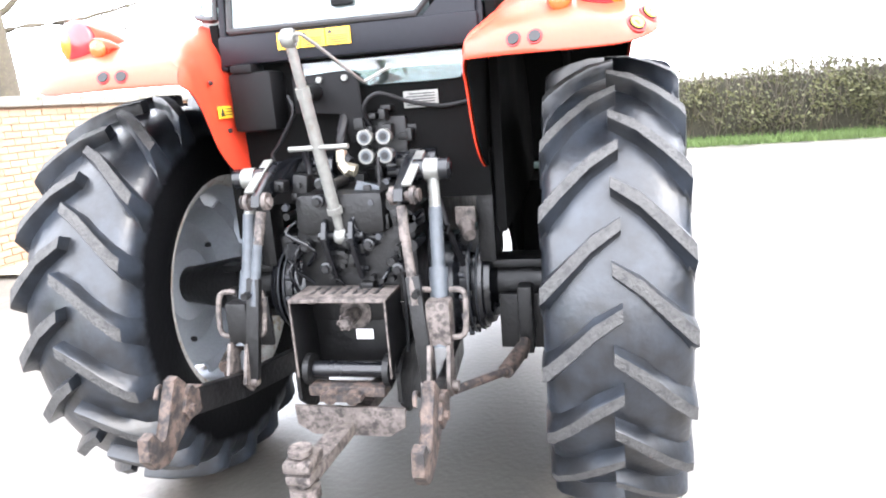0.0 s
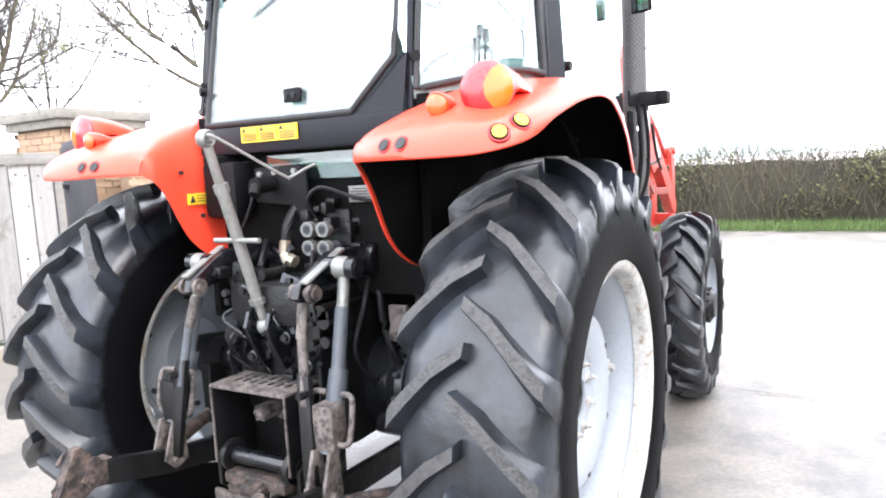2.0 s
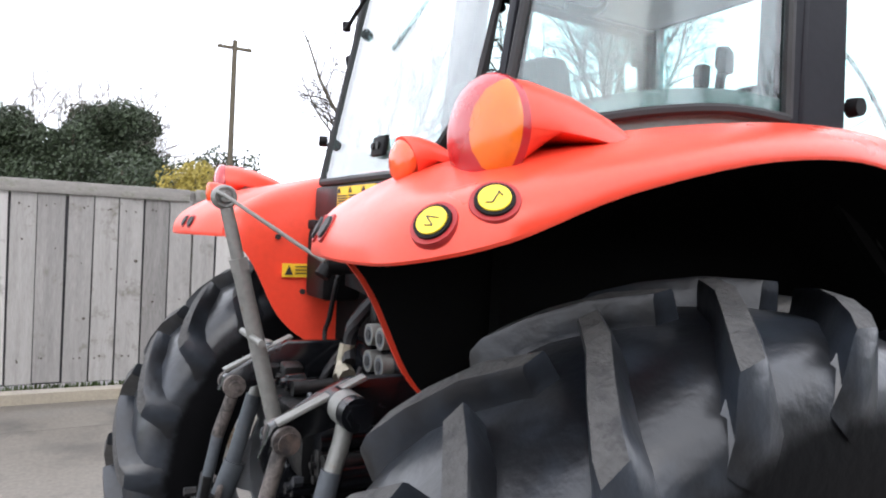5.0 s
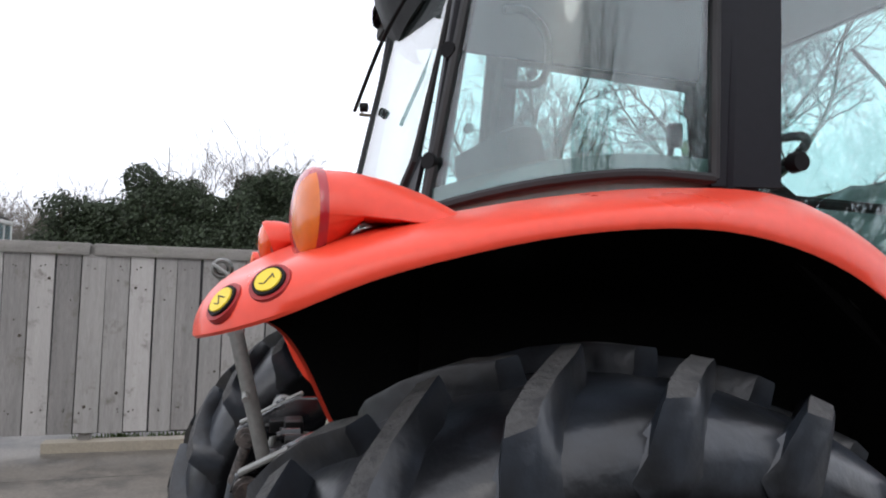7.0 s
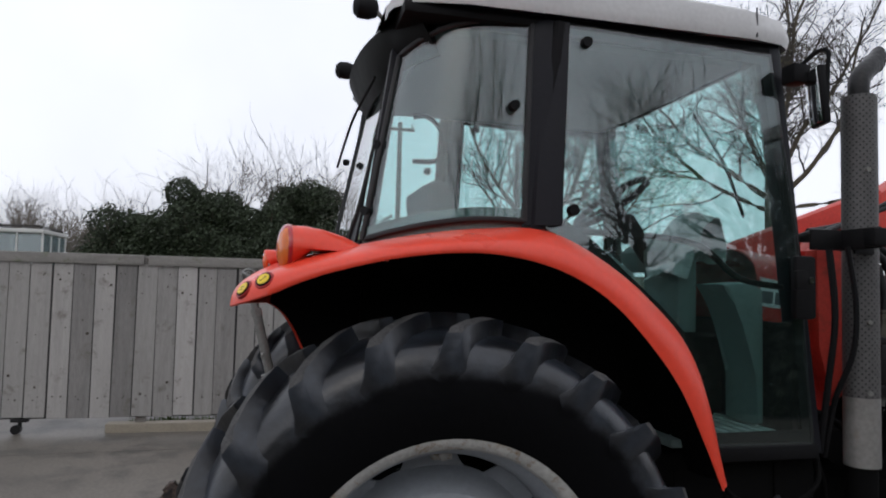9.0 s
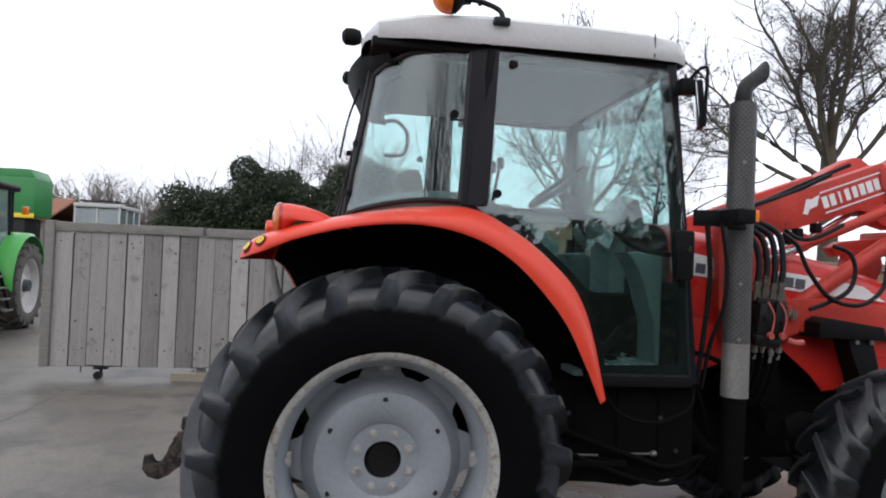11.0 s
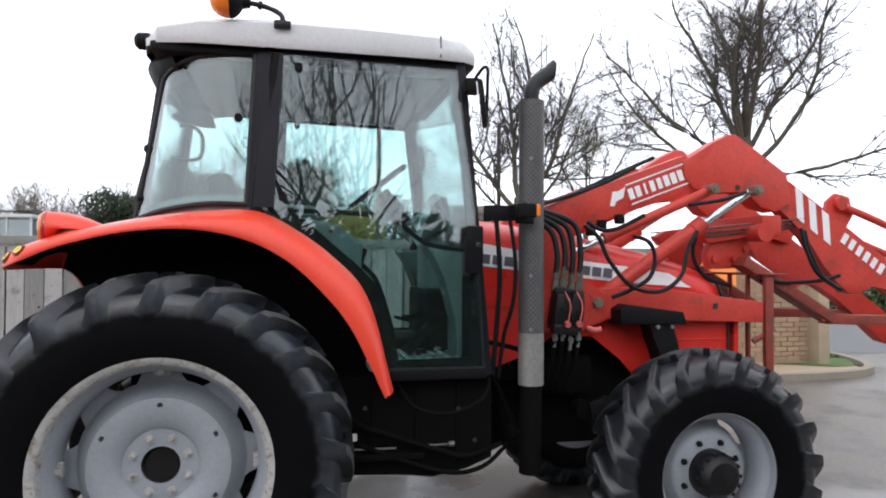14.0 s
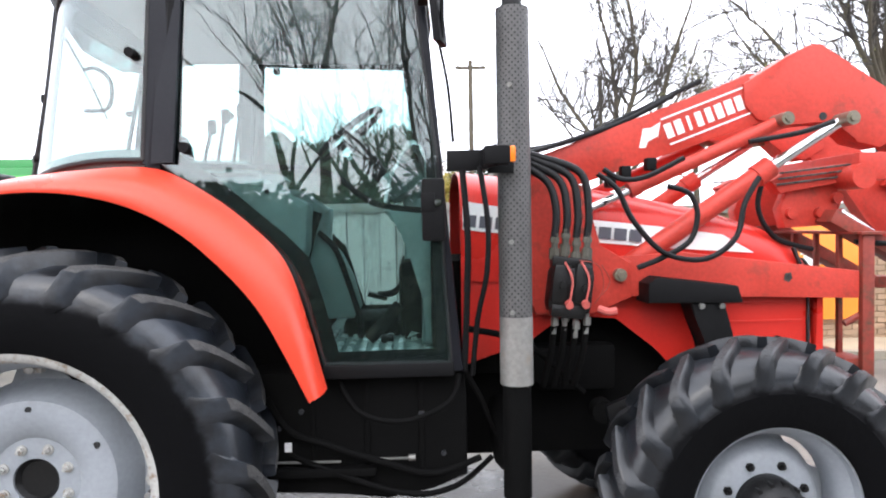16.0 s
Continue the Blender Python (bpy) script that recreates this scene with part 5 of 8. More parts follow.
for k in range(5):
    plate(f, [(-0.28, 1.437 + 0.009 * k), (-0.18 - 0.01 * (k % 3), 1.437 + 0.009 * k), (-0.18 - 0.01 * (k % 3), 1.441 + 0.009 * k), (-0.28, 1.441 + 0.009 * k)], (-0.1805, -0.1785), axis="x", bevel=0)
part("plate_print", f, M["ink"], pl, smooth=False)

# roof: pale top with rounded edges over a dark underside
f = B()
rows = []
for i, x in enumerate([-0.15, -0.135, -0.08, 0.1, 0.4, 0.8, 1.15, 1.3, 1.36, 1.37]):
    zt = (2.56, 2.60, 2.645, 2.672, 2.69, 2.69, 2.68, 2.665, 2.635, 2.60)[i]
    wd = (0.52, 0.6, 0.67, 0.705, 0.71, 0.71, 0.71, 0.69, 0.65, 0.6)[i]
    zb = 2.545
    prof = [(-wd, zb), (-wd - 0.012, zb + 0.03), (-wd - 0.005, zt - 0.035), (-wd + 0.035, zt - 0.008), (-wd * 0.6, zt + 0.012), (0, zt + 0.02)]
    rows.append([V((x, y, z)) for y, z in prof] + [V((x, -y, z)) for y, z in prof[-2::-1]])
grid(f, rows)
f.faces.new([f.verts.new(p) for p in rows[0]])
f.faces.new([f.verts.new(p) for p in rows[-1][::-1]])
roof = part("roof", f, M["roof"], cab, "pale grey moulded cab roof")
f = B()
box(f, (0.6, 0, 2.535), (1.42, 1.34, 0.045), 0.015)
part("roof_underside", f, M["black"], roof, "black roof underside rail")
f = B()
box(f, (0.62, 0, 2.5), (1.2, 1.16, 0.03), 0.01)
part("headlining", f, M["roof_in"], roof, "grey headlining")
f = B()
rows = []
for t, (x, z) in enumerate(((-0.15, 2.57), (-0.15, 2.52), (-0.11, 2.44), (-0.07, 2.38), (-0.06, 2.385), (-0.09, 2.46), (-0.1, 2.54))):
    w = (0.55, 0.58, 0.6, 0.57, 0.56, 0.58, 0.57)[t]
    rows.append([V((x + 0.10 * (abs(u) ** 4) - (0.0 if t in (0, 6) else 0.06) * (1 - u * u), u * w, z + 0.03 * abs(u) ** 3 - (0.02 if t in (3, 4) and abs(u) < 0.5 else 0))) for u in [-1 + k * 0.125 for k in range(17)]])
grid(f, rows)
part("rear_visor", f, M["black"], roof, "black moulded rear roof visor")
f = B()
for y in (-0.72, 0.72):
    strip(f, [(1.18, y * 0.99, 2.555), (1.18, y * 0.99, 2.66)], 0.006, 0.006, (1, 0, 0))
part("roof_joint", f, M["seal"], roof)
for side in (1, -1):
    for (x, o, z, r, nm) in ((-0.195, 0.5 if side > 0 else 0.33, 2.668 if side > 0 else 2.648, 0.04, "work_lamp"),):
        f = B()
        revolve(f, [(0.0, -0.05), (r * 0.6, -0.046), (r, -0.03), (r * 1.05, 0.01), (r * 0.8, 0.04), (0.0, 0.05)], axis="x", n=20, at=(x, side * o, z))
        lm = part(nm, f, M["black"], roof, "small round black work lamp")
        f = B()
        tube(f, [(x + 0.03, side * o, z), (x + 0.07, side * (o - 0.01), z - 0.03), (x + 0.13, side * (o - 0.02), z - 0.03)], 0.009, n=8)
        part("lamp_stalk", f, M["steel"], lm)
# grab handle and wiper at the back of the cab
bar("rear_grab_handle", [(-0.02, -0.42, 2.23), (0.03, -0.42, 2.235), (0.08, -0.42, 2.19), (0.085, -0.42, 2.12), (0.06, -0.42, 2.075), (-0.02, -0.42, 2.07)], 0.009, "black")
bar("rear_wiper", [(-0.15, -0.30, 2.40), (-0.2, 0.0, 2.3), (-0.235, 0.28, 2.15)], 0.006, "black")
# beacon
f = B()
c = V((0.215, -0.715, 2.736))
ball = [(0.073 * math.sin(radians(q)), -0.073 * math.cos(radians(q))) for q in range(0, 106, 7)]
revolve(f, ball, axis="x", n=32, at=c)
bc = part("beacon", f, M["orange_lens"], roof, "amber flashing beacon on a bent stalk")
f = B()
revolve(f, [(0.0725, 0.014), (0.0735, 0.02), (0.068, 0.036), (0.052, 0.054), (0.03, 0.068), (0.024, 0.1), (0.0, 0.102)], axis="x", n=32, at=c)
part("beacon_base", f, M["black"], bc, "black beacon base")
f = B()
tube(f, [(0.31, -0.715, 2.734), (0.36, -0.717, 2.727), (0.42, -0.72, 2.708), (0.452, -0.73, 2.68), (0.46, -0.73, 2.63)], 0.012, n=10)
rod(f, (0.35, -0.717, 2.729), (0.366, -0.717, 2.726), 0.019, n=12)
box(f, (0.455, -0.728, 2.645), (0.075, 0.035, 0.035), 0.01)
part("beacon_stalk", f, M["grime"], bc)
# mirrors
for side in (1, -1):
    f = B()
    box(f, (1.325, side * 0.735, 2.42), (0.07, 0.07, 0.07), 0.01)
    tube(f, [(1.335, side * 0.745, 2.45), (1.36, side * 0.80, 2.49), (1.375, side * 0.83, 2.48), (1.375, side * 0.83, 2.42), (1.372, side * 0.825, 2.24)], 0.008, n=8)
    ma = part("mirror_arm", f, M["black"], cab, "black tubular mirror arm")
    m = Matrix.Rotation(side * radians(17), 4, "Z") @ Matrix.Rotation(radians(-6), 4, "Y")
    f = B()
    box(f, (1.36, side * 0.80, 2.325), (0.025, 0.105, 0.21), 0.02, m)
    part("mirror_shell", f, M["black"], ma)
    f = B()
    box(f, V((1.36, side * 0.80, 2.325)) + m.to_3x3() @ V((-0.0165, 0, 0)), (0.004, 0.088, 0.19), 0.002, m)
    part("mirror_glass", f, M["mirror"], ma)
# front windscreen and left-over frame
f = B()
pane(f, [(1.375, -0.69, 1.45), (1.375, 0.69, 1.45), (1.27, 0.64, 2.52), (1.27, -0.64, 2.52)])
part("windscreen", f, M["glass_tint"], cab, "tinted front windscreen", smooth=False)
f = B()
box(f, (1.38, 0, 1.40), (0.05, 1.42, 0.1), 0.01)
part("front_crossmember", f, M["black"], cab)
f = B()
plate(f, [(-0.70, 1.06), (0.70, 1.06), (0.70, 1.52), (-0.70, 1.52)], (1.335, 1.36), axis="x", bevel=0.004)
part("front_bulkhead", f, M["black"], cab, "black panel below the windscreen")
bar("front_wiper", [(1.40, 0.0, 2.46), (1.43, -0.18, 2.2), (1.44, -0.3, 1.95)], 0.007, "black")

# ---- inside the cab ----
f = B()
box(f, (1.11, 0, 1.10), (0.5, 1.36, 0.03), 0.005)
fl = part("cab_floor", f, M["trim"], cab, "grey-green ribbed rubber floor mat")
for k in range(9):
    f = B()
    box(f, (0.91 + 0.05 * k, -0.33, 1.121), (0.026, 0.6, 0.012), 0.004)
    part("mat_rib", f, M["bag"], fl)
for s in (-1, 1):
    f = B()
    plate(f, [(0.28, 1.80), (0.45, 1.803), (0.674, 1.791), (0.70, 1.752), (0.85, 1.69), (0.84, 1.52), (0.80, 1.36), (0.4, 1.36), (0.28, 1.5)], (s * 0.46, s * 0.29), bevel=0.03)
    con = part("side_console", f, M["trim"], cab, "grey-green moulded side console")
    f = B()
    plate(f, [(0.26, 1.872), (0.6, 1.866), (0.635, 1.84), (0.62, 1.815), (0.26, 1.815)], (s * 0.44, s * 0.27), bevel=0.012)
    part("console_lid", f, M["trim"], con, "padded console lid")
    f = B()
    rod(f, (0.69, s * 0.458, 1.74), (0.69, s * 0.466, 1.74), 0.01, n=12)
    part("console_plug", f, M["seal"], con)
    f = B()
    plate(f, [(1.15, 1.657), (1.28, 1.668), (1.33, 1.64), (1.33, 1.13), (1.29, 1.13), (1.31, 1.316), (1.254, 1.507), (1.202, 1.589)], (s * 0.56, s * 0.38), bevel=0.015)
    part("front_side_panel", f, M["trim"], cab, "grey-green panel beside the pedals")
f = B()
plate(f, [(0.62, 1.2), (0.80, 1.50), (0.835, 1.565), (0.861, 1.565), (0.946, 1.476), (1.0, 1.36), (1.029, 1.238), (1.0, 1.2)], (-0.25, -0.05), bevel=0.02)
part("seat_base_cover", f, M["trim"], cab, "grey-green cover in front of the seat base")
seat = B()
box(seat, (0.42, 0.03, 1.56), (0.46, 0.46, 0.14), 0.05)
st = part("driver_seat", seat, M["seat"], cab, "dark fabric driver's seat")
f = B()
m = Matrix.Rotation(radians(-12), 4, "Y")
box(f, (0.17, 0.03, 1.82), (0.12, 0.46, 0.46), 0.055, m)
part("seat_back", f, M["seat"], st)
f = B()
box(f, (0.4, 0.03, 1.32), (0.3, 0.3, 0.36), 0.03)
part("seat_pedestal", f, M["black"], st)
f = B()
box(f, (0.36, 0.3, 1.76), (0.3, 0.06, 0.05), 0.02)
part("armrest", f, M["seat"], st)
f = B()
box(f, (1.275, 0.0, 1.45), (0.1, 0.3, 0.68), 0.03)
box(f, (1.23, 0.0, 1.8), (0.2, 0.44, 0.13), 0.05, Matrix.Rotation(radians(-30), 4, "Y"))
dash = part("dash_console", f, M["trim"], cab, "grey-green dash and steering console")
f = B()
tube(f, [(1.17, 0, 1.77), (1.0, 0, 1.99)], 0.035, n=12, smooth=False)
box(f, (1.06, 0, 1.905), (0.09, 0.1, 0.12), 0.02, Matrix.Rotation(radians(-38), 4, "Y"))
part("steering_column", f, M["black"], dash)
f = B()
n = 40
mm = Matrix.Translation((0.975, 0, 2.02)) @ Matrix.Rotation(radians(-38), 4, "Y")
ring = [mm @ V((0.185 * math.cos(k * 2 * math.pi / n), 0.185 * math.sin(k * 2 * math.pi / n), 0)) for k in range(n + 1)]
tube(f, ring, 0.015, n=8, smooth=False)
for a in (0.5, 2.6, 4.7):
    strip(f, [mm @ V((0, 0, -0.01)), mm @ V((0.18 * math.cos(a), 0.18 * math.sin(a), 0))], 0.04, 0.012, tuple(mm.to_3x3() @ V((0, 0, 1))))
part("steering_wheel", f, M["black"], dash, "black steering wheel")
f = B()
fold = spline([(1.15, 0, 1.71), (1.17, 0, 1.80), (1.22, 0, 1.91), (1.275, 0, 1.975), (1.315, 0, 1.91), (1.325, 0, 1.76)], 3)
rnd_ = random.Random(12)
grid(f, [[V((p.x + rnd_.uniform(-0.012, 0.008), -0.34 + 0.055 * j + rnd_.uniform(-0.012, 0.012), p.z - 0.03 * abs(j - 3) ** 1.3 * 0.3 + rnd_.uniform(-0.014, 0.014))) for j in range(7)] for p in fold])
thick(f, 0.003)
part("plastic_cover", f, M["bag"], dash, "crumpled plastic cover over the dash")
f = B()
tube(f, [(0.862, -0.27, 1.575), (0.93, -0.27, 1.505), (0.975, -0.27, 1.387), (1.03, -0.27, 1.2), (1.03, -0.27, 1.12)], 0.013, n=8)
part("floor_pipe", f, M["black"], cab, "bent black pipe down to the floor")
f = B()
tube(f, [(0.80, -0.31, 1.42), (0.83, -0.31, 1.55), (0.865, -0.31, 1.66)], 0.022, n=10)
part("brake_lever", f, M["black"], cab, "black hand lever beside the seat")
f = B()
tube(f, [(1.27, -0.1, 1.46), (1.24, -0.1, 1.38), (1.18, -0.1, 1.3), (1.1, -0.1, 1.285)], 0.016, n=8)
box(f, (1.1, -0.1, 1.28), (0.09, 0.07, 0.02), 0.006, Matrix.Rotation(radians(15), 4, "Y"))
part("brake_pedal", f, M["black"], cab, "black hanging foot pedal")
f = B()
strip(f, [(1.2, -0.4, 1.27), (1.08, -0.4, 1.135)], 0.05, 0.02, (0, 1, 0))
box(f, (1.15, -0.4, 1.135), (0.05, 0.06, 0.03), 0.008)
part("throttle_pedal", f, M["black"], cab, "black floor pedal")
f = B()
grid(f, [[(1.23, -0.34, 1.127), (1.28, -0.3, 1.14), (1.31, -0.24, 1.16)], [(1.26, -0.22, 1.15), (1.3, -0.2, 1.2), (1.32, -0.16, 1.24)]])
thick(f, 0.003)
part("crumpled_sheet", f, M["bag"], cab, "pale crumpled sheet on the floor")
for x, y, z, h in ((0.48, -0.38, 1.87, 0.16), (0.53, -0.33, 1.87, 0.19), (0.42, -0.36, 1.87, 0.12)):
    f = B()
    rod(f, (x, y, z), (x + 0.03, y, z + h), 0.008, n=8)
    box(f, (x + 0.035, y, z + h + 0.02), (0.035, 0.03, 0.06), 0.012)
    part("control_lever", f, M["black"], cab, "black control lever")
f = B()
tube(f, [(0.40, -0.62, 1.83), (0.62, -0.66, 1.82), (0.85, -0.68, 1.81), (0.98, -0.69, 1.78), (1.12, -0.69, 1.68), (1.3, -0.69, 1.65)], 0.012, n=8)
part("door_pull", f, M["black"], cab, "black bent pull bar across the door")

# ---- engine, gearbox and axles ----
body = new("chassis")
body.parent = tractor
body["label"] = "grimy black transmission and underbody"
f = B()
box(f, (0.35, 0, 0.86), (1.3, 0.42, 0.5), 0.04)
box(f, (-0.22, 0, 0.95), (0.34, 0.36, 0.42), 0.03)
box(f, (-0.3, 0, 1.12), (0.3, 0.3, 0.14), 0.03)
for k in range(18):
    r = random.Random(k)
    box(f, (-0.40, r.uniform(-0.17, 0.17), r.uniform(0.82, 1.2)), (0.05, r.uniform(0.02, 0.06), r.uniform(0.02, 0.05)), 0.006)
    bolt(f, (-0.4, r.uniform(-0.18, 0.18), r.uniform(0.8, 1.2)), (-1, 0, 0), 0.01, 0.03)
part("gearbox", f, M["grime"], body)
f = B()
rod(f, (0, -0.62, RZ), (0, 0.62, RZ), 0.1, n=20)
for s in (1, -1):
    rod(f, (0, s * 0.2, RZ), (0, s * 0.34, RZ), 0.2, 0.14, 24)
    rod(f, (0, s * 0.60, RZ), (0, s * 0.87, RZ), 0.12, 0.075, 20)
    for k in range(10):
        a = k * 0.628
        bolt(f, (0.185 * math.cos(a), s * 0.34, RZ + 0.185 * math.sin(a)), (0, s, 0), 0.012, 0.02)
    box(f, (-0.04, s * 0.5, RZ + 0.09), (0.14, 0.3, 0.03), 0.006)
    box(f, (-0.04, s * 0.5, RZ - 0.09), (0.14, 0.3, 0.03), 0.006)
part("rear_axle", f, M["grime"], body, "black rear axle housing")
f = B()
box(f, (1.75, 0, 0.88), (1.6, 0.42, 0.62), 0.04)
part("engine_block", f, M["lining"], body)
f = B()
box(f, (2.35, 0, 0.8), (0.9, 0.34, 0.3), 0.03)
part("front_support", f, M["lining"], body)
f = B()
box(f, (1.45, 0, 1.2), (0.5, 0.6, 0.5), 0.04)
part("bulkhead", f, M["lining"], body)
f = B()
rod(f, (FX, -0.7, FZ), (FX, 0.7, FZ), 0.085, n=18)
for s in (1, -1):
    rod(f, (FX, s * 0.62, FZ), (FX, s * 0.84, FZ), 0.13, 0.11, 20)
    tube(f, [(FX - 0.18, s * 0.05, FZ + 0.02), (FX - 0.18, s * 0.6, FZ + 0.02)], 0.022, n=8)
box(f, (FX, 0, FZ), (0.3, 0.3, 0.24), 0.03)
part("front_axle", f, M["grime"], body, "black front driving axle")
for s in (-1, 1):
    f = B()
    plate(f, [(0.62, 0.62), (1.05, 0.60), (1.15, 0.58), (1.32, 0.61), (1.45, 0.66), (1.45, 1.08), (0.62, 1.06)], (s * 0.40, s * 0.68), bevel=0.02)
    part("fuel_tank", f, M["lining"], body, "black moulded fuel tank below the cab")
f = B()
tube(f, [(0.98, -0.71, 1.04), (1.06, -0.76, 0.93), (1.22, -0.78, 0.90), (1.38, -0.76, 0.96), (1.42, -0.72, 1.05)], 0.009, n=8)
part("loop_cable", f, M["lining"], body, "hanging black cable loop")
f = B()
tube(f, [(0.72, -0.60, 0.78), (0.85, -0.7, 0.74), (1.2, -0.72, 0.62), (1.4, -0.68, 0.62), (1.55, -0.6, 0.7)], 0.011, n=8)
part("loop_hose", f, M["lining"], body)
f = B()
strip(f, [(0.70, -0.69, 0.735), (0.98, -0.70, 0.735)], 0.008, 0.009)
part("step_edge", f, M["steel"], body, "bright worn metal strip")
f = B()
strip(f, [(1.08, -0.70, 0.74), (1.24, -0.70, 0.74)], 0.008, 0.009)
rod(f, (1.23, -0.705, 0.742), (1.255, -0.705, 0.744), 0.012, n=10)
part("step_edge", f, M["steel"], body, "bright worn metal strip")
f = B()
box(f, (0.79, -0.69, 0.79), (0.026, 0.01, 0.034), 0.003)
part("small_tag", f, M["white"], body, "small white tag")

for s in (-1, 1):
    f = B()
    for k in range(4):
        strip(f, [(0.68 + 0.2 * k, s * 0.683, 0.66), (0.68 + 0.2 * k, s * 0.683, 1.02)], 0.008, 0.02, (1, 0, 0))
    part("tank_rib", f, M["lining"], body, "pressed rib in the black tank")
    f = B()
    box(f, (0.86, s * 0.70, 0.70), (0.5, 0.05, 0.03), 0.006)
    box(f, (0.70, s * 0.69, 0.80), (0.05, 0.03, 0.18), 0.006)
    part("tray", f, M["lining"], body, "greasy black battery tray edge")
    f = B()
    tube(f, [(0.72, s * 0.71, 0.98), (0.8, s * 0.72, 0.86), (0.95, s * 0.72, 0.80), (1.15, s * 0.72, 0.73), (1.32, s * 0.7, 0.68), (1.5, s * 0.66, 0.72)], 0.012, n=8)
    tube(f, [(1.42, s * 0.68, 1.1), (1.5, s * 0.66, 0.95), (1.56, s * 0.6, 0.8)], 0.01, n=8)
    tube(f, [(1.45, s * 0.6, 1.2), (1.7, s * 0.52, 1.12), (1.95, s * 0.45, 0.9)], 0.013, n=8)
    part("fuel_hose", f, M["lining"], body, "black hose under the cab")
    for x, z, r_ in ((1.28, 0.9, 0.012), (0.84, 0.92, 0.01), (1.36, 0.75, 0.01), (0.76, 0.86, 0.009)):
        f = B()
        bolt(f, (x, s * 0.683, z), (0, s, 0), r_, 0.012)
        part("tank_bolt", f, M["slate"], body)
    f = B()
    plate(f, [(2.02, 0.86), (2.12, 0.9), (2.2, 0.88), (2.2, 0.72), (2.05, 0.7)], (s * 0.5, s * 0.53), bevel=0.006)
    bolt(f, (2.11, s * 0.53, 0.82), (0, s, 0), 0.014, 0.012)
    part("steering_stop", f, M["grime"], body, "black bolted bracket behind the front wheel")
    f = B()
    box(f, (1.95, s * 0.3, 0.98), (0.34, 0.1, 0.2), 0.03)
    rod(f, (1.8, s * 0.34, 1.0), (1.8, s * 0.42, 1.0), 0.07, n=20)
    rod(f, (2.05, s * 0.33, 0.8), (2.05, s * 0.4, 0.8), 0.05, n=18)
    part("engine_part", f, M["lining"], body, "greasy black filter and pump on the engine")
# ---- hood ----
hood = new("hood")
hood.parent = tractor
hood["label"] = "red sloping engine hood with a white side stripe"
f = B()
rows = []
for x, zs, zt, w in ((1.46, 1.74, 1.84, 0.36), (1.8, 1.70, 1.80, 0.357), (2.2, 1.635, 1.735, 0.352), (2.6, 1.555, 1.65, 0.345), (2.8, 1.50, 1.585, 0.335), (2.93, 1.44, 1.51, 0.325), (3.0, 1.36, 1.42, 0.30), (3.02, 1.25, 1.3, 0.29)):
    low = 1.36 - 0.05 * (x - 1.46) / 1.5
    rows.append([V((x, -w, low)), V((x, -w - 0.004, (low + zs) / 2)), V((x, -w + 0.008, zs - 0.02)), V((x, -w + 0.06, zs + 0.045)), V((x, -w * 0.5, zt - 0.015)), V((x, 0, zt)), V((x, w * 0.5, zt - 0.015)), V((x, w - 0.06, zs + 0.045)), V((x, w - 0.008, zs - 0.02)), V((x, w + 0.004, (low + zs) / 2)), V((x, w, low))])
grid(f, [spline(r, 3) for r in rows])
thick(f, 0.008)
part("hood_top", f, M["hood_red"], hood, "glossy red hood shell")
for s in (1, -1):
    f = B()
    plate(f, [(1.46, 1.0), (1.46, 1.37), (2.95, 1.325), (2.98, 1.0), (2.6, 1.0), (2.57, 1.08), (2.44, 0.98), (2.36, 0.97), (2.28, 1.06), (2.12, 1.19), (1.9, 1.21), (1.75, 1.1)], (s * 0.335, s * 0.348), bevel=0.003)
    part("side_panel", f, M["hood_red"], hood, "red lower side panel")
    f = B()
    plate(f, [(2.985, 1.0), (2.995, 1.34), (3.02, 1.36), (3.02, 1.0)], (s * 0.30, s * 0.36), bevel=0.004)
    part("nose_panel", f, M["hood_red"], hood)
    f = B()
    strip(f, [(2.905, s * 0.33, 1.47), (2.955, s * 0.345, 1.33), (2.955, s * 0.352, 1.02)], 0.012, 0.022, (0, 1, 0))
    part("panel_gap", f, M["seal"], hood)
    # white stripe and dark lettering blocks
    f = B()
    grid(f, [[(1.47, s * 0.367, 1.695), (1.9, s * 0.3645, 1.62), (2.3, s * 0.3595, 1.575), (2.58, s * 0.356, 1.535)], [(1.47, s * 0.368, 1.575), (1.9, s * 0.3655, 1.525), (2.3, s * 0.3615, 1.485), (2.72, s * 0.352, 1.455)]])
    thick(f, 0.002)
    stp = part("side_stripe", f, M["white"], hood, "white tapered decal stripe with dark lettering bars", smooth=False)
    for k in range(11):
        f = B()
        x = 1.50 + 0.066 * k + (0.04 if k > 2 else 0)
        zc = 1.60 - 0.105 * (x - 1.6)
        m = Matrix.Rotation(radians(6), 4, "Y")
        box(f, (x, s * 0.3685, zc), (0.052, 0.005, 0.05), 0, m)
        part("lettering_bar", f, M["ink_grey"], stp, smooth=False)
    f = B()
    rod(f, (2.82, s * 0.349, 1.075), (2.82, s * 0.363, 1.075), 0.022, n=16)
    part("panel_latch", f, M["black"], hood)
    for zz in (1.16, 1.24):
        f = B()
        strip(f, [(2.5, s * 0.35, zz), (2.93, s * 0.35, zz)], 0.006, 0.01)
        part("pressed_rib", f, M["hood_red"], hood)
f = B()
plate(f, [(-0.29, 1.0), (0.29, 1.0), (0.29, 1.36), (0.2, 1.42), (-0.2, 1.42), (-0.29, 1.36)], (3.0, 3.03), axis="x", bevel=0.004)
part("grille", f, M["black"], hood, "black front grille")
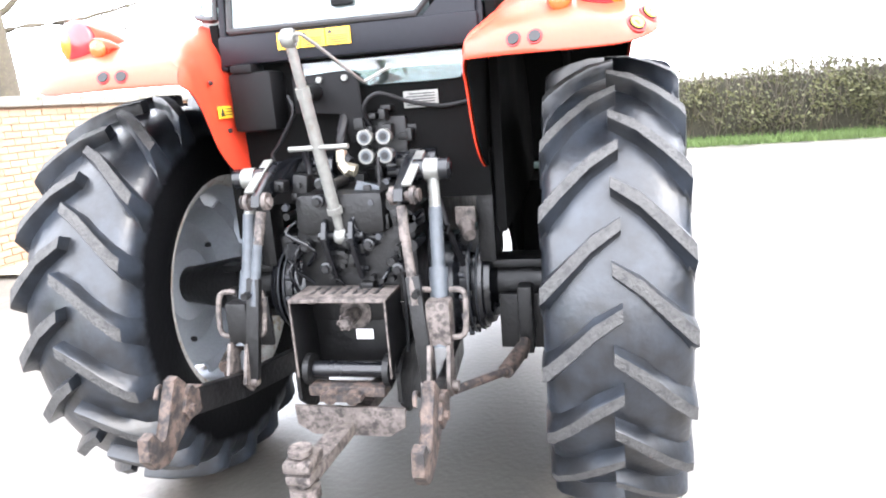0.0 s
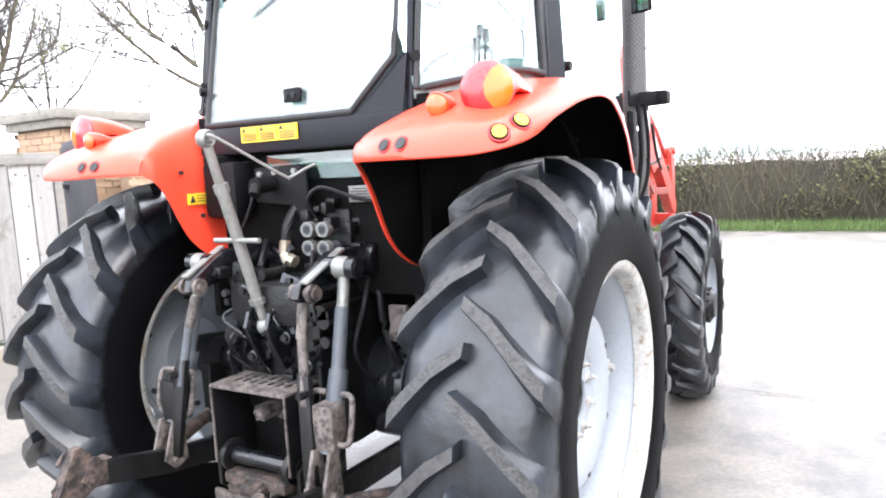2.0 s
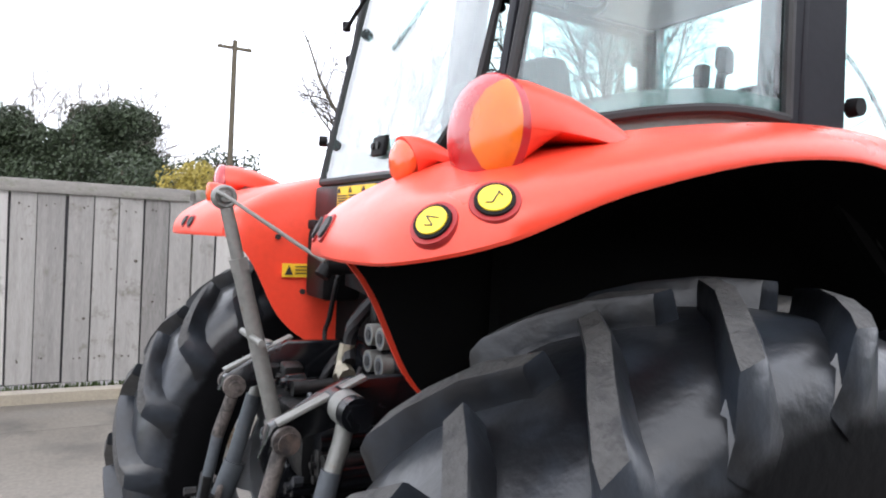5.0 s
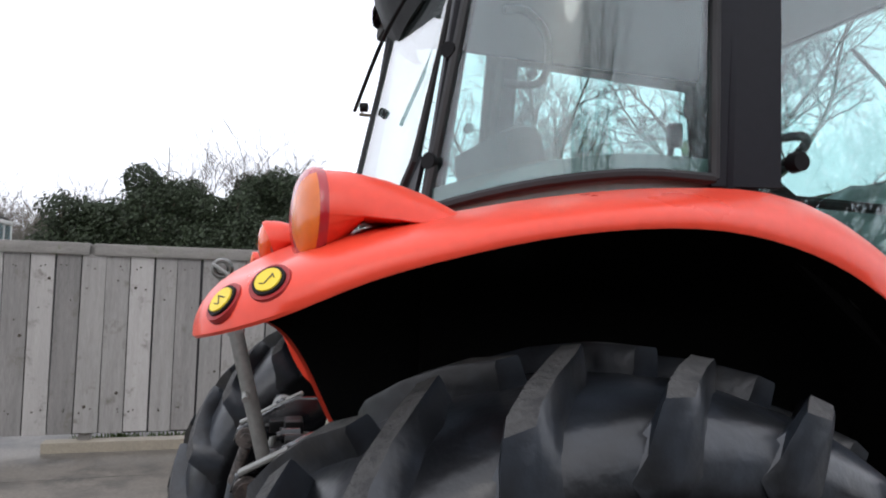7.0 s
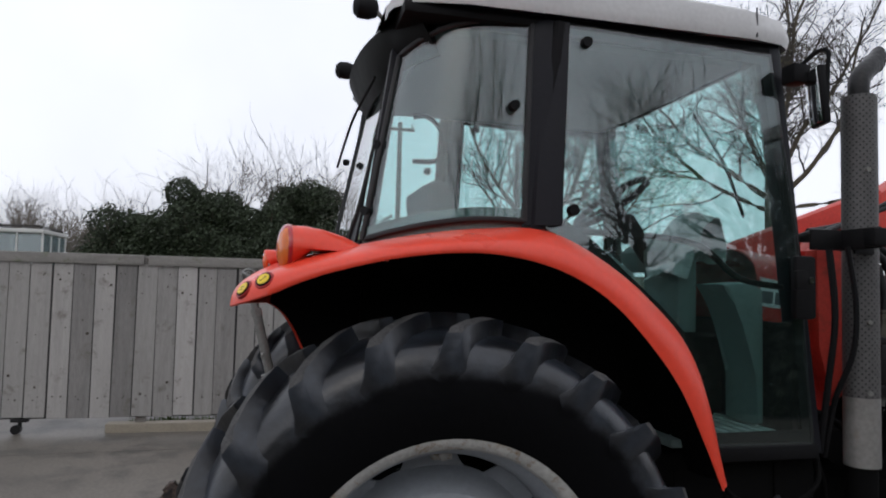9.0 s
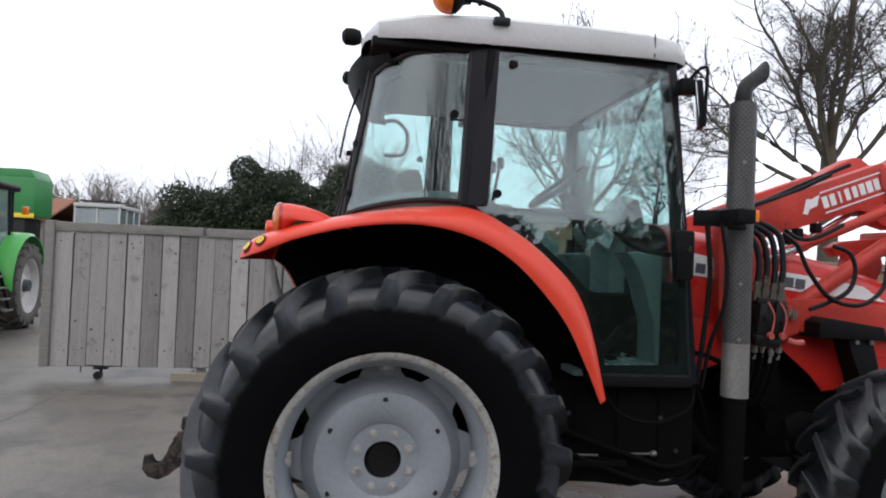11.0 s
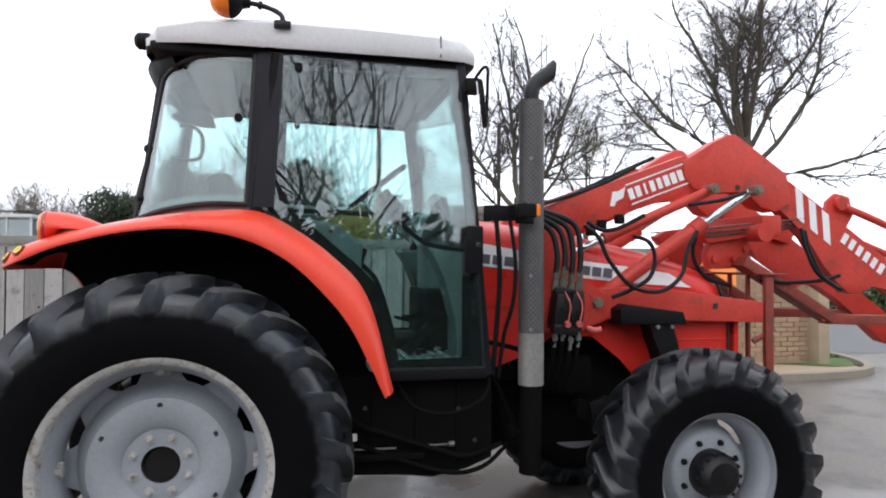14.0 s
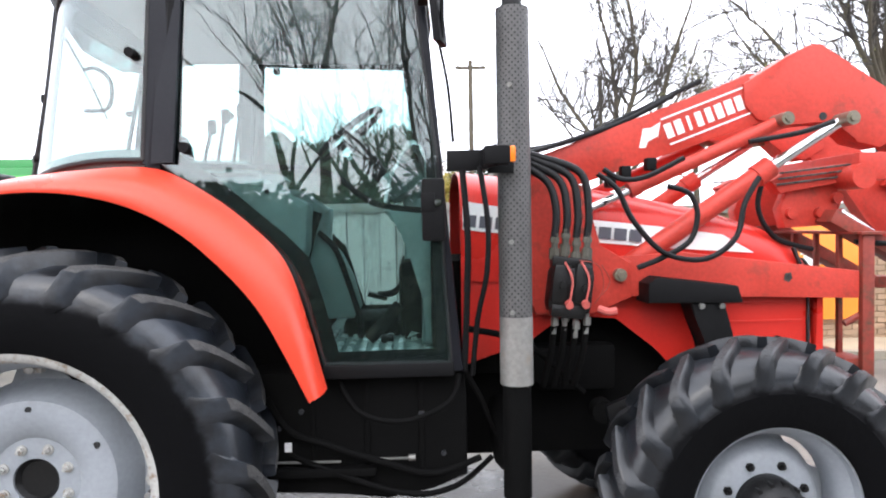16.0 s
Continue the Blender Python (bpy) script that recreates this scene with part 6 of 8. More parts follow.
for s in (1, -1):
    f = B()
    box(f, (3.035, s * 0.22, 1.33), (0.02, 0.13, 0.09), 0.02)
    part("headlamp", f, M["chrome"], hood, "clear headlamp")

# ---- exhaust with perforated shield ----
ex = new("exhaust")
ex.parent = tractor
ex["label"] = "upright exhaust in a perforated grey shield"
EXX, EXY = 1.635, -0.70
f = B()
rod(f, (EXX, EXY, 1.25), (EXX, EXY, 2.375), 0.0565, n=40)
part("core", f, M["seal"], ex, "dark pipe inside the shield")
f = B()
rod(f, (EXX, EXY, 1.005), (EXX, EXY, 1.255), 0.061, n=40)
part("lower_sleeve", f, M["shield_low"], ex, "bare pale steel sleeve")
# sheet with real round-cornered holes: a ring of lozenge openings per row
na, nz = 34, 96
z0, z1, R0 = 1.255, 2.375, 0.061
vs, fs = [], []


def shield_pt(u, v):
    a = u * 2 * math.pi / na
    return (EXX + R0 * math.cos(a), EXY + R0 * math.sin(a), z0 + (z1 - z0) * v / nz)


for j in range(nz):
    for k in range(na):
        i = len(vs)
        hole = (j + k) % 2 == 0
        corners = [(k, j), (k + 1, j), (k + 1, j + 1), (k, j + 1)]
        vs += [shield_pt(*c) for c in corners]
        if not hole:
            fs.append((i, i + 1, i + 2, i + 3))
        else:
            s_ = 0.13
            inner = [(k + s_, j + 0.5), (k + 0.5, j + s_), (k + 1 - s_, j + 0.5), (k + 0.5, j + 1 - s_)]
            vs += [shield_pt(*c) for c in inner]
            fs += [(i, i + 1, i + 5), (i + 1, i + 2, i + 6), (i + 2, i + 3, i + 7), (i + 3, i, i + 4), (i, i + 5, i + 4), (i + 1, i + 6, i + 5), (i + 2, i + 7, i + 6), (i + 3, i + 4, i + 7)]
data_part("perforated_shield", vs, fs, M["shield"], ex, "perforated dull grey steel sheet", smooth=True)
for z in (2.09, 1.53, 1.275):
    f = B()
    a = radians(-110)
    p = V((EXX + 0.061 * math.cos(a), EXY + 0.061 * math.sin(a), z))
    bolt(f, p, V((math.cos(a), math.sin(a), 0)), 0.009, 0.01)
    part("shield_bolt", f, M["steel"], ex)
f = B()
tube(f, [(EXX, EXY, 2.37), (EXX, EXY, 2.41), (EXX + 0.012, EXY + 0.004, 2.45), (EXX + 0.045, EXY + 0.012, 2.485), (EXX + 0.11, EXY + 0.028, 2.533)], 0.038, n=20)
tip, along, upper = V((EXX + 0.11, EXY + 0.028, 2.533)), V((0.69, 0.18, 0.69)).normalized(), V((-0.7, -0.1, 0.7)).normalized()
for v in f.verts:
    if (v.co - tip).dot(along) > -0.012:
        v.co += along * ((v.co - tip).dot(upper) / 0.038 * 0.036 + 0.012)
part("outlet", f, M["grime"], ex, "bent dark exhaust outlet")
f = B()
rod(f, (EXX, EXY + 0.01, 0.58), (EXX, EXY, 1.02), 0.053, n=24)
tube(f, [(EXX, EXY + 0.01, 0.72), (EXX - 0.02, EXY + 0.2, 0.68), (EXX, EXY + 0.5, 0.8)], 0.05, n=12)
part("downpipe", f, M["lining"], ex, "black lower exhaust pipe")
f = B()
strip(f, [(1.39, -0.73, 1.825), (1.51, -0.745, 1.825), (1.545, -0.875, 1.83)], 0.012, 0.075)
strip(f, [(1.53, -0.78, 1.80), (1.62, -0.77, 1.80)], 0.01, 0.05)
br = part("bracket", f, M["black"], ex, "black bracket holding exhaust and marker lamp")
f = B()
box(f, (1.55, -0.865, 1.83), (0.09, 0.05, 0.065), 0.01)
lmp = part("marker_lamp", f, M["black"], br)
f = B()
box(f, (1.603, -0.865, 1.833), (0.02, 0.046, 0.055), 0.006)
part("amber_lens", f, M["orange_lens"], lmp)
f = B()
tube(f, [(1.50, -0.78, 1.80), (1.525, -0.79, 1.60), (1.52, -0.78, 1.42), (1.49, -0.73, 1.25), (1.47, -0.70, 1.04)], 0.01, n=8)
tube(f, [(1.44, -0.76, 1.79), (1.455, -0.77, 1.55), (1.45, -0.74, 1.3), (1.44, -0.71, 1.06)], 0.012, n=8)
part("grab_rail", f, M["black"], cab, "black vertical grab rail")


# ---- front loader, hung on a frame round the engine ----
loader = thing("front_loader", (0, 0, 0), "red hydraulic front loader with cranked arms, raised over the hood", "loader")


STANCE = {n: (0.3, 1.085) for n in ("arm", "knee_plate", "front_arm", "white_decal", "stripe_decal", "top_link", "headstock", "pin_hole")}
STANCE.update({n: (0.15, 1.085) for n in ("cross_tube", "link_bar", "valve_bracket", "steel_pipe", "front_rod")})
STANCE.update({n: (0.21, 1.07) for n in ("lift_cylinder", "lift_rod", "tilt_cylinder", "tilt_rod", "pivot_pin")})


def lpart(name, f, material="red_dull", parent=None, label="", smooth=True):
    """A loader part: drawn at a wider stance and set to the true one here."""
    for v in f.verts:
        x, y, z = v.co
        inward, k = STANCE.get(name, (0.15, 1.055))
        v.co = (0.95 + (x - 0.95) * k, y - math.copysign(inward, y) if abs(y) > 0.3 else y, 1.6 + (z - 1.6) * k)
    return part(name, f, M[material], parent or loader, label, smooth)


ARM_REAR = [(1.70, 1.80), (1.74, 1.86), (2.56, 2.165), (2.66, 2.10), (2.64, 1.985), (1.86, 1.735), (1.76, 1.735)]
ARM_KNEE = [(2.545, 2.13), (2.72, 2.235), (2.82, 2.285), (2.86, 2.285), (3.17, 2.085), (3.20, 1.93), (3.10, 1.875), (3.0, 1.90), (2.93, 1.975), (2.86, 1.985), (2.72, 1.96), (2.6, 1.99), (2.55, 2.05)]
ARM_FRONT = [(3.247, 2.2), (3.366, 2.101), (4.094, 1.619), (4.62, 1.27), (4.82, 1.1), (4.78, 1.0), (4.62, 1.04), (4.25, 1.34), (4.09, 1.444), (3.977, 1.464), (3.876, 1.408), (3.798, 1.417), (3.721, 1.485), (3.627, 1.586), (3.516, 1.745), (3.405, 1.859), (3.259, 1.956)]
CHI = [0.052, 0.05, 0.03, 0.03, 0.048, 0.052, 0.055, 0.055]
for s in (-1, 1):
    y0, y1 = s * 0.63, s * 0.53
    f = B()
    plate(f, ARM_REAR, (y0, y1), bevel=0.006)
    arm = lpart("arm", f, label="red box-section loader arm")
    f = B()
    plate(f, ARM_KNEE, (s * 0.642, s * 0.518), bevel=0.006)
    lpart("knee_plate", f, parent=arm, label="wide red knee plate")
    f = B()
    plate(f, ARM_FRONT, (s * 0.3235, s * 0.238), bevel=0.006)
    part("front_arm", f, M["red_dull"], arm, "red front arm with a deep gusset")
    for x, z, r in ((2.695, 1.985, 0.026), (2.955, 1.985, 0.028), (2.035, 1.393, 0.025), (1.80, 1.80, 0.016)):
        f = B()
        rod(f, (x, s * 0.655, z), (x, s * 0.49, z), r, n=18)
        bolt(f, (x, s * 0.655, z), (0, s, 0), r * 0.6, 0.01)
        lpart("pivot_pin", f, "brass", arm, "greased steel pivot pin")
    f = B()
    rod(f, (2.865, s * 0.645, 2.0), (2.865, s * 0.641, 2.0), 0.016, n=16)
    lpart("pin_hole", f, "seal", arm)
    # lift cylinder
    f = B()
    rod(f, (2.035, s * 0.58, 1.393), (2.63, s * 0.58, 1.785), 0.039, n=22)
    rod(f, (2.60, s * 0.58, 1.765), (2.66, s * 0.58, 1.805), 0.045, n=22)
    rod(f, (2.035, s * 0.55, 1.393), (2.035, s * 0.61, 1.393), 0.055, n=22)
    cyl = lpart("lift_cylinder", f, label="red hydraulic lift cylinder")
    f = B()
    rod(f, (2.63, s * 0.58, 1.785), (2.955, s * 0.58, 1.985), 0.023, n=16)
    lpart("lift_rod", f, "chrome", cyl, "polished piston rod")
    # levelling cylinder under the arm
    f = B()
    rod(f, (2.10, s * 0.585, 1.722), (2.695, s * 0.585, 1.978), 0.027, n=20)
    rod(f, (2.09, s * 0.585, 1.718), (2.13, s * 0.585, 1.735), 0.032, n=20)
    cy2 = lpart("tilt_cylinder", f, label="red tilt cylinder")
    f = B()
    rod(f, (1.86, s * 0.585, 1.62), (2.10, s * 0.585, 1.722), 0.018, n=14)
    lpart("tilt_rod", f, "chrome", cy2)
    # upright frame plate and side rail
    f = B()
    plate(f, [(1.72, 1.24), (1.67, 1.42), (1.66, 1.80), (1.72, 1.85), (1.82, 1.84), (1.93, 1.70), (1.97, 1.5), (2.10, 1.44), (2.10, 1.30), (1.95, 1.24)], (s * 0.57, s * 0.50), bevel=0.008)
    up = lpart("upright", f, label="red loader upright plate")
    for k in range(4):
        f = B()
        bolt(f, (1.90 - 0.0 * k, s * 0.571, 1.73 - 0.055 * k), (0, s, 0), 0.014, 0.012)
        lpart("upright_bolt", f, "red_rust", up)
    f = B()
    plate(f, [(2.05, 1.46), (2.3, 1.475), (3.03, 1.385), (3.03, 1.275), (2.05, 1.305)], (s * 0.50, s * 0.565), bevel=0.008)
    lpart("side_rail", f, label="red side rail from upright to front guard")
    f = B()
    plate(f, [(2.715, 1.355), (2.735, 1.345), (2.75, 1.36), (2.745, 1.385), (2.72, 1.38)], (s * 0.5655, s * 0.568), bevel=0)
    lpart("worn_patch", f, "rusty", label="bare rusty patch")
    f = B()
    plate(f, [(2.13, 1.285), (2.13, 1.36), (2.17, 1.385), (2.48, 1.345), (2.5, 1.28)], (s * 0.52, s * 0.68), bevel=0.012)
    plate(f, [(2.29, 1.30), (2.43, 1.30), (2.47, 1.15), (2.48, 0.98), (2.38, 0.98), (2.37, 1.12), (2.32, 1.22)], (s * 0.54, s * 0.66), bevel=0.01)
    bb = lpart("mudguard_bracket", f, "black", label="black bracket over the front wheel")
    for x in (2.34, 2.42):
        f = B()
        bolt(f, (x, s * 0.661, 1.27), (0, s, 0), 0.012, 0.012)
        lpart("bracket_bolt", f, "steel", bb)
    # decals on the outer side: emblem, maker's bars, warning stripes, type bars
    ys = s * 0.6425
    f = B()
    ang = math.atan2(2.165 - 1.86, 2.56 - 1.74)
    m = Matrix.Rotation(-ang, 4, "Y")
    c0 = V((2.395, s * 0.6315, 2.005))
    for k in range(8):
        x = -0.155 + 0.043 * k
        h_ = 0.058
        wide = (0.03, 0.03, 0.012, 0.026, 0.026, 0.03, 0.032, 0.03)[k]
        box(f, c0 + m @ V((x, 0, 0)), (wide, 0.003, h_), 0, m)
    for dz in (-0.052, 0.052):
        box(f, c0 + m @ V((0.01, 0, dz)), (0.36, 0.003, 0.007), 0, m)
    plate(f, [(2.13, 1.885), (2.145, 1.96), (2.175, 1.962), (2.215, 1.985), (2.205, 1.93), (2.165, 1.91), (2.155, 1.885)], (s * 0.6302, s * 0.633), bevel=0)
    lpart("white_decal", f, "white", arm, "white decal of plain bars", False)
    f = B()
    dr = V((0.65, 0, -0.445)).normalized()
    for k in range(3):
        a = V((3.235 + 0.085 * k, 0, 2.015 - 0.0585 * k))
        q = [a, a + dr * 0.055, a + dr * 0.055 + V((0.012, 0, -0.17)) - dr * 0.04 * 0, a + V((0.012, 0, -0.17))]
        plate(f, [(p.x, p.z) for p in q], (s * 0.6252, s * 0.628), bevel=0)
    for k in range(6):
        a = V((3.555 + 0.048 * k, s * 0.627, 1.735 - 0.0335 * k))
        box(f, a, (0.034, 0.003, 0.06), 0, Matrix.Rotation(radians(34), 4, "Y"))
    lpart("stripe_decal", f, "white", arm, "white slanted stripes and lettering bars", False)
# cross tubes and headstock
f = B()
rod(f, (3.0, -0.55, 1.76), (3.0, 0.55, 1.76), 0.05, n=18)
box(f, (3.05, 0, 1.80), (0.12, 1.06, 0.11), 0.012)
lpart("cross_tube", f, label="red cross tube between the arms")
for s in (-1, 1):
    f = B()
    plate(f, [(2.72, 1.70), (3.33, 1.80), (3.35, 1.86), (2.75, 1.79), (2.68, 1.75)], (s * 0.44, s * 0.36), bevel=0.006)
    lpart("link_bar", f, label="red levelling link bar")
    f = B()
    plate(f, [(2.76, 1.56), (2.96, 1.57), (3.0, 1.66), (2.97, 1.76), (2.78, 1.74), (2.74, 1.64)], (s * 0.40, s * 0.33), bevel=0.008)
    for x, z in ((2.78, 1.62), (2.90, 1.62), (2.97, 1.68)):
        rod(f, (x, s * 0.40, z), (x, s * 0.425, z), 0.022, n=14)
    lpart("valve_bracket", f, "red_dull", label="red bolted bracket under the cross tube")
    f = B()
    for k in range(3):
        tube(f, [(2.7, s * (0.45 + 0.012 * k), 1.735 + 0.022 * k), (3.3, s * (0.45 + 0.012 * k), 1.80 + 0.022 * k)], 0.0045, n=6, smooth=False)
    lpart("steel_pipe", f, "dusty", label="thin steel hydraulic pipes")
    # tilt ram down the front arm
    f = B()
    rod(f, (2.95, s * 0.46, 1.62), (3.25, s * 0.47, 1.42), 0.02, n=14)
    fr = lpart("front_rod", f, "chrome")
    f = B()
    strip(f, [(3.08, s * 0.3, 1.60), (3.66, s * 0.3, 1.275)], 0.06, 0.12, (0, 1, 0))
    strip(f, [(3.66, s * 0.3, 1.262), (4.4, s * 0.3, 1.235)], 0.06, 0.085, (0, 1, 0))
    bolt(f, (3.61, s * 0.33, 1.27), (0, s, 0), 0.025, 0.015)
    part("lower_link", f, M["red_rust"], loader, "dark red lower link bar")
f = B()
box(f, (4.62, 0, 1.52), (0.06, 1.15, 0.1), 0.01)
box(f, (4.66, 0, 0.98), (0.06, 1.15, 0.1), 0.01)
for y in (-0.56, -0.38, 0.38, 0.56):
    plate(f, [(4.46, 0.95), (4.62, 0.9), (4.72, 0.9), (4.70, 1.58), (4.60, 1.64), (4.54, 1.58), (4.60, 1.2)], (y - 0.012, y + 0.012), bevel=0.003)
rod(f, (4.60, -0.6, 1.6), (4.60, 0.6, 1.6), 0.03, n=14)
lpart("headstock", f, label="red implement headstock")
for s in (-1, 1):
    f = B()
    tube(f, [(3.62, s * 0.55, 1.92), (3.85, s * 0.55, 1.84), (4.3, s * 0.52, 1.68), (4.6, s * 0.5, 1.55)], 0.022, n=10)
    plate(f, [(3.48, 1.75), (3.6, 1.72), (3.7, 1.88), (3.67, 1.98), (3.58, 2.0), (3.52, 1.95)], (s * 0.50, s * 0.53), bevel=0.005)
    rod(f, (3.6, s * 0.47, 1.94), (3.6, s * 0.56, 1.94), 0.04, n=18)
    lpart("top_link", f, label="red bell crank and top link")
# front guard
f = B()
box(f, (3.09, 0, 1.535), (0.14, 1.18, 0.012), 0.003)
gd = lpart("guard_top", f, "red_rust", label="rusty top plate of the front guard")
for k, y in enumerate((-0.56, -0.26, -0.09, 0.09, 0.26, 0.56)):
    f = B()
    w = 0.05 if abs(y) > 0.4 else 0.022
    box(f, (3.06 if w > 0.03 else 3.04, y, 1.24), (w, 0.03 if w > 0.03 else 0.022, 0.58), 0.004)
    lpart("guard_bar", f, "red_rust", gd, "rusty red upright guard bar")
f = B()
tube(f, [(2.98, -0.54, 1.17), (3.04, -0.54, 1.2), (3.10, -0.5, 1.21)], 0.014, n=8)
box(f, (3.03, 0, 1.0), (0.1, 1.1, 0.06), 0.01)
lpart("guard_brace", f, "red_rust", gd)

# hydraulic coupler block with hoses
f = B()
tl_ = Matrix.Rotation(radians(7), 4, "Y")
box(f, (1.815, -0.735, 1.352), (0.17, 0.09, 0.18), 0.035, tl_)
for x in (1.775, 1.855):
    box(f, (x, -0.765, 1.375), (0.068, 0.055, 0.15), 0.026, tl_)
box(f, (1.82, -0.745, 1.45), (0.15, 0.06, 0.04), 0.008, tl_)
box(f, (1.80, -0.755, 1.275), (0.13, 0.06, 0.05), 0.015, tl_)
bolt(f, (1.78, -0.79, 1.375), (0, -1, 0), 0.014, 0.012)
bolt(f, (1.86, -0.79, 1.36), (0, -1, 0), 0.012, 0.012)
vb = lpart("coupler_block", f, "grime", label="black multi-coupler block with four hoses")
for k in range(4):
    x, up_ = 1.757 + 0.04 * k, 0.022 * (k % 2) - 0.008 * k
    f = B()
    rod(f, (x, -0.745, 1.455), (x + 0.006, -0.745, 1.56 + up_), 0.0135, n=12)
    rod(f, (x, -0.745, 1.462 + up_), (x + 0.002, -0.745, 1.505 + up_), 0.0205, n=6)
    rod(f, (x + 0.003, -0.745, 1.525 + up_), (x + 0.005, -0.745, 1.545 + up_), 0.018, n=6)
    lpart("upper_fitting", f, "fitting", vb, "dull olive-grey hose fitting")
    f = B()
    rod(f, (x, -0.745, 1.27), (x - 0.004, -0.742, 1.19 + up_), 0.009, n=12)
    rod(f, (x, -0.745, 1.25 + up_), (x, -0.745, 1.222 + up_), 0.0145, n=6)
    lpart("lower_fitting", f, "steel", vb)
    f = B()
    tube(f, [(x + 0.003, -0.745, 1.54), (x + 0.012, -0.74, 1.64), (x - 0.01, -0.72, 1.74 + 0.012 * k), (x - 0.08 - 0.02 * k, -0.69, 1.80 + 0.012 * k), (1.62, -0.64, 1.835 + 0.01 * k), (1.55, -0.58, 1.84)], 0.0145, n=10)
    lpart("supply_hose", f, "hose", vb, "black hydraulic hose")
    f = B()
    tube(f, [(x - 0.004, -0.742, 1.22), (x - 0.01, -0.72, 1.12), (x - 0.03, -0.66, 0.98)], 0.012, n=8)
    lpart("lower_hose", f, "lining", vb)
for k, (x, z) in enumerate(((1.80, 1.31), (1.86, 1.31))):
    f = B()
    rod(f, (x, -0.785, z - 0.005), (x, -0.808, z - 0.01), 0.0145, n=14)
    tube(f, [(x, -0.802, z), (x + 0.012, -0.803, z + 0.06), (x + 0.008, -0.802, z + 0.1), (x - 0.012, -0.79, z + 0.145)], 0.0042, n=6)
    lpart("dust_cap", f, "cap", vb, "faded red rubber dust cap")
f = B()
tube(f, [(1.92, -0.75, 1.28), (1.95, -0.77, 1.27), (1.98, -0.775, 1.275)], 0.014, n=8)
lpart("dust_cap", f, "cap", vb, "faded red rubber dust cap")
f = B()
tube(f, [(1.84, -0.79, 1.46), (1.91, -0.79, 1.44), (1.93, -0.78, 1.36), (1.90, -0.77, 1.30)], 0.0018, n=6)
tube(f, [(1.93, -0.76, 1.44), (1.96, -0.76, 1.38), (1.93, -0.76, 1.33)], 0.0018, n=6)
lpart("tie_wire", f, "red_rust", vb, "thin rusty tie wire")
# hoses along the arm and hanging loops
HOSES = [
    [(1.66, -0.56, 1.86), (1.85, -0.5, 1.915), (2.1, -0.47, 2.0), (2.3, -0.5, 2.1)],
    [(1.66, -0.52, 1.88), (1.9, -0.47, 1.93), (2.2, -0.45, 2.06), (2.42, -0.48, 2.16)],
    [(1.95, -0.64, 1.78), (2.02, -0.655, 1.72), (2.08, -0.66, 1.60), (2.2, -0.66, 1.475), (2.36, -0.66, 1.45), (2.48, -0.655, 1.53), (2.52, -0.645, 1.66), (2.58, -0.64, 1.76)],
    [(2.22, -0.64, 1.73), (2.30, -0.65, 1.70), (2.33, -0.655, 1.62), (2.30, -0.655, 1.52), (2.20, -0.65, 1.46), (2.10, -0.645, 1.42)],
    [(1.98, -0.61, 1.80), (2.05, -0.62, 1.76), (2.15, -0.61, 1.77), (2.3, -0.60, 1.84)],
    [(2.56, -0.60, 1.90), (2.75, -0.61, 1.93), (2.9, -0.60, 1.975)],
    [(3.28, -0.55, 1.79), (3.30, -0.56, 1.68), (3.36, -0.57, 1.55), (3.48, -0.57, 1.47)],
    [(3.30, -0.55, 1.78), (3.33, -0.56, 1.66), (3.40, -0.57, 1.52), (3.52, -0.57, 1.45)],
    [(3.05, -0.50, 1.50), (3.2, -0.52, 1.49), (3.4, -0.54, 1.50), (3.52, -0.56, 1.53)],
    [(2.68, -0.48, 1.78), (2.66, -0.47, 1.64), (2.74, -0.46, 1.52), (2.9, -0.45, 1.47)],
]
for h_ in HOSES:
    f = B()
    tube(f, h_, 0.011, n=8)
    lpart("hose", f, "hose", label="black looping hydraulic hose")
for x, z in ((2.02, 1.755), (2.08, 1.79), (2.18, 1.82)):
    f = B()
    box(f, (x, -0.56, z), (0.04, 0.05, 0.05), 0.008)
    lpart("hose_clamp", f, "black")


# ---- three-point linkage, drawbar and hydraulics at the back (parts of the tractor) ----
link = new("rear_linkage")
link.parent = tractor
link["label"] = "worn three-point linkage with drawbar and PTO guard"


def kpart(name, f, material, label="", parent=None, smooth=True):
    return part(name, f, M[material], parent or link, label, smooth)


# top link, stowed leaning to its rest
a, b = V((-0.44, 0.0, 1.05)), V((-0.593, 0.03, 1.65))
d = (b - a).normalized()
f = B()
rod(f, a + d * 0.08, b - d * 0.16, 0.0185, n=20)
rod(f, b - d * 0.17, b - d * 0.14, 0.023, n=6)
rod(f, a + d * 0.08, a + d * 0.1, 0.027, n=6)
rod(f, a + d * 0.02, a + d * 0.09, 0.015, n=14)
rod(f, b - d * 0.15, b - d * 0.02, 0.015, n=14)
tl = kpart("top_link", f, "steel", "weathered grey steel top link tube")
for p in (a, b):
    f = B()
    revolve(f, [(0.016, -0.017), (0.022, -0.019), (0.027, -0.012), (0.028, 0.0), (0.027, 0.012), (0.022, 0.019), (0.016, 0.017)], n=24, at=p)
    revolve(f, [(0.001, -0.026), (0.012, -0.026), (0.0165, -0.012), (0.0175, 0.0), (0.0165, 0.012), (0.012, 0.026), (0.001, 0.026)], n=20, at=p)
    part("ball_end", f, M["steel"], tl, "round steel ball eye")
f = B()
c = a.lerp(b, 0.48)
rod(f, c + V((-0.01, 0.09, 0)), c + V((-0.01, -0.1, 0)), 0.008, n=10)
part("turning_bar", f, M["steel"], tl)
f = B()
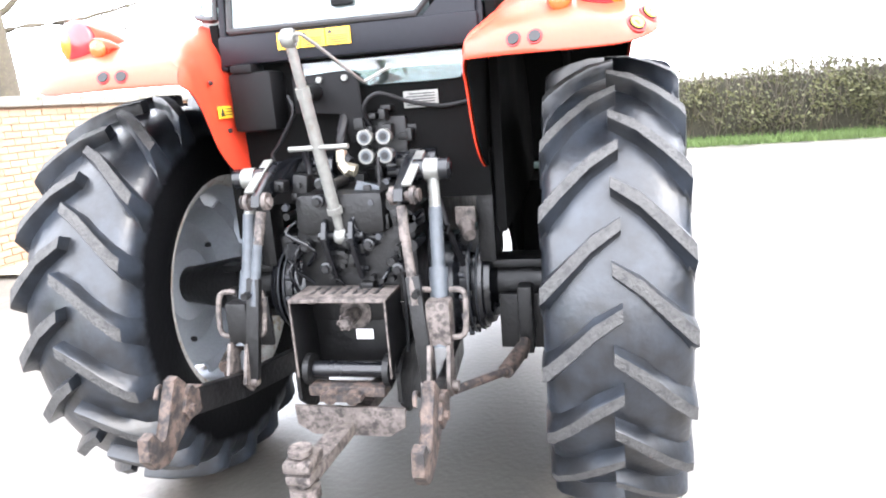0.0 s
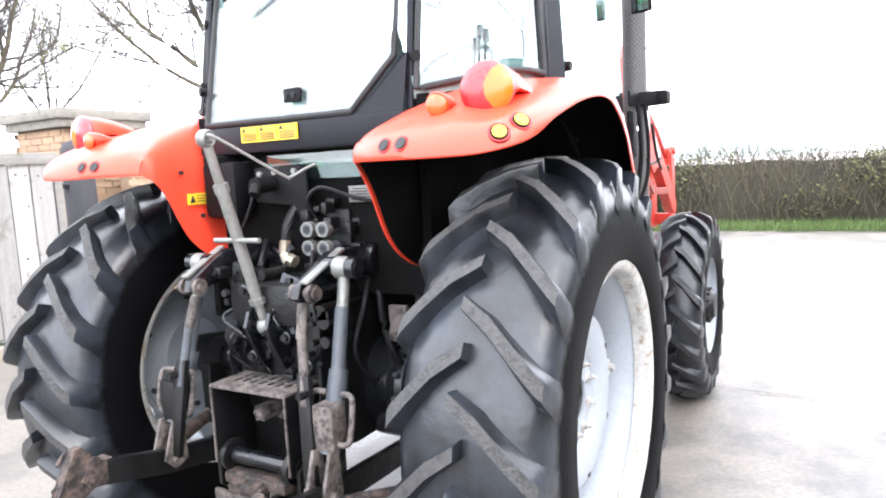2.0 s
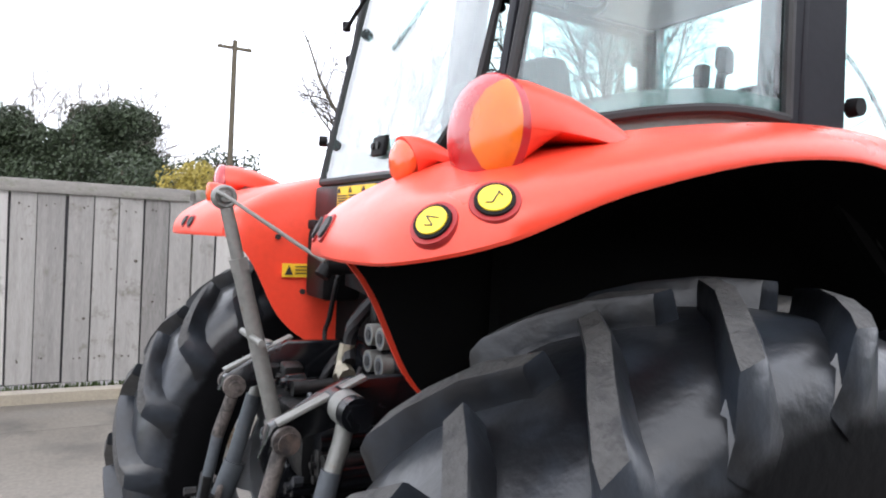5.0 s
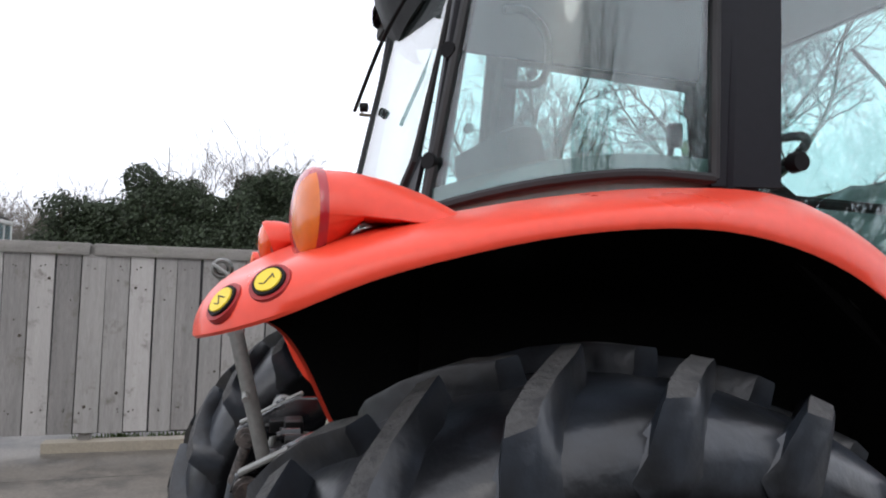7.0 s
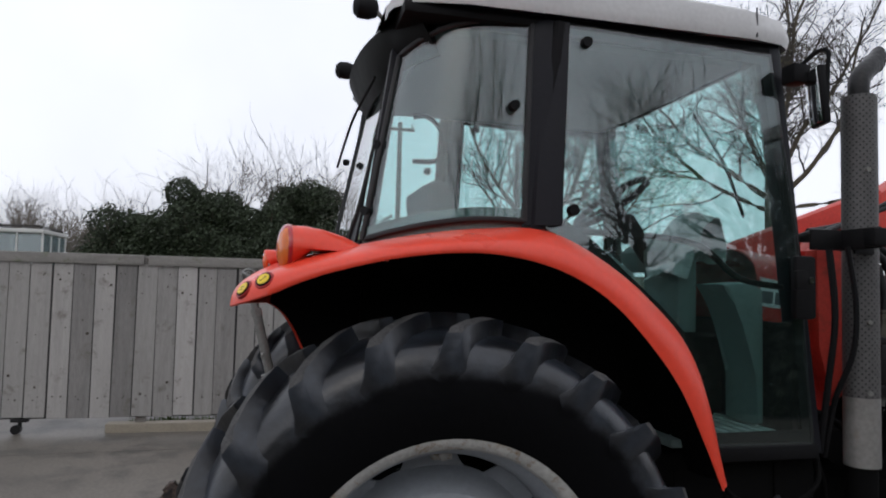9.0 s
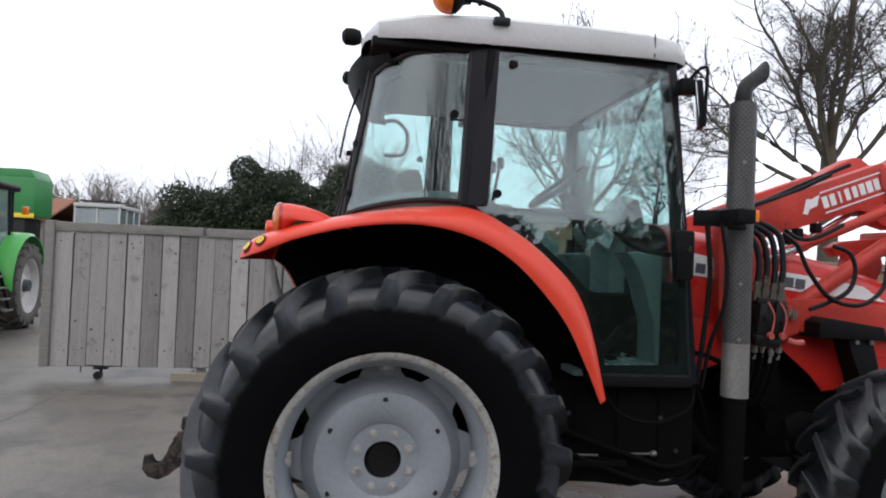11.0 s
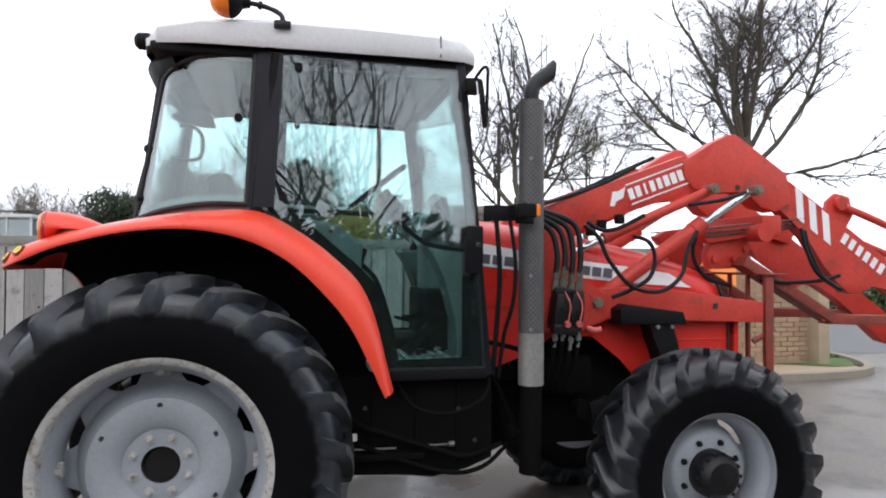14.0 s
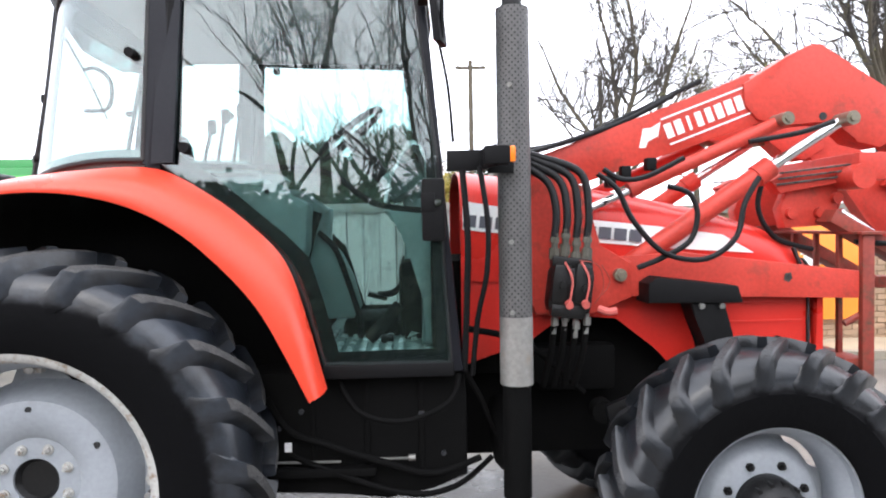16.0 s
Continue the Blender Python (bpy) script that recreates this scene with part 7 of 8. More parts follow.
tube(f, [b + V((-0.01, -0.02, 0)), b + V((-0.005, -0.05, 0.0)), b + V((0.17, -0.135, -0.118)), b + V((0.19, -0.15, -0.125)), b + V((0.21, -0.2, -0.1)), b + V((0.215, -0.235, -0.088))], 0.0048, n=8)
part("pin_chain", f, M["steel"], tl, "bent steel retaining rod")
f = B()
for y in (-0.045, 0.045):
    plate(f, [(-0.47, 1.0), (-0.49, 1.05), (-0.47, 1.10), (-0.42, 1.12), (-0.34, 1.10), (-0.32, 0.93), (-0.42, 0.90)], (y - 0.008, y + 0.008), bevel=0.003)
rod(f, (-0.44, -0.075, 1.05), (-0.44, 0.075, 1.05), 0.016, n=14)
for z in (0.93, 0.98, 1.03):
    for y in (-0.055, 0.055):
        bolt(f, (-0.40, y, z), (0, 1 if y > 0 else -1, 0), 0.01, 0.012)
kpart("top_link_bracket", f, "black_gloss", "glossy black top link bracket")
# rocker arms, lift rods and lift cylinders
for s in (1, -1):
    f = B()
    plate(f, [(-0.12, 1.20), (-0.14, 1.285), (-0.38, 1.29), (-0.44, 1.26), (-0.54, 1.205), (-0.55, 1.17), (-0.50, 1.165), (-0.4, 1.2), (-0.2, 1.18)], (s * 0.245, s * 0.215), bevel=0.006)
    rod(f, (-0.16, s * 0.1, 1.24), (-0.16, s * 0.27, 1.24), 0.055, n=18)
    kpart("rocker_arm", f, "black_gloss", "black hydraulic rocker arm")
    f = B()
    strip(f, [(-0.36, s * 0.262, 1.295), (-0.53, s * 0.255, 1.215)], 0.01, 0.03, (0, 1, 0))
    kpart("arm_strap", f, "steel", "bare steel strap")
    f = B()
    for o in (0.262, 0.20):
        rod(f, (-0.515, s * o, 1.182), (-0.515, s * (o + 0.014), 1.182), 0.028, n=20)
    rod(f, (-0.515, s * 0.19, 1.182), (-0.515, s * 0.285, 1.182), 0.015, n=16)
    tube(f, [(-0.515, s * 0.23, 1.15), (-0.53, s * 0.235, 1.10), (-0.545, s * 0.24, 1.05)], 0.016, n=12)
    fk = kpart("lift_rod_fork", f, "dusty", "dusty steel fork with rusty pin")
    f = B()
    rod(f, (-0.515, s * 0.285, 1.182), (-0.515, s * 0.29, 1.182), 0.021, n=16)
    part("pin_head", f, M["rusty"], fk)
    f = B()
    rod(f, (-0.54, s * 0.24, 1.07), (-0.575, s * 0.265, 0.86), 0.015, n=14)
    lr = kpart("lift_rod", f, "dusty" if s < 0 else "bluegrey", "thin worn lift rod")
    f = B()
    strip(f, [(-0.565, s * 0.26, 0.94), (-0.60, s * 0.29, 0.63)], 0.022, 0.044, (0, 1, 0))
    bolt(f, (-0.585, s * 0.275, 0.9), (-1, 0, 0), 0.012, 0.03)
    part("lower_rod", f, M["grime"], lr, "greasy black lower half of the rod")
    f = B()
    rod(f, (-0.408, s * 0.25, 1.245), (-0.408, s * 0.36, 1.245), 0.033, n=18)
    rod(f, (-0.408, s * 0.345, 1.245), (-0.408, s * 0.365, 1.245), 0.024, n=6)
    kpart("cylinder_pin", f, "black_gloss")
    f = B()
    rod(f, (-0.408, s * 0.285, 1.245), (-0.408, s * 0.33, 1.245), 0.034, n=20)
    tube(f, [(-0.41, s * 0.308, 1.235), (-0.42, s * 0.31, 1.18), (-0.44, s * 0.315, 1.12)], 0.018, n=12)
    cy = kpart("assist_rod", f, "steel", "pale steel cylinder rod eye")
    f = B()
    rod(f, (-0.438, s * 0.314, 1.13), (-0.49, s * 0.322, 0.93), 0.021, n=18)
    rod(f, (-0.48, s * 0.32, 0.95), (-0.56, s * 0.33, 0.72), 0.029, n=20)
    part("assist_cylinder", f, M["bluegrey"], cy, "blue-grey levelling screw tube")
    f = B()
    for e in (1, -1):
        tube(f, [(-0.52, s * 0.33 + e * 0.03, 0.89), (-0.535, s * 0.33 + e * 0.075, 0.885), (-0.555, s * 0.33 + e * 0.08, 0.80), (-0.56, s * 0.33 + e * 0.07, 0.76), (-0.565, s * 0.33 + e * 0.03, 0.755)], 0.009, n=8)
    part("turn_handle", f, M["dusty"], cy, "dusty loop handles on the levelling box")
    f = B()
    box(f, (-0.55, s * 0.33, 0.80), (0.07, 0.075, 0.14), 0.012)
    part("levelling_box", f, M["dusty"] if s < 0 else M["grime"], cy)
    f = B()
    for e in (1, -1):
        plate(f, [(-0.60, 0.58), (-0.64, 0.62), (-0.60, 0.74), (-0.56, 0.74), (-0.55, 0.60)], (s * 0.33 + e * 0.03 - 0.006, s * 0.33 + e * 0.03 + 0.006), bevel=0.002)
    rod(f, (-0.60, s * 0.33 - 0.055, 0.615), (-0.60, s * 0.33 + 0.06, 0.615), 0.016, n=12)
    kpart("clevis", f, "dusty", "dusty clevis on the lower link")
    # lower link with hook end
    f = B()
    ends = ((-0.05, 0.27, 0.53), (-0.60, 0.335, 0.60), (-0.84, 0.365, 0.655))
    for p, q in zip(ends, ends[1:]):
        strip(f, [(p[0], s * p[1], p[2]), (q[0], s * q[1], q[2])], 0.032, 0.08)
    ll = kpart("lower_link", f, "grime", "greasy black lower link arm with dust")
    f = B()
    yy = s * 0.372
    hook = [(-0.82, 0.625), (-0.82, 0.69), (-0.86, 0.72), (-0.88, 0.755), (-0.905, 0.75), (-0.91, 0.715), (-0.94, 0.685), (-0.945, 0.645), (-0.97, 0.605), (-1.0, 0.605), (-1.012, 0.65), (-1.045, 0.645), (-1.052, 0.585), (-1.025, 0.548), (-0.98, 0.535), (-0.935, 0.555), (-0.89, 0.6)]
    plate(f, hook, (yy - 0.017, yy + 0.017), bevel=0.007)
    plate(f, [(-0.79, 0.615), (-0.79, 0.69), (-0.87, 0.69), (-0.89, 0.65), (-0.87, 0.615)], (yy - 0.027, yy + 0.027), bevel=0.006)
    bolt(f, (-0.86, yy - 0.027, 0.65), (0, -1, 0), 0.012, 0.012)
    bolt(f, (-0.86, yy + 0.027, 0.65), (0, 1, 0), 0.012, 0.012)
    rod(f, (-0.85, yy - 0.032, 0.695), (-0.85, yy + 0.032, 0.695), 0.017, n=14)
    tube(f, [(-0.86, yy + 0.03, 0.70), (-0.9, yy + 0.035, 0.73), (-0.93, yy + 0.03, 0.705)], 0.006, n=8)
    part("hook_end", f, M["rusty"], ll, "dusty brown cast hook end")
    f = B()
    rod(f, (-0.60, s * 0.37, 0.60), (-0.42, s * 0.5, 0.585), 0.014, n=10)
    rod(f, (-0.42, s * 0.5, 0.585), (-0.27, s * 0.54, 0.605), 0.026, n=14)
    rod(f, (-0.30, s * 0.54, 0.59), (-0.24, s * 0.545, 0.62), 0.02, n=8)
    st_ = kpart("stabiliser", f, "rusty", "rusty stabiliser turnbuckle")
    f = B()
    box(f, (-0.2, s * 0.55, 0.69), (0.07, 0.05, 0.24), 0.008)
    box(f, (-0.14, s * 0.53, 0.66), (0.02, 0.16, 0.2), 0.005)
    part("stabiliser_bracket", f, M["grime"], st_)
# brake housings with bright machined rings, and the cluttered castings over the PTO
for s in (1, -1):
    f = B()
    revolve(f, [(0.001, s * 0.44), (0.1, s * 0.44), (0.15, s * 0.42), (0.155, s * 0.40), (0.172, s * 0.395), (0.175, s * 0.375), (0.16, s * 0.37), (0.16, s * 0.355), (0.18, s * 0.35), (0.182, s * 0.32), (0.2, s * 0.3), (0.2, s * 0.2)], n=40, at=(-0.02, 0, RZ))
    hb = kpart("brake_housing", f, "black_gloss", "shiny black ribbed brake housing")
    for y, r_ in ((0.374, 0.1755), (0.348, 0.1835)):
        f = B()
        revolve(f, [(r_, s * y), (r_ + 0.004, s * (y + 0.002)), (r_ + 0.004, s * (y + 0.006)), (r_, s * (y + 0.008))], n=40, at=(-0.02, 0, RZ))
        part("machined_ring", f, M["slate"], hb)
    for k in range(7):
        a_ = 1.9 + k * 0.42
        f = B()
        bolt(f, (-0.02 + 0.19 * math.cos(a_), s * 0.32, RZ + 0.19 * math.sin(a_)), (0, s, 0), 0.011, 0.018)
        part("housing_bolt", f, M["slate"], hb)
rc = random.Random(31)
for k in range(26):
    y, z = rc.uniform(-0.2, 0.2), rc.uniform(0.9, 1.22)
    x = -0.40 - 0.05 * rc.random()
    kind = k % 4
    f = B()
    if kind == 0:
        bolt(f, (x, y, z), (-1, 0, 0), rc.uniform(0.009, 0.014), 0.02)
        nm, mt, lb = "casting_bolt", "slate", "dark hexagon bolt head"
    elif kind == 1:
        tube(f, [(x + 0.03, y, z), (x - 0.01, y + 0.02, z - 0.03), (x, y + rc.uniform(-0.08, 0.08), z - 0.09), (x + 0.04, y + rc.uniform(-0.1, 0.1), z - 0.15)], rc.uniform(0.004, 0.007), n=8)
        nm, mt, lb = "oil_pipe", "black_gloss", "thin bent black oil pipe"
    elif kind == 2:
        revolve(f, [(0.0, -0.03), (0.012, -0.03), (0.013, -0.02), (0.02, -0.018), (0.021, 0.03)], axis="x", n=16, at=(x, y, z))
        nm, mt, lb = "plug_screw", "black_gloss", "round black plug screw"
    else:
        box(f, (x + 0.01, y, z), (0.05, rc.uniform(0.025, 0.06), rc.uniform(0.03, 0.07)), 0.008, Matrix.Rotation(rc.uniform(-0.5, 0.5), 4, "X"))
        bolt(f, (x - 0.015, y, z), (-1, 0, 0), 0.008, 0.012)
        nm, mt, lb = "cast_lug", "grime", "greasy cast lug"
    kpart(nm, f, mt, lb)
# PTO guard box with rusty perforated top
f = B()
box(f, (-0.455, 0, 0.866), (0.19, 0.325, 0.008), 0.002)
gt = kpart("guard_plate", f, "dusty", "dusty rusted top plate of the PTO guard")
for k in range(7):
    for j in range(2):
        f = B()
        box(f, (-0.43 - 0.045 * j, -0.11 + 0.036 * k, 0.8715), (0.03, 0.012, 0.003), 0.001)
        part("grip_slot", f, M["seal"], gt)
for s in (1, -1):
    f = B()
    box(f, (-0.455, s * 0.158, 0.735), (0.185, 0.008, 0.26), 0.002)
    kpart("guard_side", f, "black", "black sheet side of the PTO guard")
f = B()
for s in (1, -1):
    strip(f, [(-0.549, s * 0.158, 0.61), (-0.549, s * 0.158, 0.862)], 0.006, 0.01, (1, 0, 0))
strip(f, [(-0.549, -0.158, 0.865), (-0.549, 0.158, 0.865)], 0.008, 0.012)
kpart("guard_edge", f, "dusty", "worn bare edge of the guard")
f = B()
box(f, (-0.36, 0, 0.72), (0.03, 0.32, 0.32), 0.004)
kpart("pto_backplate", f, "grime")
f = B()
rod(f, (-0.37, 0, 0.775), (-0.395, 0, 0.775), 0.055, n=26)
pf = kpart("pto_flange", f, "dusty", "round PTO bearing flange")
f = B()
n = 12
rod(f, (-0.39, 0, 0.775), (-0.50, 0.0, 0.775), 0.022, n=16)
for k in range(6):
    a_ = k * math.pi / 3
    rod(f, (-0.42, 0.021 * math.cos(a_), 0.775 + 0.021 * math.sin(a_)), (-0.50, 0.021 * math.cos(a_), 0.775 + 0.021 * math.sin(a_)), 0.007, n=6)
part("pto_shaft", f, M["dusty"], pf, "splined PTO shaft")
f = B()
box(f, (-0.38, -0.02, 0.695), (0.004, 0.06, 0.035), 0.001)
kpart("white_tag", f, "white", "small white plate")
# pick-up hitch: roller, cheeks, clevis and drawbar
f = B()
rod(f, (-0.50, -0.12, 0.618), (-0.50, 0.12, 0.618), 0.026, n=20)
kpart("hitch_roller", f, "black_gloss", "shiny black hitch roller")
for s in (1, -1):
    f = B()
    rod(f, (-0.50, s * 0.125, 0.618), (-0.50, s * 0.145, 0.618), 0.052, n=24)
    rod(f, (-0.50, s * 0.145, 0.618), (-0.50, s * 0.165, 0.618), 0.03, n=18)
    plate(f, [(-0.53, 0.52), (-0.53, 0.62), (-0.44, 0.66), (-0.30, 0.66), (-0.30, 0.45), (-0.45, 0.45)], (s * 0.165, s * 0.18), bevel=0.003)
    kpart("hitch_cheek", f, "grime", "greasy hitch side cheek")
f = B()
box(f, (-0.52, 0, 0.56), (0.06, 0.26, 0.035), 0.008)
for y in (-0.03, 0.045):
    rod(f, (-0.55, y, 0.555), (-0.585, y, 0.55), 0.022, n=14)
box(f, (-0.56, 0.01, 0.55), (0.05, 0.14, 0.022), 0.006)
kpart("hitch_latch", f, "rusty", "rusty hitch latch")
f = B()
plate(f, [(-0.19, 0.505), (-0.185, 0.44), (-0.13, 0.405), (0.13, 0.405), (0.185, 0.44), (0.19, 0.505)], (-0.545, -0.53), axis="x", bevel=0.003)
kpart("drawbar_plate", f, "dusty", "broad dusty rust-brown plate over the drawbar")
f = B()
strip(f, [(-0.2, 0.0, 0.43), (-0.80, 0.035, 0.43)], 0.07, 0.04)
box(f, (-0.82, 0.04, 0.475), (0.11, 0.085, 0.035), 0.012)
box(f, (-0.80, 0.04, 0.435), (0.14, 0.08, 0.03), 0.01)
rod(f, (-0.83, 0.04, 0.32), (-0.83, 0.04, 0.51), 0.02, n=14)
rod(f, (-0.83, 0.04, 0.505), (-0.83, 0.04, 0.52), 0.036, n=18)
rod(f, (-0.83, 0.04, 0.365), (-0.83, 0.04, 0.40), 0.045, n=18)
kpart("drawbar", f, "dusty", "dusty drawbar with a hitch pin")
# remote couplers, valve stack, hoses and brackets
f = B()
r = random.Random(9)
box(f, (-0.13, -0.09, 1.32), (0.12, 0.17, 0.18), 0.015)
vs_ = kpart("spool_valve", f, "grime", "greasy black spool valve stack")
for k in range(22):
    f = B()
    box(f, (-0.2 + r.uniform(-0.02, 0.05), -0.09 + r.uniform(-0.12, 0.12), 1.32 + r.uniform(-0.14, 0.12)), (0.05, r.uniform(0.02, 0.05), r.uniform(0.02, 0.05)), 0.006)
    part("valve_spool", f, M["grime"], vs_)
for k in range(16):
    f = B()
    y, z = r.uniform(-0.25, 0.2), r.uniform(0.95, 1.22)
    rod(f, (-0.30, y, z), (-0.42, y, z), r.uniform(0.012, 0.03), n=12)
    part("valve_cap", f, M["black_gloss"] if k % 2 else M["grime"], vs_)
for y in (-0.045, -0.112):
    for z in (1.345, 1.282):
        f = B()
        rod(f, (-0.17, y, z), (-0.262, y, z), 0.019, n=18)
        cp = kpart("remote_coupler", f, "bluegrey", "round hydraulic quick coupler")
        f = B()
        revolve(f, [(0.019, -0.262), (0.026, -0.262), (0.026, -0.235), (0.02, -0.23)], axis="x", n=20, at=(0, y, z))
        part("coupler_collar", f, M["steel"], cp)
        f = B()
        rod(f, (-0.255, y, z), (-0.2645, y, z), 0.012, n=14)
        part("coupler_bore", f, M["seal"], cp)
f = B()
plate(f, [(0.2, 1.44), (0.2, 1.56), (0.0, 1.57), (-0.035, 1.54), (-0.04, 1.42), (-0.05, 1.34), (0.01, 1.33), (0.03, 1.43)], (-0.225, -0.235), axis="x", bevel=0.002)
kpart("valve_bracket", f, "black", "black sheet bracket with bolts")
for y, z in ((0.17, 1.54), (0.1, 1.545), (0.01, 1.545)):
    f = B()
    bolt(f, (-0.236, y, z), (-1, 0, 0), 0.011, 0.01)
    kpart("bracket_bolt", f, "steel")
f = B()
rod(f, (-0.24, 0.12, 1.505), (-0.32, 0.12, 1.50), 0.028, n=16)
rod(f, (-0.31, 0.12, 1.50), (-0.33, 0.115, 1.47), 0.02, n=12)
kpart("rubber_plug", f, "black")
f = B()
box(f, (-0.22, 0.335, 1.49), (0.12, 0.16, 0.2), 0.02)
box(f, (-0.235, 0.36, 1.60), (0.1, 0.08, 0.03), 0.01)
kpart("control_box", f, "black", "black plastic box beside the cab wall")
CABLES = [
    ([(-0.24, 0.22, 1.50), (-0.26, 0.2, 1.44), (-0.25, 0.27, 1.34), (-0.25, 0.30, 1.30), (-0.26, 0.27, 1.24)], 0.007),
    ([(-0.2, -0.06, 1.36), (-0.25, -0.05, 1.44), (-0.24, -0.1, 1.485), (-0.2, -0.2, 1.45), (-0.18, -0.3, 1.43), (-0.18, -0.40, 1.44)], 0.007),
    ([(-0.22, 0.03, 1.42), (-0.27, 0.03, 1.36), (-0.28, 0.03, 1.30), (-0.29, 0.0, 1.27)], 0.017),
    ([(-0.3, -0.1, 1.28), (-0.36, -0.12, 1.1), (-0.4, -0.18, 0.9), (-0.45, -0.19, 0.66)], 0.006),
    ([(-0.2, 0.2, 1.3), (-0.3, 0.15, 1.2), (-0.3, 0.2, 1.05), (-0.2, 0.25, 0.95)], 0.012),
    ([(-0.15, -0.25, 1.15), (-0.2, -0.3, 1.0), (-0.15, -0.33, 0.85), (-0.05, -0.28, 0.7)], 0.012),
    ([(-0.15, -0.22, 1.2), (-0.25, -0.26, 1.1), (-0.3, -0.25, 0.95), (-0.2, -0.26, 0.8)], 0.009),
    ([(-0.1, 0.24, 1.1), (-0.2, 0.28, 0.95), (-0.2, 0.27, 0.75)], 0.01),
]
for pts, rr in CABLES:
    f = B()
    tube(f, pts, rr, n=8)
    kpart("cable", f, "hose", "black cable or hose")
f = B()
for p, q, rr in (((-0.285, 0.03, 1.31), (-0.292, 0.03, 1.27), 0.02), ((-0.292, 0.03, 1.265), (-0.31, 0.0, 1.235), 0.02), ((-0.30, 0.01, 1.25), (-0.30, -0.02, 1.24), 0.022)):
    rod(f, p, q, rr, n=8)
kpart("hose_fitting", f, "brass", "pale metal hose fitting")
f = B()
plate(f, [(-0.0, 1.1), (-0.06, 1.22), (-0.13, 1.2), (-0.13, 1.08), (-0.06, 1.04)], (-0.41, -0.40), axis="x", bevel=0.002)
kpart("cover_plate", f, "bluegrey", "blue-grey cover plate")
f = B()
rod(f, (-0.2, -0.36, 1.03), (-0.26, -0.38, 1.0), 0.03, 0.022, 14)
box(f, (-0.2, -0.36, 1.06), (0.02, 0.07, 0.06), 0.005)
kpart("socket", f, "dusty", "dusty trailer socket")
# strut from cab to axle and steps at the inner side of the wheel
for s in (1, -1):
    f = B()
    box(f, (-0.1, s * 0.42, 1.08), (0.1, 0.06, 0.4), 0.01)
    box(f, (-0.02, s * 0.38, 0.93), (0.16, 0.14, 0.12), 0.02)
    kpart("cab_mount", f, "grime", "black cab mount on the axle")


# ---- the green tractor and the machines behind the fence ----
def green_tractor():
    th = thing("green_tractor", (-7.15, 10.2, 0), "bright green farm tractor with grey rims, parked across the yard", "tractor", turn=-84)
    # own front to +x, its left side (+y) faces the yard

    def gwheel(x, o, R, W, RIM, name):
        w = new(name)
        w.parent = th
        w.matrix_local = pose(x, o, R - 0.01)
        w["label"] = "muddy black tyre on a pale grey rim"
        f = B()
        h = W / 2
        b = R - 0.05
        revolve(f, [(RIM, h * 0.9), (RIM + 0.05, h), (b - 0.1, h), (b - 0.02, h * 0.85), (b, 0), (b - 0.02, -h * 0.85), (b - 0.1, -h), (RIM + 0.05, -h), (RIM, -h * 0.9)], n=48)
        for s in (1, -1):
            for k in range(18):
                a = (k + (0.5 if s < 0 else 0)) * 2 * math.pi / 18
                rows = []
                for y, t, top, low in ((0.0, 0.0, R, b - 0.01), (h * 0.6, 0.13, R - 0.005, b - 0.02), (h * 1.01, 0.23, R - 0.03, b - 0.1)):
                    rows.append([f.verts.new((rr * math.cos(a + t + e), s * y, rr * math.sin(a + t + e))) for e, rr in ((-0.05, low), (-0.03, top), (0.03, top), (0.05, low))])
                for p, q in zip(rows, rows[1:]):
                    for j in range(3):
                        f.faces.new((p[j], p[j + 1], q[j + 1], q[j]))
                f.faces.new(rows[0])
                f.faces.new(rows[-1])
        part("tyre", f, M["dusty_tyre"], w)
        f = B()
        d = 1 if o > 0 else -1
        revolve(f, [(RIM + 0.02, d * h * 0.9), (RIM - 0.02, d * h * 0.85), (RIM - 0.05, d * h * 0.3), (RIM * 0.55, d * h * 0.1), (RIM * 0.35, d * h * 0.45), (0.001, d * h * 0.5)], n=40)
        part("rim", f, M["pale_rim"], w)
        f = B()
        rod(f, (0, d * h * 0.4, 0), (0, d * h * 0.9, 0), RIM * 0.25, RIM * 0.2, 20)
        part("hub", f, M["bluegrey"], w)
    for s in (1, -1):
        gwheel(0, s * 0.86, 0.82, 0.46, 0.52, "rear_wheel")
        gwheel(2.72, s * 0.86, 0.64, 0.38, 0.37, "front_wheel")
        f = B()
        rows = []
        for k in range(15):
            a = radians(200 - 14.5 * k)
            rr = 0.98
            x, z = rr * math.cos(a), 0.82 + rr * math.sin(a)
            rows.append([V((x, s * 0.55, z)), V((x, s * 0.6, z + 0.03)), V((x, s * 1.02, z + 0.02)), V((x, s * 1.08, z - 0.03))])
        grid(f, rows)
        thick(f, 0.02)
        part("fender", f, M["green"], th, "bright green rear fender")
    f = B()
    box(f, (0.9, 0, 0.85), (2.4, 0.5, 0.5), 0.04)
    box(f, (2.4, 0, 0.8), (1.6, 0.45, 0.4), 0.04)
    part("chassis", f, M["grime"], th)
    f = B()
    box(f, (2.75, 0, 1.4), (1.9, 0.8, 0.7), 0.12)
    part("hood", f, M["green"], th, "green hood")
    # cab
    f = B()
    for x, y in ((1.62, 0.72), (1.62, -0.72), (0.35, 0.78), (0.35, -0.78), (-0.3, 0.6), (-0.3, -0.6)):
        tube(f, [(x, y, 1.15), (x - 0.02, y * 0.98, 1.9), (x - 0.08, y * 0.93, 2.62)], 0.035, n=8)
    box(f, (0.65, 0, 1.12), (2.0, 1.5, 0.1), 0.03)
    box(f, (0.75, 0, 1.35), (1.6, 1.3, 0.4), 0.05)
    part("cab_frame", f, M["black"], th, "black cab frame")
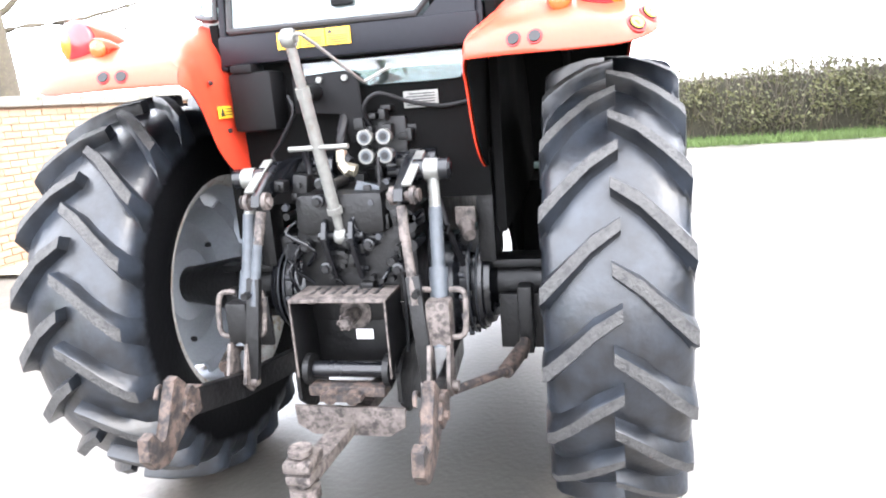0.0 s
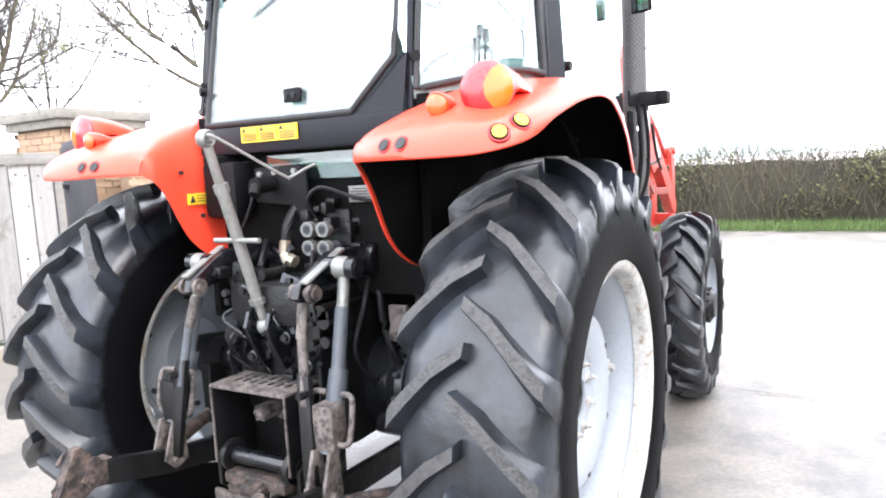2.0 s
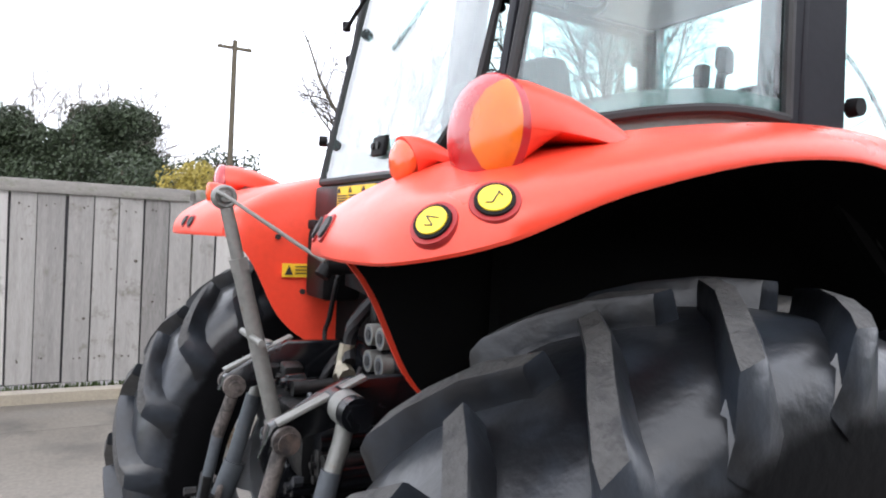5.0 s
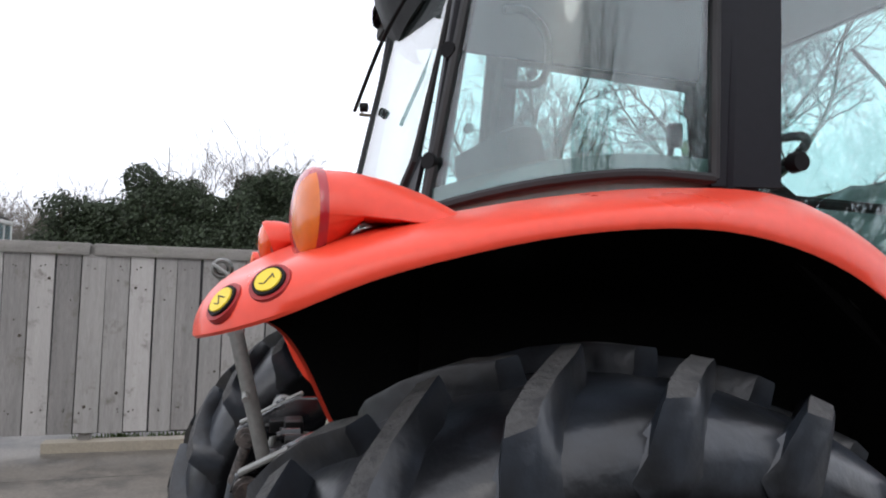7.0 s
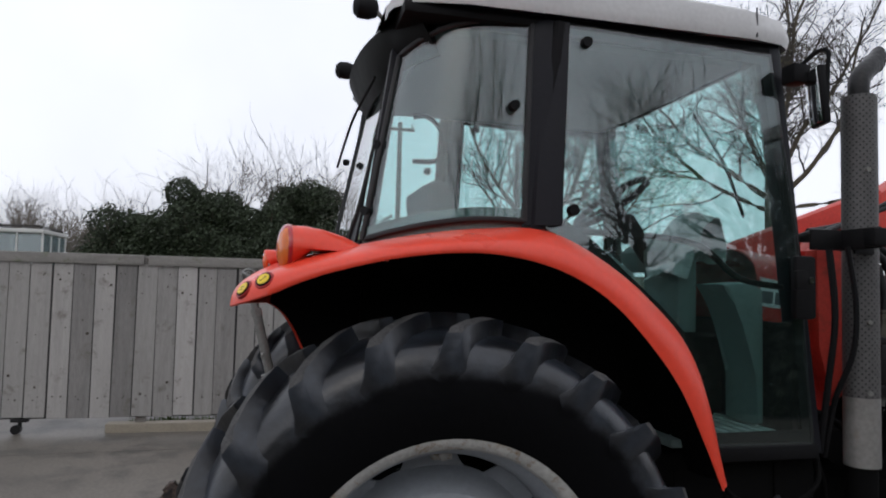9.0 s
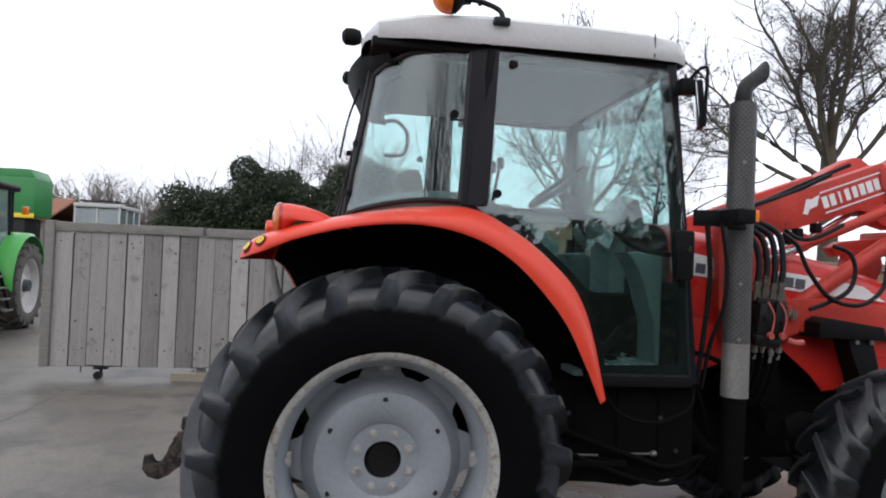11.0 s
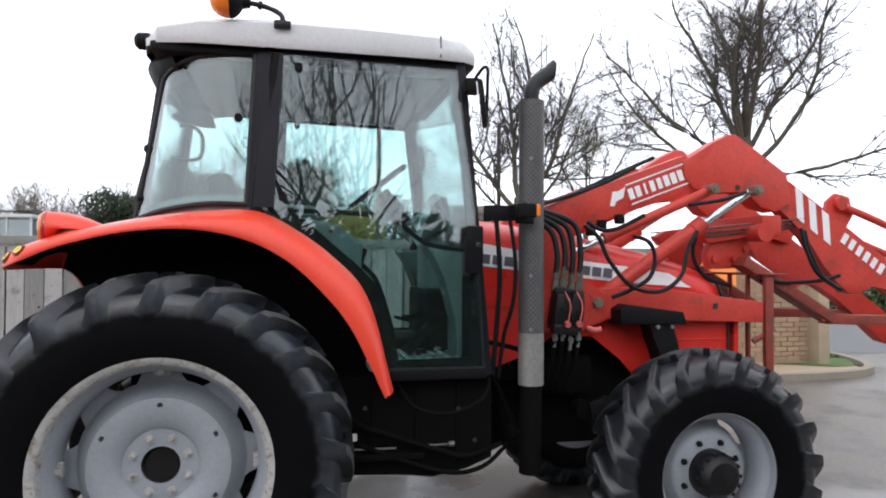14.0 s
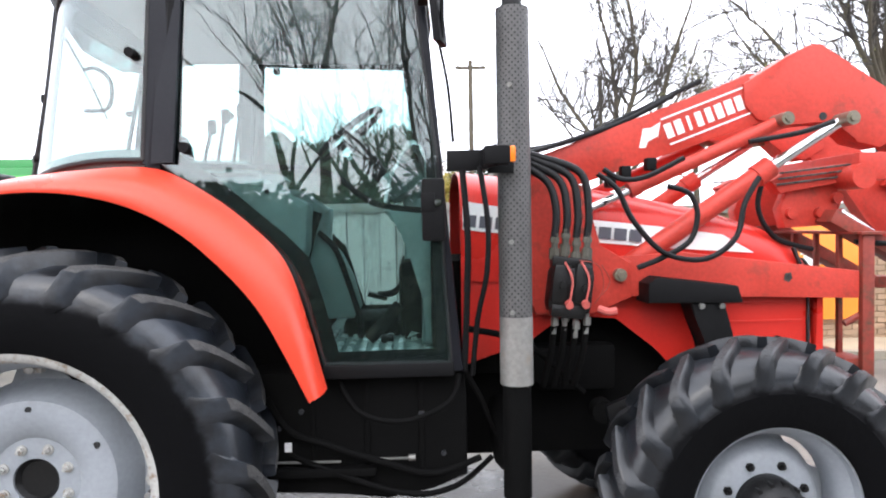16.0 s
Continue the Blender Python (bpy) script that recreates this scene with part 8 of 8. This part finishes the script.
    for s in (1, -1):
        f = B()
        pane(f, [(1.6, s * 0.73, 1.2), (1.54, s * 0.68, 2.58), (0.28, s * 0.72, 2.58), (0.35, s * 0.78, 1.75), (0.75, s * 0.76, 1.2)])
        part("side_window", f, M["glass_far"], th)
        f = B()
        pane(f, [(0.32, s * 0.78, 1.75), (0.25, s * 0.73, 2.58), (-0.36, s * 0.56, 2.58), (-0.3, s * 0.6, 1.8)])
        part("quarter_window", f, M["glass_far"], th)
    f = B()
    pane(f, [(1.63, 0.7, 1.3), (1.55, 0.66, 2.58), (1.55, -0.66, 2.58), (1.63, -0.7, 1.3)])
    part("windscreen", f, M["glass_far"], th)
    f = B()
    box(f, (0.62, 0, 2.67), (1.95, 1.46, 0.13), 0.06)
    part("roof", f, M["grime"], th, "dark roof with black lamps")
    for y in (0.65, -0.65, 0.3, -0.3):
        f = B()
        box(f, (1.7, y, 2.68), (0.1, 0.2, 0.14), 0.03)
        part("roof_lamp", f, M["black"], th)
    f = B()
    rod(f, (0.2, 0.2, 2.8), (0.2, 0.2, 3.0), 0.04, n=12)
    rod(f, (0.2, 0.2, 2.98), (0.2, 0.2, 3.08), 0.11, n=18)
    part("beacon_mount", f, M["grime"], th)
    f = B()
    box(f, (-0.2, 0.86, 2.25), (0.08, 0.12, 0.16), 0.03)
    part("turn_lamp", f, M["orange_lens"], th, "amber turn lamp")
    f = B()
    box(f, (1.9, 0.9, 2.1), (0.06, 0.2, 0.32), 0.03)
    tube(f, [(1.6, 0.72, 2.4), (1.8, 0.85, 2.4), (1.9, 0.9, 2.2)], 0.015, n=6)
    part("mirror", f, M["black"], th)
    for k in range(4):
        f = B()
        box(f, (1.05 + 0.07 * k, 0.98 - 0.03 * k, 0.42 + 0.2 * k), (0.4, 0.2, 0.03), 0.006)
        part("step", f, M["steel"], th, "metal access step")
    f = B()
    for x in (0.86, 1.3):
        strip(f, [(x, 1.02, 0.38), (x + 0.2, 0.9, 1.1)], 0.02, 0.05, (0, 1, 0))
    part("step_side", f, M["grime"], th)
    f = B()
    box(f, (0.6, 0.1, 1.75), (0.4, 0.45, 0.7), 0.1)
    part("driver_seat", f, M["seat"], th)
    return th


green_tractor()
cb = thing("combine_harvester", (-9.62, 16.4, -0.22), "large green combine harvester body with a yellow stripe", "harvester")
f = B()
box(f, (0, 0, 3.1), (2.4, 1.2, 1.05), 0.08)
plate(f, [(-1.2, 3.6), (1.2, 3.6), (1.05, 3.85), (-1.05, 3.85)], (-0.55, 0.55), bevel=0.02)
bd = part("body", f, M["green_dk"], cb, "dark green sheet-metal body")
f = B()
box(f, (0.0, -0.61, 2.6), (2.42, 0.02, 0.12), 0.003)
part("stripe", f, M["yellow"], bd, "yellow stripe")
f = B()
box(f, (0.2, -0.605, 3.15), (0.8, 0.03, 0.5), 0.01)
part("side_hatch", f, M["green"], bd)
for x in (-0.7, 0.8):
    f = B()
    revolve(f, [(0.3, 0.2), (0.85, 0.25), (0.9, 0), (0.85, -0.25), (0.3, -0.2)], n=32, at=(x, -0.45, 1.12), closed=True)
    part("wheel", f, M["rubber"], cb)
f = B()
box(f, (0, 0, 1.6), (1.9, 1.0, 1.9), 0.05)
part("chassis", f, M["grime"], cb)

vn = thing("off_road_vehicle", (-7.12, 17.6, 0), "old pale grey off-road vehicle seen over the fence", "car")
vn.scale = (0.78, 0.85, 1.05)
f = B()
box(f, (0, 0, 1.1), (1.7, 3.8, 1.2), 0.08)
part("body", f, M["offwhite"], vn, "dirty white body")
f = B()
box(f, (0, 0, 2.66), (1.62, 2.4, 0.1), 0.04)
for x in (-0.76, 0.76):
    for y in (-1.1, -0.35, 0.45, 1.1):
        box(f, (x, y, 2.15), (0.06, 0.07, 0.95), 0.01)
for x in (0.0,):
    box(f, (x, -1.12, 2.15), (0.05, 0.05, 0.95), 0.01)
part("cab_frame", f, M["offwhite"], vn, "pale window frames and roof")
f = B()
for x in (-0.76, 0.76):
    box(f, (x, 0, 2.15), (0.01, 2.1, 0.85), 0)
box(f, (0, -1.1, 2.15), (1.45, 0.01, 0.85), 0)
box(f, (0, 1.1, 2.15), (1.45, 0.01, 0.85), 0)
part("window", f, M["glass_far"], vn)
f = B()
for y in (-1.1, 0.9):
    for x in (-0.7, 0.7):
        box(f, (x, y, 2.73), (0.05, 0.05, 0.06), 0.01)
tube(f, [(-0.7, -1.1, 2.78), (0.7, -1.1, 2.78), (0.7, 0.9, 2.78), (-0.7, 0.9, 2.78), (-0.7, -1.1, 2.78)], 0.02, n=6, smooth=False)
part("roof_rack", f, M["grime"], vn)
for x in (-0.72, 0.72):
    for y in (-1.3, 1.3):
        f = B()
        revolve(f, [(0.18, 0.1), (0.38, 0.12), (0.4, 0), (0.38, -0.12), (0.18, -0.1)], axis="x", n=24, at=(x, y, 0.4), closed=True)
        part("wheel", f, M["rubber"], vn)

sh = thing("shed", (-14.5, 27, -0.35), "low farm shed with a rust-red roof beyond the fence", "shed")
f = B()
box(f, (0, 0, 1.5), (5.5, 5, 3.0), 0.0)
part("wall", f, M["wallfar"], sh, smooth=False)
f = B()
grid(f, [[(-3.0, -2.8, 3.0), (3.0, -2.8, 3.0)], [(-3.0, 0, 4.0), (3.0, 0, 4.0)], [(-3.0, 2.8, 3.0), (3.0, 2.8, 3.0)]])
thick(f, 0.08)
part("roof", f, M["tile"], sh, "rust-red roof sheets")


# ---- fence, brick wall, sign ----
def fence():
    th = thing("fence", (0, FY, 0), "weathered grey vertical board fence with a capped top rail", "fence", kind="structure")
    f = B()
    rnd = random.Random(4)
    for x0, x1 in ((-3.72, -1.9), (-1.86, 0.05), (0.1, 1.98)):
        box(f, ((x0 + x1) / 2, -0.005, 1.83 + rnd.uniform(-0.01, 0.01)), (x1 - x0, 0.07, 0.11), 0.012)
        box(f, ((x0 + x1) / 2, 0.05, 0.4), (x1 - x0, 0.05, 0.1), 0.01)
        box(f, ((x0 + x1) / 2, 0.05, 1.5), (x1 - x0, 0.05, 0.1), 0.01)
    part("rail", f, M["board_dark"], th, "weathered grey rail with lichen")
    # added dark sheets that give the gaps between the boards their shade
    for x0, x1 in ((-3.66, -1.9), (-1.86, 0.05), (0.1, 1.95)):
        f = B()
        box(f, ((x0 + x1) / 2, 0.019, 0.95), (x1 - x0, 0.01, 1.6), 0.002)
        part("gap_shade_sheet", f, M["post"], th, "dark sheet added behind the boards for shaded gaps")
    x = -3.6
    meshes = []
    for v in range(4):
        w = (0.19, 0.198, 0.186, 0.202)[v]
        bm = B()
        box(bm, (0, 0, 0.97), (w, 0.024, 1.62), 0.005)
        me = bpy.data.meshes.new("board")
        bm.to_mesh(me)
        bm.free()
        me.materials.append(M["board"])
        meshes.append((w, me))
    f = B()
    while x < 1.9:
        w, me = meshes[rnd.randrange(4)]
        ob = new("board", me)
        ob.parent = th
        ob.matrix_local = pose(x + w / 2, rnd.uniform(-0.005, 0.005), rnd.uniform(-0.012, 0.008), 0, rnd.uniform(-0.3, 0.3), rnd.uniform(-1.5, 1.5))
        # nails: foot, head, and on the slanting brace behind; a few knots
        u = (x + 3.6) / 1.84
        brace = 1.55 - 0.78 * abs((u % 2) - 1) if u < 3 else 1.0
        for z, far in ((0.36, 0.02), (brace, 0.03), (1.66, 0.02)):
            for _ in range(1 if z == brace else 2):
                q = (x + w / 2 + rnd.uniform(-0.3, 0.3) * w, z + rnd.uniform(-far, far))
                rod(f, (q[0], -0.01, q[1]), (q[0], -0.019, q[1]), rnd.choice((0.006, 0.007, 0.009)), n=7)
        if rnd.random() < 0.55:
            q = (x + w / 2 + rnd.uniform(-0.3, 0.3) * w, rnd.uniform(0.3, 1.6))
            rod(f, (q[0], -0.01, q[1]), (q[0], -0.0175, q[1]), rnd.uniform(0.01, 0.016), n=9)
        x += w + rnd.uniform(0.006, 0.016)
    part("nail_and_knot", f, M["knot"], th, "dark nail heads and knots", smooth=False)
    f = B()
    box(f, (-3.65, -0.02, 1.02), (0.1, 0.1, 1.74), 0.01)
    for xx in (-1.88, 0.07, 1.99):
        box(f, (xx, 0.08, 0.94), (0.1, 0.1, 1.86), 0.01)
    part("fence_post", f, M["board_dark"], th)
    f = B()
    rod(f, (-3.02, 0, 0.06), (-3.02, 0, 0.16), 0.02, n=10)
    rod(f, (-3.05, -0.03, 0.05), (-3.05, 0.03, 0.05), 0.048, n=18)
    box(f, (-3.02, 0, 0.14), (0.16, 0.08, 0.03), 0.005)
    rod(f, (-3.25, 0, 0.08), (-3.25, 0, 0.17), 0.008, n=8)
    part("caster", f, M["grime"], th, "rusty black caster wheel under the gate leaf")


fence()
gp = thing("gate_post", (2.55, 5.6, 0), "thick black tarred timber gate post", "post")
f = B()
revolve(f, [(0.001, 0), (0.17, 0), (0.165, 1.0), (0.16, 1.95), (0.12, 2.02), (0.05, 2.05), (0.001, 2.055)], axis="z", n=24)
part("shaft", f, M["post"], gp)
f = B()
box(f, (-0.19, -0.02, 1.55), (0.1, 0.06, 0.05), 0.006)
part("hinge", f, M["grime"], gp)


def brick_wall():
    """Buff brick wall with a coping, from a pillar by the gate to a rounded end."""
    wall = thing("wall_brick", (0, 5.3, 0), "buff brick boundary wall with a dark coping", "wall", kind="structure")
    f = B()
    box(f, (5.75, 0.12, 0.85), (5.5, 0.2, 1.7), 0.0)
    part("wall_core", f, M["mortar"], wall, "mortar joints", smooth=False)
    f = B()
    x = 2.95
    rnd = random.Random(3)
    while x < 8.5:
        box(f, (x + 0.3, 0.11, 1.755), (0.595, 0.34, 0.11), 0.015, Matrix.Rotation(radians(rnd.uniform(-0.4, 0.4)), 4, "Y"))
        x += 0.6
    part("coping", f, M["coping"], wall, "mossy dark coping stones")
    L, Hh, D = 0.215, 0.065, 0.03
    me = bpy.data.meshes.new("brick")
    bm = B()
    box(bm, (0, 0, 0), (L, D, Hh), 0.004)
    bm.to_mesh(me)
    bm.free()
    me.materials.append(M["brick"])
    count, vs, fs = 0, [], []
    for row in range(22):
        z = 0.05 + row * 0.0755
        off = 0.1125 * (row % 2)
        x = 3.05 + off
        while x < 8.45:
            jit = rnd.uniform(-0.003, 0.003)
            if 4.9 < x < 8.1 and count < 300 and row > 1:
                ob = new("brick", me)
                ob.parent = wall
                ob.location = (x, 0.012 + jit, z)
                count += 1
            else:
                i = len(vs)
                for dx, dy, dz in ((-1, -1, -1), (1, -1, -1), (1, -1, 1), (-1, -1, 1), (-1, 1, -1), (1, 1, -1), (1, 1, 1), (-1, 1, 1)):
                    vs.append((x + dx * L / 2, 0.012 + jit + dy * D / 2, z + dz * Hh / 2))
                fs += [(i, i + 1, i + 2, i + 3), (i, i + 4, i + 5, i + 1), (i + 3, i + 2, i + 6, i + 7), (i + 1, i + 5, i + 6, i + 2), (i, i + 3, i + 7, i + 4)]
            x += 0.225
    ob = data_part("bricks", vs, fs, M["brick_far"], wall)
    ob["kind"] = "stuff"
    # pillar beside the gate
    pil = thing("brick_pillar", (3.05, 6.3, 0), "square buff brick gate pillar with a stone cap", "pillar", kind="structure")
    f = B()
    box(f, (0, 0, 1.1), (0.92, 0.92, 2.2), 0.0)
    part("pillar_core", f, M["mortar"], pil, smooth=False)
    vs, fs = [], []
    for row in range(29):
        z = 0.045 + row * 0.0755
        for a in range(4):
            for k in range(4):
                u = -0.36 + 0.228 * k + (0.06 if row % 2 else -0.03)
                c, s_ = (1, 0, -1, 0)[a], (0, 1, 0, -1)[a]
                i = len(vs)
                for du, dn, dz in ((-1, 1, -1), (1, 1, -1), (1, 1, 1), (-1, 1, 1), (-1, -1, -1), (1, -1, -1), (1, -1, 1), (-1, -1, 1)):
                    uu, nn = u + du * 0.107, 0.462 + dn * 0.012
                    vs.append((uu * s_ + nn * c, uu * c + nn * s_, z + dz * 0.0325))
                fs += [(i, i + 1, i + 2, i + 3), (i, i + 4, i + 5, i + 1), (i + 3, i + 2, i + 6, i + 7), (i + 1, i + 5, i + 6, i + 2), (i, i + 3, i + 7, i + 4)]
    ob = data_part("bricks", vs, fs, M["brick_far"], pil)
    ob["kind"] = "stuff"
    f = B()
    box(f, (0, 0, 2.26), (1.1, 1.1, 0.1), 0.015)
    box(f, (0, 0, 2.36), (1.2, 1.2, 0.12), 0.03)
    part("cap", f, M["coping"], pil, "dark stone pillar cap")


brick_wall()
sg = thing("sign_board", (6.43, 5.27, 0.31), "orange sign board with plain white shapes on the wall", "sign")
f = B()
box(f, (0, -0.02, 0.65), (1.28, 0.018, 1.3), 0.004)
part("board", f, M["sign_orange"], sg)
f = B()
rod(f, (0, -0.03, 0.8), (0, -0.033, 0.8), 0.13, n=32)
box(f, (-0.12, -0.032, 0.95), (0.1, 0.003, 0.22), 0)
part("emblem", f, M["white"], sg, "plain white shapes")
wp = thing("wall_post", (8.49, 5.16, 0), "sandy stone post at the end of the wall", "post")
f = B()
box(f, (0, 0.05, 0.8), (0.2, 0.24, 1.6), 0.02)
part("shaft", f, M["sand"], wp)
